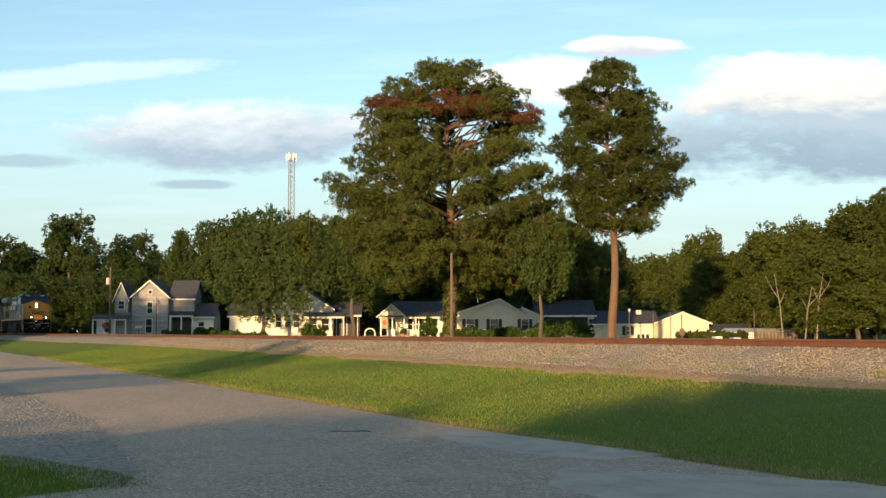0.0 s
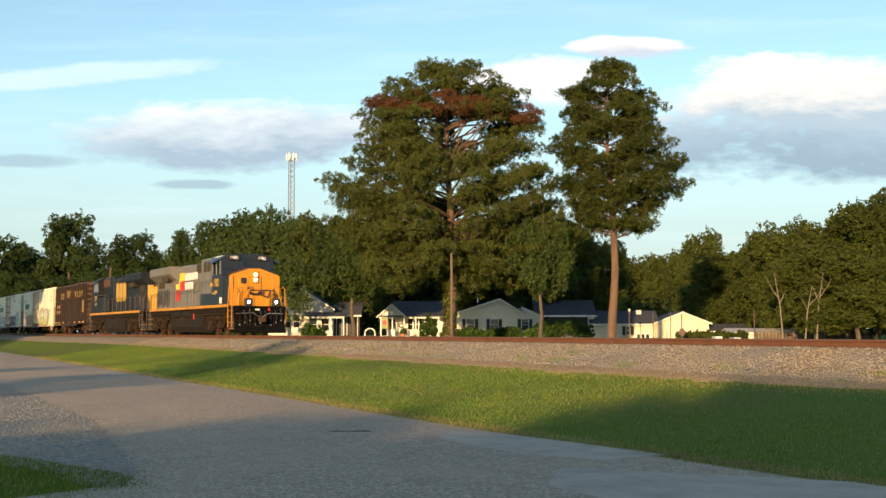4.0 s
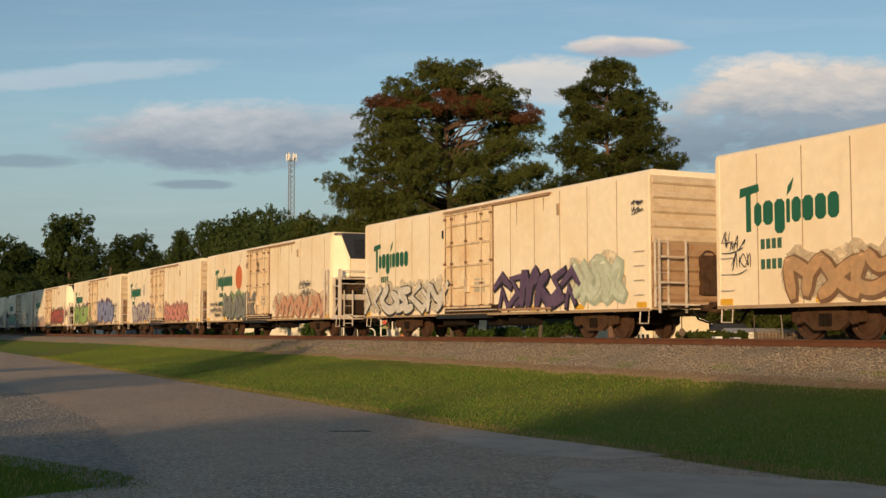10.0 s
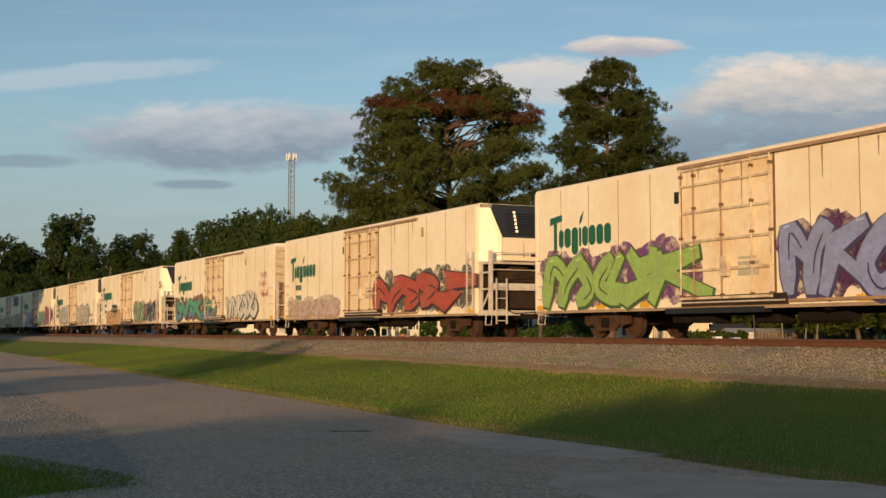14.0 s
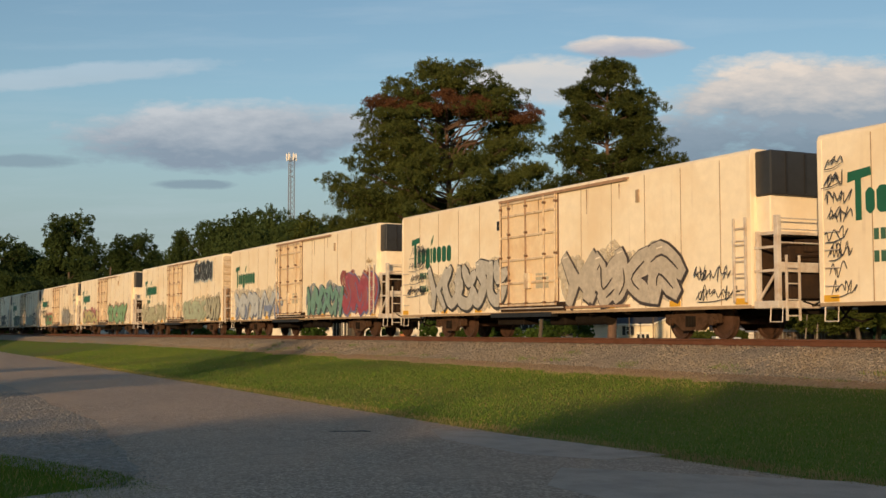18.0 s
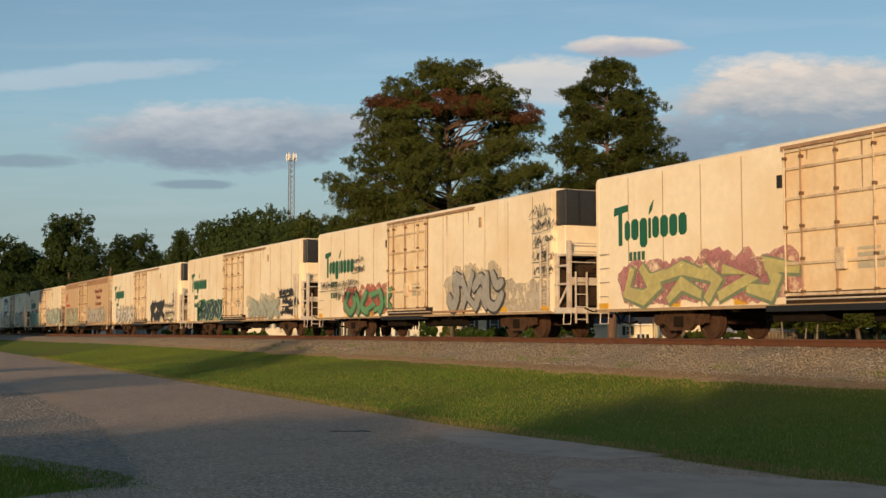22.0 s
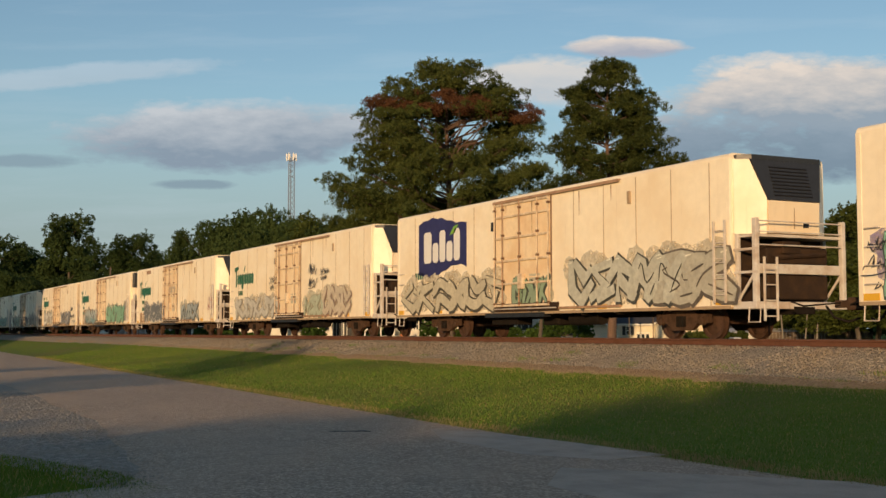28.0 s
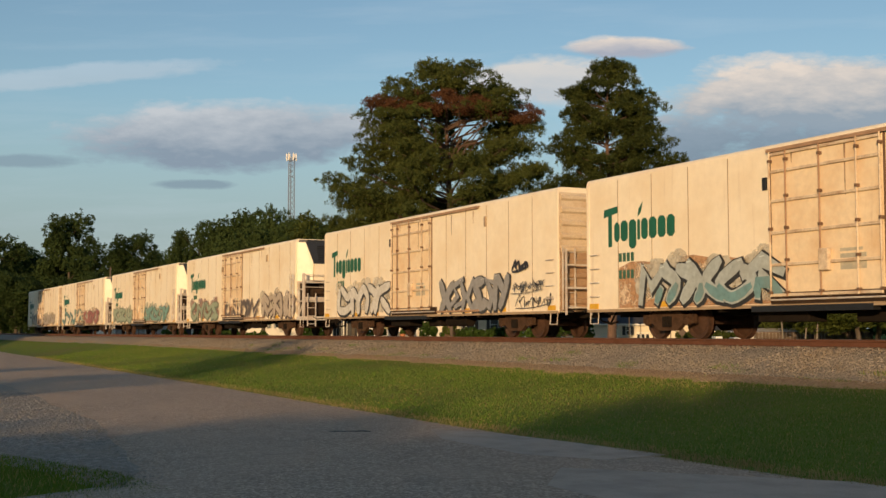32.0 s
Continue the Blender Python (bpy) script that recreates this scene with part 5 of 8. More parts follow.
def truck(parent, x, base=1.73, r=WHEEL_R):
    """A three-piece freight truck."""
    root = part("truck", Geo().cbox(-0.20, 0.20, -1.05, 1.05, 0.42, 0.72, 0.04), TRUCK, parent)
    root.location = (x, 0, 0)
    h = base / 2
    for side in (-1, 1):
        y0, y1 = (side * 1.02, side * 1.16) if side > 0 else (side * 1.16, side * 1.02)
        frame_out = [(-h - 0.22, r + 0.19), (-h + 0.22, r + 0.19), (-0.42, 0.83), (0.42, 0.83), (h - 0.22, r + 0.19), (h + 0.22, r + 0.19), (h + 0.22, r - 0.05),
                     (h - 0.20, r - 0.05), (0.40, 0.22), (-0.40, 0.22), (-h + 0.20, r - 0.05), (-h - 0.22, r - 0.05)]
        root_side = part("side_frame", Geo().prism(frame_out, y0, y1), TRUCK, root)
        for sx in (-0.13, 0.0, 0.13):
            part("spring", Geo().tube([(sx, side * 1.17, 0.32), (sx, side * 1.17, 0.60)], 0.06, 8), UNDER, root)
        for sx in (-h, h):
            part("bearing_cap", Geo().tube([(sx, side * 1.10, r), (sx, side * 1.21, r)], 0.11, 10), TRUCK, root)
    return root


def wheels_of(parent, x, base=1.73, r=WHEEL_R):
    return [wheelset(parent, x - base / 2, r), wheelset(parent, x + base / 2, r)]


def coupler(parent, x, way, z=0.84):
    g = Geo().cbox(min(x, x + way * 0.55), max(x, x + way * 0.55), -0.09, 0.09, z - 0.09, z + 0.09, 0.02)
    g.cbox(min(x + way * 0.45, x + way * 0.75), max(x + way * 0.45, x + way * 0.75), -0.17, 0.15, z - 0.15, z + 0.15, 0.04)
    part("coupler", g, TRUCK, parent)
    h = Geo()
    h.tube([(x, -0.35, z - 0.05), (x + way * 0.25, -0.34, z - 0.32), (x + way * 0.55, -0.2, z - 0.42), (x + way * 0.8, -0.1, z - 0.34)], 0.03, 6)
    h.tube([(x - way * 0.1, -1.35, z + 0.05), (x + way * 0.25, -1.3, z - 0.06), (x + way * 0.4, -0.3, z + 0.02)], 0.022, 6)
    part("air_hose", h, UNDER, parent)


def body_outline(w, z0, z1, r):
    pts = [(-w, z0), (w, z0)]
    for i in range(5):
        a = math.pi / 2 * i / 4
        pts.append((w - r + r * math.cos(a), z1 - r + r * math.sin(a)))
    for i in range(5):
        a = math.pi / 2 * i / 4
        pts.append((-w + r - r * math.sin(a), z1 - r + r * math.cos(a)))
    return pts


def grab_irons(parent, x, y, zs, width=0.42, name="grab_iron", material=None):
    for z in zs:
        g = Geo().tube([(x - width / 2, y + 0.01, z), (x - width / 2, y - 0.06, z), (x + width / 2, y - 0.06, z), (x + width / 2, y + 0.01, z)], 0.014, 5)
        part(name, g, material or WHITE_PART, parent)


def ladder(parent, x, y, z0, z1, way, material=None, wide=0.44):
    """An end ladder: two stiles across the end and rungs."""
    g = Geo()
    for dy in (-wide / 2, wide / 2):
        g.box(x, x + way * 0.05, y + dy - 0.02, y + dy + 0.02, z0, z1)
    n = max(2, int((z1 - z0) / 0.4))
    for i in range(n + 1):
        z = z0 + (z1 - z0) * (i + 0.3) / (n + 0.6)
        g.tube([(x + way * 0.03, y - wide / 2, z), (x + way * 0.03, y + wide / 2, z)], 0.013, 5)
    part("ladder", g, material or WHITE_PART, parent)


SIDE = -1.55
Z0, Z1 = 0.80, 4.63


def reefer(kind, wall, length, dark_top=None):
    """A refrigerator car: kind ribbed (plain corrugated end), slant or square (a cooling unit on the front end)."""
    words = {"ribbed": "weathered white refrigerator car with graffiti and ribbed end", "slant": "weathered white refrigerator car with a slanted black cooling unit",
             "square": "weathered white refrigerator car with a boxy black cooling unit"}[kind]
    if wall is ORANGE_WALL:
        words = "faded orange refrigerator car with a brown band and graffiti"
    root = thing("reefer_car", words, "freight car", None, "refrigerator cars of the train")
    h = length / 2
    f = h - {"ribbed": 0.0, "slant": 0.8, "square": 0.45}[kind]
    part("body", Geo().prism(body_outline(1.55, Z0, Z1, 0.13), -h, f, "x"), wall, root)
    if dark_top:
        part("top_band", Geo().box(-h + 0.02, h - 0.02, SIDE - 0.006, SIDE + 0.02, Z1 - 0.52, Z1 - 0.10), dark_top, root, "darker brown band under the roof")
        part("roof_panel", Geo().box(-h + 0.1, h - 0.1, -1.4, 1.4, Z1, Z1 + 0.03), dark_top, root)
    # panel seams down the side
    n = 13
    for i in range(1, n):
        x = -h + length * i / n
        if -2.55 < x < 1.75 or x > f - 0.4:
            continue
        part("panel_seam", Geo().box(x - 0.012, x + 0.012, SIDE - 0.009, SIDE + 0.01, Z0 + 0.04, Z1 - 0.16), SEAM, root)
    part("corner_post", Geo().cbox(f - 0.13, f + 0.012, SIDE - 0.014, SIDE + 0.1, Z0, Z1 - 0.13, 0.012), wall, root)
    part("corner_post", Geo().cbox(-h - 0.012, -h + 0.13, SIDE - 0.014, SIDE + 0.1, Z0, Z1 - 0.13, 0.012), wall, root)
    part("side_sill", Geo().box(-h, f, SIDE - 0.02, SIDE + 0.06, Z0 - 0.05, Z0 + 0.03), SEAM, root)
    # the plug door with its rails, rods and gear
    a, b = -2.35, 1.05
    door = part("door", Geo().cbox(a, b, SIDE - 0.03, SIDE + 0.02, 0.98, 4.40, 0.012), DOOR_PAINT if wall is WHITE else wall, root)
    # rusty gasket line, kept dark also for the shadow along the door's edge
    for x in (a - 0.035, b + 0.035):
        part("door_gasket", Geo().box(x - 0.03, x + 0.03, SIDE - 0.022, SIDE + 0.01, 0.95, 4.42), DARK_RUST, door)
    for z in (1.04, 1.75, 2.50, 3.25, 3.95, 4.36):
        part("door_rail", Geo().cbox(a + 0.02, b - 0.02, SIDE - 0.085, SIDE - 0.02, z - 0.035, z + 0.035, 0.01), DOOR_GEAR, door)
    for x in (a + 0.02, a + 0.55, a + 1.62, a + 2.72, b - 0.02):
        part("lock_rod", Geo().tube([(x, SIDE - 0.10, 1.0), (x, SIDE - 0.10, 4.42)], 0.024, 6), RUST_PART if a + 0.5 < x < a + 2 else DOOR_GEAR, door)
        for z in (1.1, 2.6, 4.2) if x in (a + 0.02, b - 0.02) else (1.1, 1.85, 2.6, 3.35, 4.2):
            part("rod_guide", Geo().box(x - 0.034, x + 0.034, SIDE - 0.13, SIDE - 0.03, z - 0.035, z + 0.035), DARK_RUST, door)
    part("door_gear", Geo().cbox(-0.75, -0.45, SIDE - 0.16, SIDE - 0.03, 1.55, 2.05, 0.03), DOOR_GEAR, door)
    g = Geo().box(-0.2, 0.55, SIDE - 0.033, SIDE - 0.02, 1.55, 1.72).box(-0.2, 0.55, SIDE - 0.033, SIDE - 0.02, 1.80, 1.90).box(-0.2, 0.45, SIDE - 0.033, SIDE - 0.02, 1.95, 2.02)
    part("notice", g, NOTICE, door, "faded grey notice, too small to read")
    part("door_track", Geo().box(a - 0.1, 4.75, SIDE - 0.09, SIDE, 4.455, 4.50).box(a - 0.1, 4.75, SIDE - 0.09, SIDE - 0.075, 4.415, 4.455), RUST_PART, root)
    part("lower_track", Geo().box(b + 0.5, 4.75, SIDE - 0.07, SIDE, 0.88, 0.95), RUST_PART, root)
    for i in range(4):
        x = a + (4.6 - a) * ((0.1 + i * 0.618) % 1.0)
        lo = 4.1 - 1.2 * ((i * 0.381) % 1.0)
        part("rust_streak", Geo().prism([(x - 0.03, 4.37), (x + 0.03, 4.37), (x + 0.008, lo), (x - 0.008, lo)], SIDE - (0.034 if x < b else 0.006), SIDE - (0.030 if x < b else 0.001)), paint(0.50, 0.32, 0.18, True), root)
    part("kick_band", Geo().box(a - 0.04, b + 0.45, SIDE - 0.052, SIDE, Z0 + 0.035, 1.10), BAY_SHADOW, root, "dark band under the door")
    part("kick_rail", Geo().tube([(a, SIDE - 0.085, 0.93), (b + 0.4, SIDE - 0.085, 0.93)], 0.02, 5), WHITE_PART, root)
    part("track_stop", Geo().cbox(a - 0.28, a - 0.14, SIDE - 0.06, SIDE, 3.55, 3.85, 0.01), BLACK, root)
    part("hook", Geo().cbox(5.1, 5.24, SIDE - 0.05, SIDE, 3.75, 4.1, 0.01), SEAM, root)
    # reflective marks
    for x in (-h + 0.35, -h + 3.6, -4.0, 3.8, h - 3.4, f - 0.35):
        part("reflector", Geo().box(x - 0.22, x + 0.22, SIDE - 0.024, SIDE - 0.001, Z0 + 0.05, Z0 + 0.20), YELLOW_MARK, root, "yellow reflective strip")
    grab_irons(root, -h + 0.42, SIDE, (1.2, 1.6, 2.0, 2.4))
    grab_irons(root, f - 0.42, SIDE, (1.2, 1.6, 2.0, 2.4))
    # running gear
    part("centre_sill", Geo().box(-h - 0.1, h + 0.1, -0.32, 0.32, 0.62, Z0), UNDER, root)
    for x in (-4.4, -2.6, 2.6, 4.4):
        part("cross_bearer", Geo().box(x - 0.06, x + 0.06, -1.45, 1.45, 0.68, Z0), UNDER, root)
    part("brake_valve", Geo().cbox(-3.3, -1.6, -1.2, -0.6, 0.42, 0.74, 0.04), UNDER, root)
    part("air_reservoir", Geo().tube([(1.3, -0.9, 0.58), (2.9, -0.9, 0.58)], 0.2, 10), UNDER, root)
    part("brake_cylinder", Geo().cbox(-0.4, 0.5, -0.95, -0.4, 0.4, 0.75, 0.06), UNDER, root)
    part("door_step", Geo().box(-3.1, 0.7, SIDE - 0.03, SIDE + 0.2, 0.66, 0.80), BLACK, root, "dark sill under the door")
    for x in (-h + 3.25, h - 3.25):
        truck(root, x)
        wheels_of(root, x)
    coupler(root, h + (1.15 if kind != "ribbed" else 0.3), 1)
    coupler(root, -h - 0.25, -1)
    for x in (-h + 0.3, f - 0.3 if kind == "ribbed" else f + 0.8):
        g = Geo().tube([(x - 0.2, SIDE + 0.05, Z0), (x - 0.2, SIDE + 0.02, 0.42), (x + 0.2, SIDE + 0.02, 0.42), (x + 0.2, SIDE + 0.05, Z0)], 0.02, 5)
        part("sill_step", g, WHITE_PART, root)
    # the ends
    g = Geo()
    for i in range(10):
        z = Z0 + 0.25 + i * 0.38
        g.prism([(-h - 0.06, z), (-h, z - 0.07), (-h, z + 0.07)], -1.45, 1.45)
    part("end_ribs", g, wall, root)
    if kind == "ribbed":
        for i in range(9):
            z = Z0 + 0.32 + i * 0.40
            part("end_rib", Geo().prism([(h, z - 0.12), (h + 0.075, z - 0.045), (h + 0.075, z + 0.045), (h, z + 0.12)], -1.45, 1.45), END_CREAM if z > 2.7 else END_TAN, root)
        part("end_panel", Geo().box(h, h + 0.012, -1.5, 1.5, 2.75, Z1 - 0.16), END_CREAM, root)
        part("lower_end_panel", Geo().box(h, h + 0.012, -1.5, 1.5, Z0 + 0.02, 2.75), END_TAN, root, "rusty lower end")
        ladder(root, h + 0.08, -1.22, Z0 + 0.05, 2.75, 1)
        ladder(root, h + 0.08, 1.0, Z0 + 0.05, 4.4, 1)
        part("brake_wheel", Geo().tube([(h + 0.16 + 0.0 * i, 0.35 + 0.28 * math.cos(i * 0.524), 2.15 + 0.28 * math.sin(i * 0.524)) for i in range(13)], 0.02, 5), TRUCK, root)
        part("brake_housing", Geo().cbox(h + 0.02, h + 0.2, 0.1, 0.6, 1.2, 2.3, 0.03), TRUCK, root)
        part("end_platform", Geo().box(h, h + 0.32, -1.3, 1.3, Z0 + 0.1, Z0 + 0.15), WHITE_PART, root)
        for y in (-1.45, -0.55):
            part("rail_post", Geo().box(h + 0.28, h + 0.33, y - 0.025, y + 0.025, Z0 - 0.1, 2.7), WHITE_PART, root)
        for z in (2.22, 1.52):
            part("end_rail", Geo().box(h + 0.28, h + 0.33, -1.45, -0.55, z - 0.025, z + 0.025), WHITE_PART, root)
    else:
        e = f + 0.85
        part("deck", Geo().cbox(f, e, -1.5, 1.5, Z0 - 0.06, Z0 + 0.12, 0.02), WHITE_PART, root)
        part("bay_wall", Geo().box(f + 0.01, f + 0.06, -1.42, 1.42, Z0 + 0.12, 2.55), BAY_SHADOW, root, "brown wall of the machinery bay, its shadow in the colour")
        if kind == "slant":
            part("cooling_unit", Geo().prism([(f, 2.62), (f + 0.56, 2.62), (f + 0.60, 3.42), (f, 3.46)], -0.82, 0.82), wall, root, "white lower casing of the cooling unit")
            part("casing_groove", Geo().box(f + 0.54, f + 0.592, -0.012, 0.012, 2.75, 3.40).box(f + 0.54, f + 0.592, -0.7, 0.7, 3.38, 3.41), SEAM, root)
            part("vent_box", Geo().cbox(f + 0.52, f + 0.61, 0.3, 0.46, 2.78, 2.92, 0.01), BLACK, root)
            grille = part("unit_grille", Geo().poly([(f, -0.84, 3.44), (f + 0.61, -0.84, 3.44), (f + 0.61, 0.84, 3.44), (f, 0.84, 3.44), (f, -1.14, 4.50), (f + 0.32, -1.14, 4.48), (f + 0.32, 1.14, 4.48), (f, 1.14, 4.50)],
                                                    [(0, 1, 2, 3), (4, 5, 6, 7), (0, 1, 5, 4), (1, 2, 6, 5), (2, 3, 7, 6), (3, 0, 4, 7)]), GRILLE, root, "black slanted grille of the cooling unit")
            g = Geo()
            for i in range(9):
                q = 0.06 + i * 0.09
                g.tube([(f + 0.60 - 0.28 * q, -0.62, 3.50 + 1.0 * q), (f + 0.60 - 0.28 * q, 0.62, 3.50 + 1.0 * q)], 0.022, 4)
            part("louvre", g, BLACK, grille)
            part("top_cap", Geo().prism([(f, -1.40), (f + 0.10, -1.40), (f + 0.33, -1.12), (f + 0.33, 1.12), (f + 0.10, 1.40), (f, 1.40)], 4.46, 4.58, "z"), GRILLE, root)
            for q in (-1, 1):
                part("side_fairing", Geo().poly([(f, q * 1.48, 2.6), (f + 0.08, q * 1.48, 2.6), (f + 0.54, q * 0.86, 2.6), (f, q * 0.86, 2.6), (f, q * 1.48, 4.48), (f + 0.06, q * 1.46, 4.46), (f + 0.28, q * 1.16, 4.46), (f, q * 1.1, 4.48), (f + 0.57, q * 0.86, 3.46)],
                                                [(0, 1, 2, 3), (4, 5, 6, 7), (0, 4, 5, 1), (1, 5, 6, 8, 2), (2, 8, 6, 7, 3), (0, 3, 7, 4)]), wall, root)
        else:
            part("cooling_unit", Geo().cbox(f, f + 0.5, -1.38, 1.38, 2.55, 3.45, 0.03), wall, root, "white lower casing of the cooling unit")
            grille = part("unit_grille", Geo().cbox(f, f + 0.55, -1.40, 1.40, 3.46, 4.55, 0.04), GRILLE, root, "black boxy grille of the cooling unit")
            g = Geo()
            for y in (-0.9, -0.3, 0.3, 0.9):
                g.box(f + 0.548, f + 0.575, y - 0.03, y + 0.03, 3.52, 4.5)
            part("louvres", g, BLACK, grille)
        part("fuel_tank", Geo().cbox(f + 0.25, e - 0.16, -0.98, 0.98, 0.98, 1.58, 0.05), BAY_SHADOW, root, "brown fuel tank, darkened in colour for the bay's shadow")
        part("engine_block", Geo().cbox(f + 0.08, f + 0.62, -0.95, 1.05, 1.86, 2.28, 0.05).tube([(f + 0.66, -0.8, 2.0), (f + 0.66, 0.9, 2.12)], 0.06, 6).cbox(f + 0.3, f + 0.7, -0.5, 0.1, 2.1, 2.42, 0.04), BAY_SHADOW, root, "brown engine of the cooling unit, darkened as in shadow")
        part("shelf", Geo().box(f, f + 0.75, -1.42, 1.42, 2.5, 2.57), WHITE_PART, root)
        part("cross_beam", Geo().cbox(e - 0.16, e - 0.08, -1.32, 1.32, 1.60, 1.84, 0.015), WHITE_PART, root)
        for y in (-1.41, 1.41):
            part("rail_post", Geo().cbox(e - 0.17, e - 0.03, y - 0.06, y + 0.06, Z0, 2.95, 0.015), WHITE_PART, root)
            part("inner_post", Geo().cbox(f + 0.04, f + 0.16, y - 0.05, y + 0.05, Z0, 2.60, 0.015), WHITE_PART, root)
            part("brace", Geo().tube([(f + 0.14, y, 0.98), (e - 0.14, y, 1.62)], 0.035, 6), WHITE_PART, root)
        for z in (2.30, 2.62, 2.88):
            part("end_rail", Geo().tube([(e - 0.06, -1.4, z), (e - 0.06, 1.4, z)], 0.018, 5), WHITE_PART, root)
        for z in (2.20, 1.64):
            part("side_rail", Geo().box(f + 0.02, e, -1.48, -1.44, z - 0.03, z + 0.03), WHITE_PART, root)
        for y in (-1.25, -0.85):
            part("ladder_stile", Geo().box(e - 0.01, e + 0.04, y - 0.02, y + 0.02, Z0 - 0.35, 2.0), WHITE_PART, root)
        for i in range(4):
            part("ladder_rung", Geo().box(e, e + 0.035, -1.25, -0.85, 0.55 + 0.38 * i, 0.58 + 0.38 * i), WHITE_PART, root)
        g = Geo()
        for x in (f - 0.52, f - 0.10):
            g.box(x - 0.025, x + 0.025, SIDE - 0.12, SIDE - 0.07, Z0 + 0.1, 2.95)
        for i in range(5):
            g.tube([(f - 0.52, SIDE - 0.1, 1.1 + i * 0.4), (f - 0.1, SIDE - 0.1, 1.1 + i * 0.4)], 0.014, 5)
        part("side_ladder", g, WHITE_PART, root)
    return root


def lit_column(car, length):
    """The row of small signal lights on some cooling units."""
    f = length / 2 - 0.8
    g = Geo()
    for i in range(6):
        q = 0.1 + i * 0.14
        g.cbox(f + 0.59 - 0.28 * q, f + 0.64 - 0.28 * q, -0.31, -0.24, 3.52 + 0.95 * q, 3.59 + 0.95 * q, 0.01)
    part("signal_lights", g, SIGNAL, car, "column of small lit signal lamps")


SIGNAL = glow_mat("signal_light", (1.0, 0.75, 0.45), 1.8)


def sign_plate(name, outline, car, y, material, thick=0.004, label=""):
    return part(name, Geo().prism(outline, y - thick, y), material, car, label)


def wordmark(car, x, z, size, material):
    """A maker's mark as plain shapes: one tall block with a bar, eight low blocks, a leaf."""
    y0, y1 = SIDE - 0.016, SIDE - 0.004
    s = size
    words = "green maker's mark in plain shapes"
    part("mark_block", Geo().prism([(x + 0.10 * s, z - 0.12 * s), (x + 0.26 * s, z - 0.12 * s), (x + 0.26 * s, z + 0.76 * s), (x + 0.55 * s, z + 0.80 * s), (x + 0.52 * s, z + 0.98 * s), (x - 0.1 * s, z + 0.92 * s),
                                    (x - 0.12 * s, z + 0.70 * s), (x + 0.10 * s, z + 0.74 * s)], y0, y1), material, car, words)
    px = x + 0.38 * s
    for w, lo, hi in [(0.24, 0, 0.54), (0.32, 0, 0.56), (0.32, -0.22, 0.56), (0.11, 0, 0.54), (0.28, 0, 0.56), (0.32, 0, 0.56), (0.32, 0, 0.56), (0.32, 0, 0.56)]:
        a, b, c, d = px, px + w * s, z + lo * s, z + hi * s
        k = 0.09 * s if w > 0.2 else 0.03 * s
        part("mark_block", Geo().prism([(a + k, c), (b - k, c), (b, c + k), (b, d - k), (b - k, d), (a + k, d), (a, d - k), (a, c + k)], y0, y1), material, car)
        px += (w + 0.06) * s
    part("mark_leaf", Geo().prism([(x + 1.46 * s, z + 0.62 * s), (x + 1.60 * s, z + 0.74 * s), (x + 1.68 * s, z + 1.0 * s), (x + 1.50 * s, z + 0.82 * s)], y0, y1), material, car)


def number_bars(car, x, z):
    for row in (0, 1):
        for i in range(4):
            part("number_bar", Geo().box(x + i * 0.19, x + i * 0.19 + 0.13, SIDE - 0.016, SIDE - 0.004, z - row * 0.48, z - row * 0.48 + 0.24), MARK_GREEN, car)


def fruit(car, x, z, r, material):
    g = Geo().prism([(x + r * 0.85 * math.cos(i * 0.314), z + r * math.sin(i * 0.314)) for i in range(20)], SIDE - 0.014, SIDE - 0.004)
    part("fruit_mark", g, material, car, "painted round fruit with a straw")
    for i in range(7):
        u, v = i / 7, (i + 1) / 7
        part("straw", Geo().prism([(x + 0.08 + 0.42 * u, z + r * (0.98 + 1.1 * u)), (x + 0.13 + 0.42 * u, z + r * (0.98 + 1.1 * u)), (x + 0.13 + 0.42 * v, z + r * (0.98 + 1.1 * v)), (x + 0.08 + 0.42 * v, z + r * (0.98 + 1.1 * v))], SIDE - 0.012, SIDE - 0.004),
             DARK_RUST if i % 2 == 0 else WHITE_PART, car)


# abstract strokes: hooks, spikes, bends and bars, no alphabet
GLYPHS = [
    [[(0.0, 0.1), (0.22, 1.0), (0.5, 0.35), (0.98, 0.95)], [(0.62, 0.0), (0.8, 0.35)]],
    [[(0.12, 0.95), (0.05, 0.25), (0.5, 0.0), (0.92, 0.35)], [(0.38, 1.0), (0.62, 0.62), (0.98, 0.8)]],
    [[(0.05, 0.0), (0.32, 0.7), (0.85, 1.02)], [(0.35, 0.5), (0.98, 0.02)], [(0.0, 0.75), (0.2, 0.98)]],
    [[(0.95, 1.0), (0.25, 0.85), (0.7, 0.4), (0.05, 0.05)], [(0.55, 0.0), (0.95, 0.2)]],
    [[(0.5, 1.02), (0.05, 0.5), (0.5, 0.0), (1.0, 0.45), (0.8, 0.75)]],
    [[(0.0, 0.65), (0.45, 1.0), (1.0, 0.6)], [(0.25, 0.0), (0.42, 0.5), (0.85, 0.1)]],
    [[(0.1, 0.0), (0.15, 0.95), (0.5, 0.62)], [(0.5, 0.0), (0.66, 0.55), (0.95, 1.0)]],
    [[(0.0, 0.95), (0.4, 0.55), (0.2, 0.0)], [(0.55, 0.95), (0.95, 0.6), (0.6, 0.05)]],
    [[(0.05, 0.3), (0.35, 0.02), (0.65, 0.5), (0.4, 1.0), (0.95, 0.85)]],
    [[(0.08, 1.0), (0.3, 0.4), (0.12, 0.0)], [(0.9, 0.0), (0.55, 0.45), (0.95, 1.0)]],
]


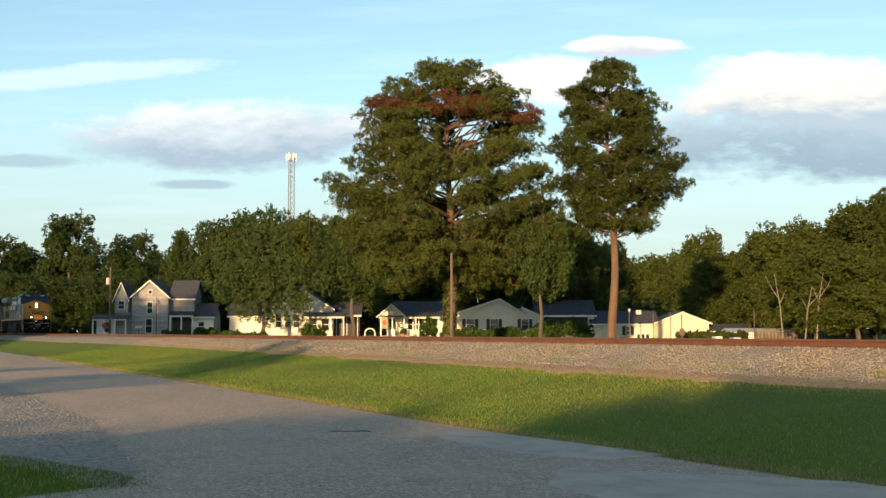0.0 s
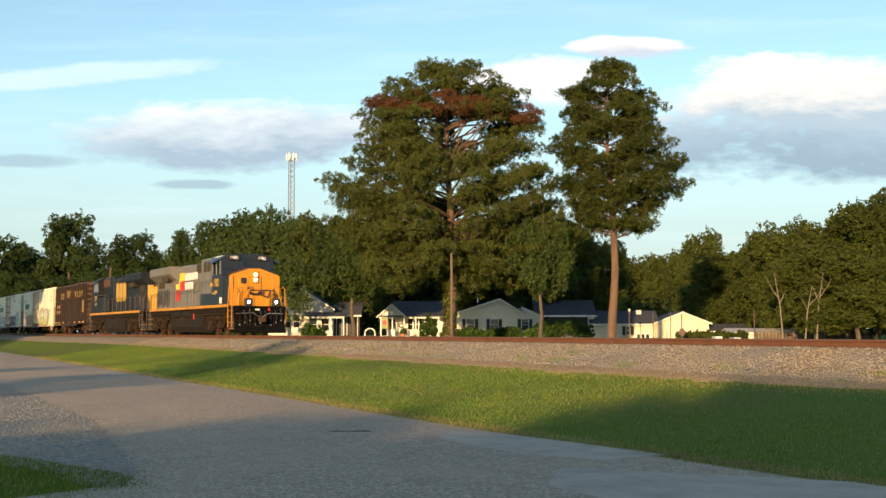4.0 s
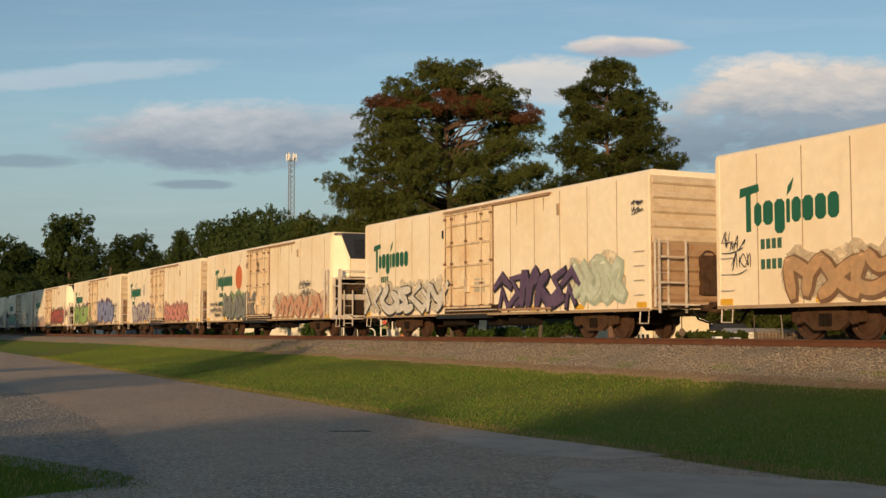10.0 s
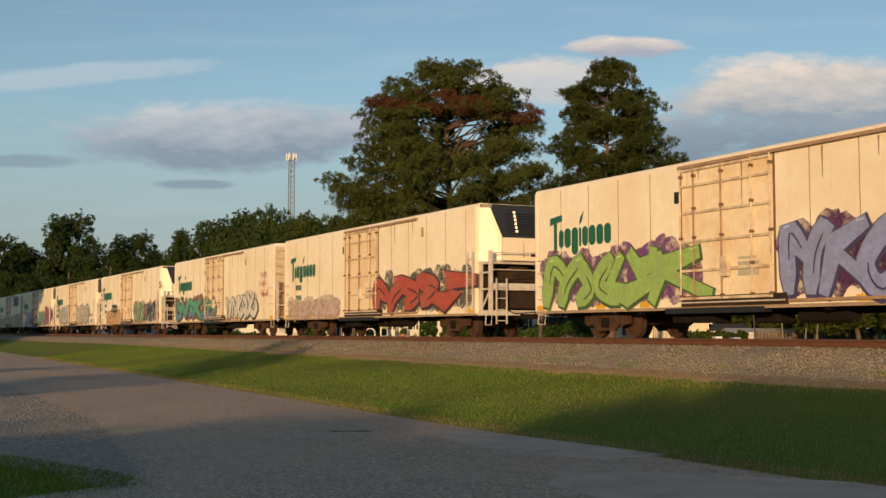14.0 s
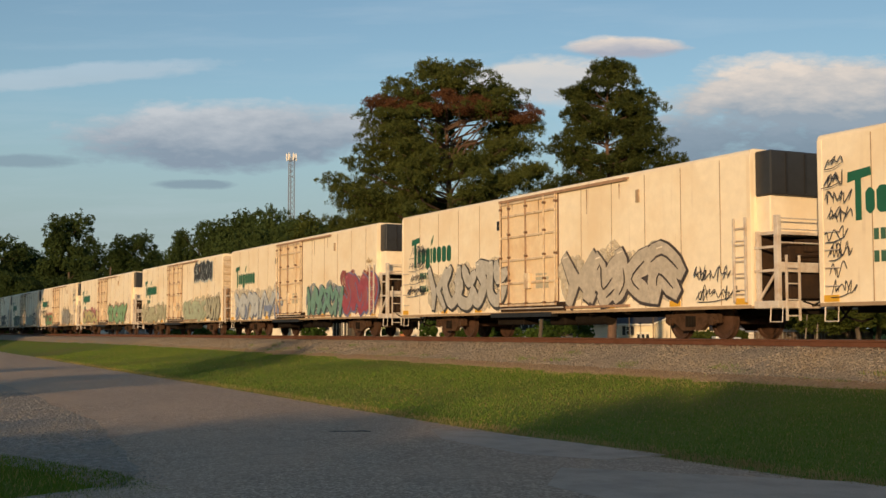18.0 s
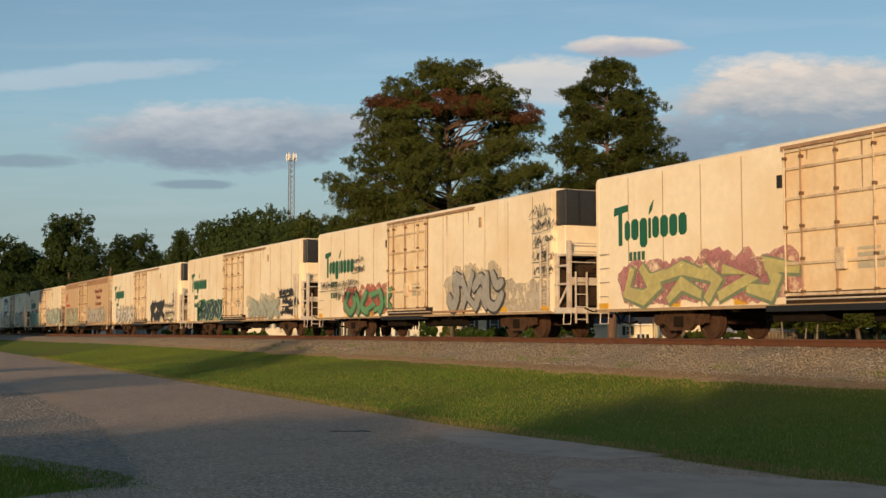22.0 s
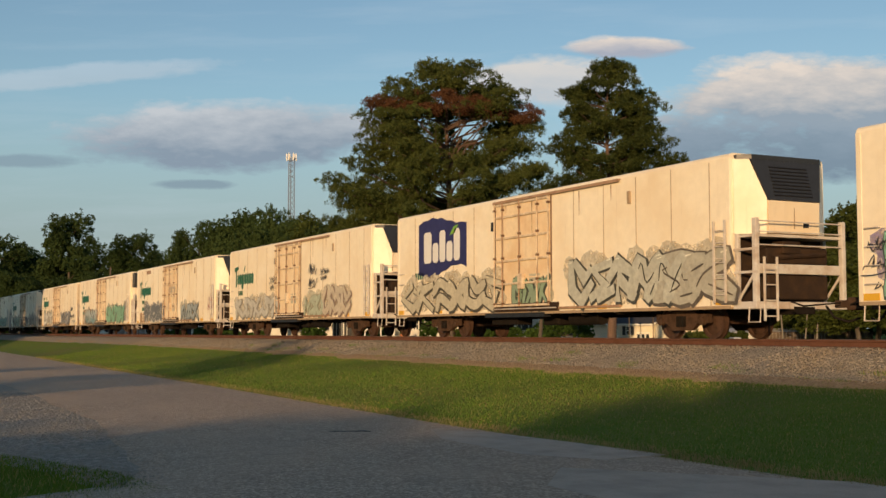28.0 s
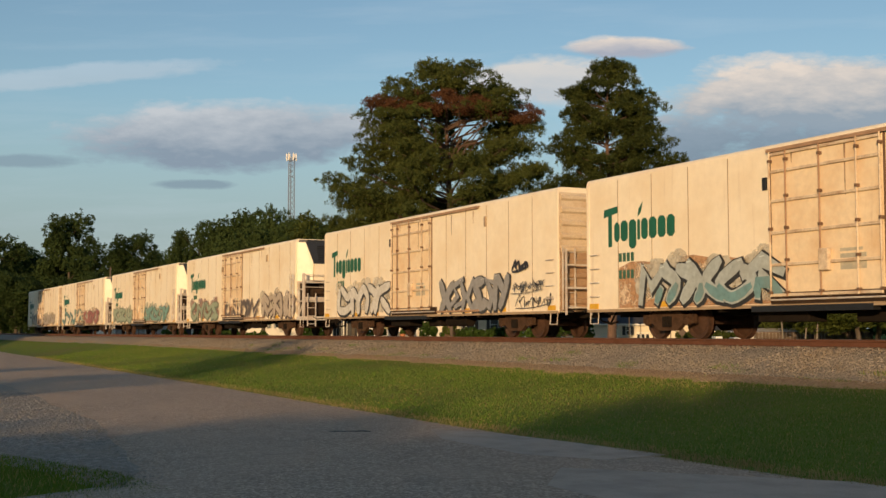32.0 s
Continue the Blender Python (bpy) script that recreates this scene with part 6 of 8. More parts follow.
def smooth(pts, n=4):
    """A rounded line through the points."""
    p = [pts[0]] + list(pts) + [pts[-1]]
    out = []
    for a, b, c, d in zip(p, p[1:], p[2:], p[3:]):
        for i in range(n):
            t = i / n
            out.append(tuple(0.5 * (2 * b[k] + (c[k] - a[k]) * t + (2 * a[k] - 5 * b[k] + 4 * c[k] - d[k]) * t * t + (3 * b[k] - a[k] - 3 * c[k] + d[k]) * t ** 3) for k in (0, 1)))
    return out + [pts[-1]]


def ribbon(g, pts, w, y, flat=False):
    """One painted stroke with blunt ends on a car's side."""
    q = pts if flat else smooth(pts)
    n = len(q)
    o = len(g.v)
    for i, (x, z) in enumerate(q):
        ax, az = q[max(0, i - 1)]
        bx, bz = q[min(n - 1, i + 1)]
        dx, dz = bx - ax, bz - az
        s = math.hypot(dx, dz) or 1.0
        dx, dz = dx / s, dz / s
        e = -0.75 * w if i == 0 else 0.75 * w if i == n - 1 else 0
        k = 0.55 if i in (0, n - 1) else 1.0
        g.v += [(x + dx * e - dz * w * k, y, z + dz * e + dx * w * k), (x + dx * e + dz * w * k, y, z + dz * e - dx * w * k)]
        y -= 0.00016
    for i in range(n - 1):
        a = o + 2 * i
        g.f.append((a, a + 1, a + 3, a + 2))
    return y - 0.0004


def blob(g, x, z, rx, rz, y, rnd, n=14):
    o = len(g.v)
    for i in range(n):
        a = 2 * math.pi * i / n
        q = rnd.uniform(0.82, 1.12)
        g.v.append((x + rx * q * math.cos(a), y, z + rz * q * math.sin(a)))
    g.f.append(tuple(range(o, o + n)))


def spray(car, half, x0, x1, lo, hi, count, fill, edge, cloud=None, fat=1.0, seed=0, second=None):
    """A sprayed piece of fat abstract letter shapes between x0 and x1 metres from the car's rear, lo to hi of the side's height."""
    rnd = random.Random(seed * 31 + int(x0 * 10))
    xa, xb = -half + x0, -half + x1
    za, zb = max(Z0 + 0.05, Z0 + (Z1 - Z0) * lo), Z0 + (Z1 - Z0) * hi
    y = SIDE - 0.034
    if cloud is None and max(fill) > 0.3:
        cloud = tuple(0.30 * c + 0.70 * w for c, w in zip(fill, (0.74, 0.66, 0.50)))
    if cloud:
        g = Geo()
        n = int((xb - xa) / 0.4) + 3
        yy = y + 0.008
        for i in range(n):
            blob(g, xa + (xb - xa) * (i + rnd.uniform(-0.3, 0.3)) / n, zb - rnd.uniform(0.05, 0.45) * (zb - za), 0.42, 0.36, yy, rnd)
            yy -= 0.00012
            blob(g, xa + (xb - xa) * (i + 0.5) / n, za + rnd.uniform(0.35, 0.5) * (zb - za), 0.45, 0.34 * (zb - za), yy, rnd)
            yy -= 0.00012
        part("graffiti_cloud", g, paint(*cloud, True), car, "sprayed cloud of colour behind the letters")
    cell = (xb - xa) / count
    last = -1
    bright = (min(1, fill[0] * 1.5 + 0.1), min(1, fill[1] * 1.5 + 0.1), min(1, fill[2] * 1.5 + 0.1))
    for i in range(count):
        dark, body, low, shine, inner = Geo(), Geo(), Geo(), Geo(), Geo()
        y1, y2, y3 = y - 0.0011 * (i % 3), y - 0.013 - 0.0011 * (i % 3), y - 0.026 - 0.0011 * (i % 3)
        k = rnd.randrange(len(GLYPHS))
        k = (k + 1) % len(GLYPHS) if k == last else k
        last = k
        tilt = rnd.uniform(-0.16, 0.20)
        rise = rnd.uniform(-0.06, 0.08)
        w = 0.132 * fat * min(cell * 1.5, zb - za) * rnd.uniform(0.9, 1.15)
        o = 0.055 + 0.02 * fat
        sharp = rnd.random() < 0.35
        for stroke in GLYPHS[k]:
            pts = []
            for u, v in stroke:
                u, v = u + rnd.uniform(-0.1, 0.1), v + rnd.uniform(-0.07, 0.07)
                vz = za + w + (zb - za - 2 * w) * min(1.05, max(0, v + rise))
                pts.append((xa + cell * (i - 0.06 + 1.12 * u + tilt * (v - 0.5)), max(Z0 + 0.06 + w, vz)))
            y1 = ribbon(dark, [(a + 0.03, max(Z0 + 0.04 + w, b - 0.03)) for a, b in pts], w + o, y1, sharp)
            y2 = ribbon(body, pts, w, y2, sharp)
            bend = smooth(pts)
            cut = bend[len(bend) // 4: 3 * len(bend) // 4 + 2]
            if len(cut) > 2 and fat > 1.15 and not sharp:
                y3 = ribbon(inner, [(a + 0.30 * w, b - 0.22 * w) for a, b in cut], 0.10 * w, y3, True)
            if second:
                lower = [(a, b) for a, b in smooth(pts) if b < za + 0.42 * (zb - za)]
                if len(lower) > 3:
                    y3 = ribbon(low, lower, w * 0.72, y3, True)
            top = max(pts, key=lambda q: q[1])
            if not shine.v:
                ribbon(shine, [(top[0] - 0.3 * w, top[1] + 0.35 * w), (top[0] + 0.35 * w, top[1] + 0.45 * w)], 0.12 * w, y3 - 0.002, True)
        root = part("graffiti_letter", dark, paint(*edge), car, "sprayed graffiti letter shape")
        part("letter_fill", body, paint(*fill), root)
        if inner.v:
            part("letter_line", inner, paint(*edge), root)
        if second and low.v:
            part("letter_fade", low, paint(*second), root)
        if max(fill) < 0.75:
            part("letter_shine", shine, paint(*bright), root)


def tag(car, half, x0, x1, lo, hi, colour=(0.03, 0.03, 0.035), w=0.022, seed=0, loops=2):
    """A quick flowing marker scrawl, row under row."""
    rnd = random.Random(seed * 17 + int(x0 * 10) + 3)
    g = Geo()
    y = SIDE - 0.036
    za, zb = Z0 + (Z1 - Z0) * lo, Z0 + (Z1 - Z0) * hi
    rows = max(loops, int((zb - za) / 0.40))
    pen = w * 0.6
    for row in range(rows):
        b, t = za + (zb - za) * row / rows, za + (zb - za) * (row + 0.8) / rows
        a, e = x0 + rnd.uniform(0, 0.3) * (x1 - x0), x1 - rnd.uniform(0, 0.3) * (x1 - x0)
        high = t - b
        x = a
        while x < e - 0.1:
            step = high * rnd.uniform(0.7, 1.1)
            top = t + rnd.uniform(-0.15, 0.15) * high
            strokes = []
            for q in range(rnd.choice((1, 1, 2))):
                knots = [(u + rnd.uniform(-0.3, 0.3), rnd.uniform(0.45, 1.05) if (i + q) % 2 else rnd.uniform(-0.1, 0.5)) for i, u in enumerate((0.0, 0.3, 0.55, 0.8, 1.0))]
                strokes.append([(-half + x + (u + 0.25 * v) * step, b + v * (top - b)) for u, v in knots])
            for pts in strokes:
                y = ribbon(g, pts, pen, y)
            x += step * rnd.uniform(0.65, 0.9)
        if rnd.random() < 0.6:
            y = ribbon(g, [(-half + a, b - 0.05), (-half + (a + e) / 2, b - 0.12 * high), (-half + e, b + 0.05)], pen * 0.8, y)
    part("graffiti_tag", g, paint(*colour), car, "dark scrawled marker tag")


def faded_patch(car, half, x0, x1, lo, hi, colour, seed=0):
    """Old paint rolled over earlier graffiti."""
    rnd = random.Random(seed)
    g = Geo()
    za, zb = Z0 + 0.05 + (Z1 - Z0) * lo, Z0 + (Z1 - Z0) * hi
    top = [(-half + x0 + (x1 - x0) * i / 12, zb + rnd.uniform(-0.18, 0.12)) for i in range(13)]
    g.prism([(-half + x0, za)] + top + [(-half + x1, za)], SIDE - 0.0125, SIDE - 0.011)
    part("faded_paint", g, paint(*colour, True), car, "faded patch of old paint")


PANEL_BLUE = mat("deep_blue_panel", (0.03, 0.028, 0.12), 0.5, 0.2, 2.0)
LEAF_MARK = mat("green_leaf_mark", (0.20, 0.42, 0.05), 0.5, 0.2, 2.0)
RED_MARK = mat("faded_red_mark", (0.45, 0.07, 0.05), 0.6, 0.2, 2.0)
TEXT_BROWN = mat("faded_brown_lettering", (0.22, 0.06, 0.05), 0.6, 0.25, 2.0)


def blue_panel(car, half):
    """A waving dark blue panel with pale plain shapes for its maker's mark."""
    a, b = -half + 1.9, -half + 5.7
    top = [(a + (b - a) * i / 10, 4.18 + 0.16 * math.sin(i * 0.5) + 0.05 * (i % 2)) for i in range(11)]
    low = [(b - (b - a) * i / 10, 2.35 + 0.20 * math.sin(i * 0.55 + 0.6) + 0.05 * (i % 2)) for i in range(11)]
    part("panel", Geo().prism(top + low, SIDE - 0.016, SIDE - 0.004), PANEL_BLUE, car, "dark blue waving panel")
    x = a + 0.45
    for i, (w, hgt) in enumerate(((0.62, 1.15), (0.46, 0.72), (0.46, 1.15), (0.46, 0.72), (0.46, 1.15))):
        k = 0.10
        z = 2.72
        part("panel_mark", Geo().prism([(x + k, z), (x + w - k, z), (x + w, z + k), (x + w, z + hgt - k), (x + w - k, z + hgt), (x + k, z + hgt), (x, z + hgt - k), (x, z + k)], SIDE - 0.022, SIDE - 0.016), WHITE_PAINT_MARK, car)
        x += w + 0.10
    part("panel_leaf", Geo().prism([(x - 0.9, 3.65), (x - 0.55, 3.95), (x - 0.2, 4.0), (x - 0.5, 3.7)], SIDE - 0.022, SIDE - 0.016), LEAF_MARK, car)


WHITE_PAINT_MARK = mat("pale_mark", (0.78, 0.76, 0.72), 0.5, 0.1, 2.0)


def slogan(car, half):
    for i, words in enumerate(("Protecting Today's", "Perishables", "For Tomorrow")):
        lettering("slogan", words, 0.50, (-half + 15.6, SIDE - 0.012, 3.42 - 0.52 * i), (90, 0, 0), TEXT_BROWN, car, "faded brown painted slogan", 0.82)
    part("owner_mark", Geo().prism([(-half + 0.9 + 0.42 * math.cos(i * 0.5), 3.25 + 0.42 * math.sin(i * 0.5)) for i in range(10)], SIDE - 0.012, SIDE - 0.004), RED_MARK, car, "faded red owner's mark")
    part("owner_mark", Geo().box(-half + 0.6, -half + 2.6, SIDE - 0.012, SIDE - 0.004, 2.50, 2.72), RED_MARK, car, "faded red owner's mark")


# ---- lettering ----
def text_mesh(words, size, thick=0.006, spacing=1.0):
    c = bpy.data.curves.new("lettering", "FONT")
    c.body, c.size, c.extrude, c.align_x, c.space_character = words, size, thick, "CENTER", spacing
    ob = new("lettering", c)
    me = bpy.data.meshes.new_from_object(ob.evaluated_get(bpy.context.evaluated_depsgraph_get()))
    bpy.data.objects.remove(ob)
    return me


def lettering(name, words, size, place, turn, material, parent, label="", stretch=1.0, spacing=1.0):
    ob = part(name, text_mesh(words, size, spacing=spacing), material, parent, label)
    ob.matrix_local = Matrix.Translation(place) @ Euler([radians(a) for a in turn]).to_matrix().to_4x4() @ Matrix.Diagonal((stretch, 1, 1, 1))
    return ob


# ---- locomotives ----
NAVY = mat("dark_blue_enamel", (0.012, 0.020, 0.034), 0.38, 0.3, 1.2, 0.0, tint=(0.024, 0.029, 0.036), streak=True, spec=0.4)
GREY_HOOD = mat("grey_enamel", (0.16, 0.156, 0.145), 0.5, 0.18, 1.0, 0.0, tint=(0.145, 0.13, 0.11), streak=True)
NAVY_OLD = mat("worn_blue_enamel", (0.0055, 0.0085, 0.015), 0.55, 0.35, 0.9, 0.0, tint=(0.021, 0.017, 0.015), streak=True, spec=0.3)
YELLOW = mat("orange_yellow_enamel", (0.53, 0.225, 0.014), 0.42, 0.14, 1.5, 0.0, tint=(0.46, 0.18, 0.02))
GOLD = mat("faded_gold_paint", (0.48, 0.30, 0.05), 0.55, 0.2, 2.0, tint=(0.45, 0.25, 0.06))
STRIPE = mat("yellow_stripe", (0.56, 0.25, 0.025), 0.5, 0.2, 1.4, tint=(0.28, 0.13, 0.035), drip=(0.14, 0.07, 0.03))
RED_PAINT = mat("red_paint", (0.60, 0.03, 0.03), 0.5, 0.1, 2.0)
YEL_PAINT = mat("yellow_paint", (0.80, 0.60, 0.06), 0.5, 0.1, 2.0)
WHITE_PAINT = mat("white_paint", (0.80, 0.78, 0.74), 0.5, 0.08, 2.0)
ROOF_PALE = mat("pale_roof", (0.74, 0.74, 0.74), 0.5, 0.15, 2.0)
MAROON = mat("dark_antiglare_paint", (0.06, 0.03, 0.03), 0.6, 0.2, 2.0)
TANK = mat("dusty_black_tank", (0.012, 0.009, 0.007), 0.8, 0.35, 1.5, tint=(0.028, 0.019, 0.013), spec=0.25)
TRUCK_LOCO = mat("brown_dusty_truck", (0.040, 0.025, 0.015), 0.9, 0.5, 3.0, 0.01, tint=(0.011, 0.008, 0.006), spec=0.15)
VENT = mat("dark_vent", (0.045, 0.032, 0.016), 0.7, 0.3, 12.0)
RAILING = mat("dull_handrail", (0.085, 0.072, 0.06), 0.6, 0.3, 4.0)
GLASS = glass_mat("tinted_glass")
HEADLIGHT = glow_mat("headlight", (1.0, 0.93, 0.78), 16)
DULL_RED = mat("dull_red_vent", (0.10, 0.05, 0.035), 0.8, 0.3, 8.0)
SHADE_BLUE = mat("blue_canvas", (0.05, 0.12, 0.28), 0.7, 0.15, 3.0)
PALE_YELLOW = mat("sun_bleached_yellow", (0.66, 0.38, 0.075), 0.45, 0.2, 1.6, tint=(0.50, 0.25, 0.05), drip=(0.25, 0.12, 0.05))
PILOT = mat("pilot_black", (0.0045, 0.0045, 0.005), 0.9, 0.4, 4.0, spec=0.1)
CLEAR = mat("silver_fitting", (0.6, 0.6, 0.58), 0.35, 0.1, 5.0, 0, 0.8)


def loco_truck(parent, x, way):
    root = part("truck", Geo().cbox(x - 2.6, x + 2.6, -0.9, 0.9, 0.62, 0.95, 0.05), TRUCK_LOCO, parent)
    for side in (-1, 1):
        lo, hi = sorted((side * 1.02, side * 1.2))
        out = [(x - 2.75, 0.95), (x - 2.75, 0.72), (x - 2.30, 0.66), (x - 2.2, 0.42), (x - 1.70, 0.42), (x - 1.55, 0.68), (x - 0.42, 0.68), (x - 0.25, 0.42), (x + 0.25, 0.42), (x + 0.42, 0.68),
               (x + 1.55, 0.68), (x + 1.70, 0.42), (x + 2.2, 0.42), (x + 2.30, 0.66), (x + 2.75, 0.72), (x + 2.75, 0.95), (x + 1.2, 1.02), (x, 1.0), (x - 1.2, 1.02)]
        part("side_frame", Geo().prism(out, lo, hi), TRUCK_LOCO, root)
        for ax in (-1.95, 0.0, 1.95):
            part("bearing_box", Geo().cbox(x + ax - 0.2, x + ax + 0.2, *sorted((side * 1.16, side * 1.36)), 0.36, 0.72, 0.05), TRUCK_LOCO, root)
        for ax in (-1.3, -0.65, 0.65, 1.3):
            part("spring", Geo().tube([(x + ax, side * 1.28, 0.62), (x + ax, side * 1.28, 0.98)], 0.10, 10), UNDER, root)
        part("brake_cylinder", Geo().tube([(x - 0.55, side * 1.3, 1.0), (x + 0.2, side * 1.3, 1.0)], 0.13, 10), TRUCK_LOCO, root)
        part("damper", Geo().tube([(x + 1.0, side * 1.36, 0.45), (x + 1.75, side * 1.36, 0.95)], 0.05, 8), TRUCK_LOCO, root)
        part("damper", Geo().tube([(x - 1.0, side * 1.36, 0.45), (x - 1.75, side * 1.36, 0.95)], 0.05, 8), TRUCK_LOCO, root)
        part("upper_beam", Geo().prism([(x - 2.5, 1.02), (x - 2.2, 1.22), (x + 2.2, 1.22), (x + 2.5, 1.02)], *sorted((side * 1.0, side * 1.16))), TRUCK_LOCO, root)
        for ax in (-1.75, 1.35):
            part("brake_cylinder", Geo().tube([(x + ax - 0.1, side * 1.34, 0.98), (x + ax + 0.45, side * 1.34, 1.06)], 0.12, 10), TRUCK_LOCO, root)
        for ax in (-2.45, -1.0, 1.0, 2.45):
            part("sand_pipe", Geo().tube([(x + ax, side * 1.3, 1.28), (x + ax, side * 1.33, 0.8), (x + ax + 0.18, side * 1.0, 0.2)], 0.03, 5), TRUCK_LOCO, root)
        part("brake_rigging", Geo().tube([(x - 2.5, side * 1.3, 0.34), (x - 1.2, side * 1.3, 0.30), (x - 0.9, side * 1.32, 0.5), (x + 0.9, side * 1.32, 0.5), (x + 1.2, side * 1.3, 0.30), (x + 2.5, side * 1.3, 0.34)], 0.04, 6), TRUCK_LOCO, root)
    for ax in (-1.95, 0.0, 1.95):
        wheelset(parent, x + ax, 0.53)


def locomotive(way, hood_paint, cab_paint, label, heritage):
    """A modern six-axle diesel with a wide cab; way +1 leads with its cab, -1 trails it."""
    root = thing("diesel_locomotive", label, "locomotive")

    def xs(a, b):
        return tuple(sorted((way * a, way * b)))

    def box(a, b, y0, y1, z0, z1, c=0.02):
        return Geo().cbox(*xs(a, b), y0, y1, z0, z1, c)

    def slab(outline, y0, y1):
        return Geo().prism([(way * a, b) for a, b in outline], y0, y1)

    part("frame", box(-9.95, 9.95, -1.42, 1.42, 1.28, 1.60), UNDER, root)
    part("walkway", box(-9.2, 9.2, -1.54, 1.54, 1.60, 1.66, 0.01), UNDER, root)
    for side in (-1, 1):
        for i in range(12):
            a = -9.2 + 18.4 * i / 12
            part("side_stripe", box(a + 0.01, a + 18.4 / 12 - 0.01, *sorted((side * 1.56, side * 1.50)), 1.58, 1.74, 0.008), STRIPE, root)
    # hood
    hood = part("engine_hood", box(-9.15, 3.2, -1.06, 1.06, 1.66, 4.40, 0.10), hood_paint, root)
    part("equipment_cabinet", box(2.1, 5.9, -1.12, 1.12, 1.66, 4.60, 0.09), hood_paint, root)
    for a, b in ((0.95, 2.0), (2.75, 3.3), (3.5, 4.15), (4.45, 4.9)):
        if heritage:
            part("vent", box(a, b, -1.15 if a > 2 else -1.09, -1.10 if a > 2 else -1.04, 3.80 if a < 4.3 else 4.12, 4.36 if a < 2.1 else 4.42, 0.01), VENT, root)
    if not heritage:
        for i in range(3):
            part("vent", box(3.2 + i * 0.85, 3.85 + i * 0.85, -1.15, -1.10, 3.85, 4.45, 0.01), DULL_RED, root)
        part("vent", box(0.2, 0.9, -1.09, -1.04, 3.6, 4.2, 0.01), DULL_RED, root)
    for i in range(9):
        a = -3.6 + i * 0.75
        if a < 2.4:
            part("hood_door", box(a, a + 0.68, -1.095, -1.05, 1.75, 2.62, 0.015), hood_paint, root)
    for i in range(7):
        a = -3.6 + i * 0.75
        part("hood_rib", box(a - 0.03, a + 0.0, -1.10, -1.05, 2.7, 4.2, 0.006), hood_paint, root)
    # radiator section with overhanging wings
    part("radiator_wing", Geo().prism([(-1.56, 3.95), (-1.56, 4.40), (-1.48, 4.47), (1.48, 4.47), (1.56, 4.40), (1.56, 3.95), (1.06, 3.55), (-1.06, 3.55)], *xs(-9.3, -3.8), "x"), hood_paint if heritage else cab_paint, root)
    for a in (-8.6, -7.75):
        part("radiator_intake", slab([(a, 3.12), (a + 0.78, 3.12), (a + 0.70, 3.62), (a + 0.08, 3.62)], -1.10, -1.04), VENT, root)
    for i in range(8):
        a = -8.85 + i * 0.43
        part("louvre", box(a, a + 0.19, -1.10, -1.05, 1.85 + 0.1 * (i % 3), 2.95 if i % 2 else 3.05, 0.01), BLACK, root)
    part("radiator_vent", slab([(-6.4, 3.5), (-5.0, 3.5), (-4.6, 3.86), (-6.6, 3.86)], -1.40, -1.06), VENT, root)
    part("hood_end", box(-9.24, -9.14, -1.02, 1.02, 1.70, 3.9, 0.02), hood_paint, root)
    if not heritage:
        part("end_panel", box(-9.27, -9.23, -1.01, 0.12, 1.72, 3.86, 0.01), PALE_YELLOW, root, "faded yellow panel on the hood's end")
        part("end_door", box(-9.27, -9.23, 0.22, 0.95, 1.72, 3.5, 0.02), hood_paint, root)
        part("light_case", box(-9.36, -9.24, 0.2, 0.75, 3.52, 3.84, 0.02), BLACK, root)
        for y in (0.34, 0.60):
            part("rear_lamp", Geo().tube([(way * -9.36, y, 3.68), (way * -9.38, y, 3.68)], 0.09, 12), CLEAR, root)
        for i in range(3):
            part("number_bar", box(-9.285, -9.268, -0.62 + 0.22 * i, -0.46 + 0.22 * i, 3.42, 3.66, 0.002), TRUCK, root)
        part("brake_wheel", Geo().tube([(way * -9.42, 0.05 + 0.27 * math.cos(i * 0.524), 2.62 + 0.27 * math.sin(i * 0.524)) for i in range(13)], 0.025, 5), TRUCK, root)
        part("hand_rail_end", Geo().tube([(way * -9.9, -0.7, 1.66), (way * -9.9, -0.7, 2.7), (way * -9.6, 0.7, 2.9), (way * -9.6, 0.7, 1.66)], 0.025, 6), STRIPE, root)
    part("exhaust_stack", box(-1.3, 0.1, -0.4, 0.4, 4.36, 4.55), VENT, root)
    part("roof_hatch", box(-3.9, -2.0, -0.7, 0.7, 4.38, 4.50), hood_paint, root)
    horn = Geo()
    for i in range(3):
        horn.tube([(way * (1.1 + 0.1 * i), -0.2 + 0.2 * i, 4.52), (way * (1.6 + 0.1 * i), -0.2 + 0.2 * i, 4.56)], 0.05, 8, 0.10)
    horn.box(*xs(1.0, 1.5), -0.25, 0.25, 4.38, 4.5)
    part("air_horn", horn, UNDER, root)
    # cab and nose
    cab = part("cab", slab([(5.85, 1.66), (8.05, 1.66), (8.05, 3.45), (7.68, 4.44), (5.85, 4.44)], -1.53, 1.53), cab_paint, root)
    roof_line = [(-1.53, 4.40), (-1.2, 4.60), (-0.5, 4.68), (0.5, 4.68), (1.2, 4.60), (1.53, 4.40)]
    part("cab_roof", Geo().prism(roof_line, *xs(5.7, 7.05), "x"), ROOF_PALE if heritage else cab_paint, root, "pale roof of the cab")
    part("roof_visor", Geo().prism(roof_line, *xs(7.05, 7.70), "x"), cab_paint, root)
    for side in (-1, 1):
        lo, hi = sorted((side * 1.545, side * 1.50))
        for a in (6.10, 6.85):
            part("side_window", box(a, a + 0.62, lo, hi, 3.52, 4.18, 0.01), GLASS, cab)
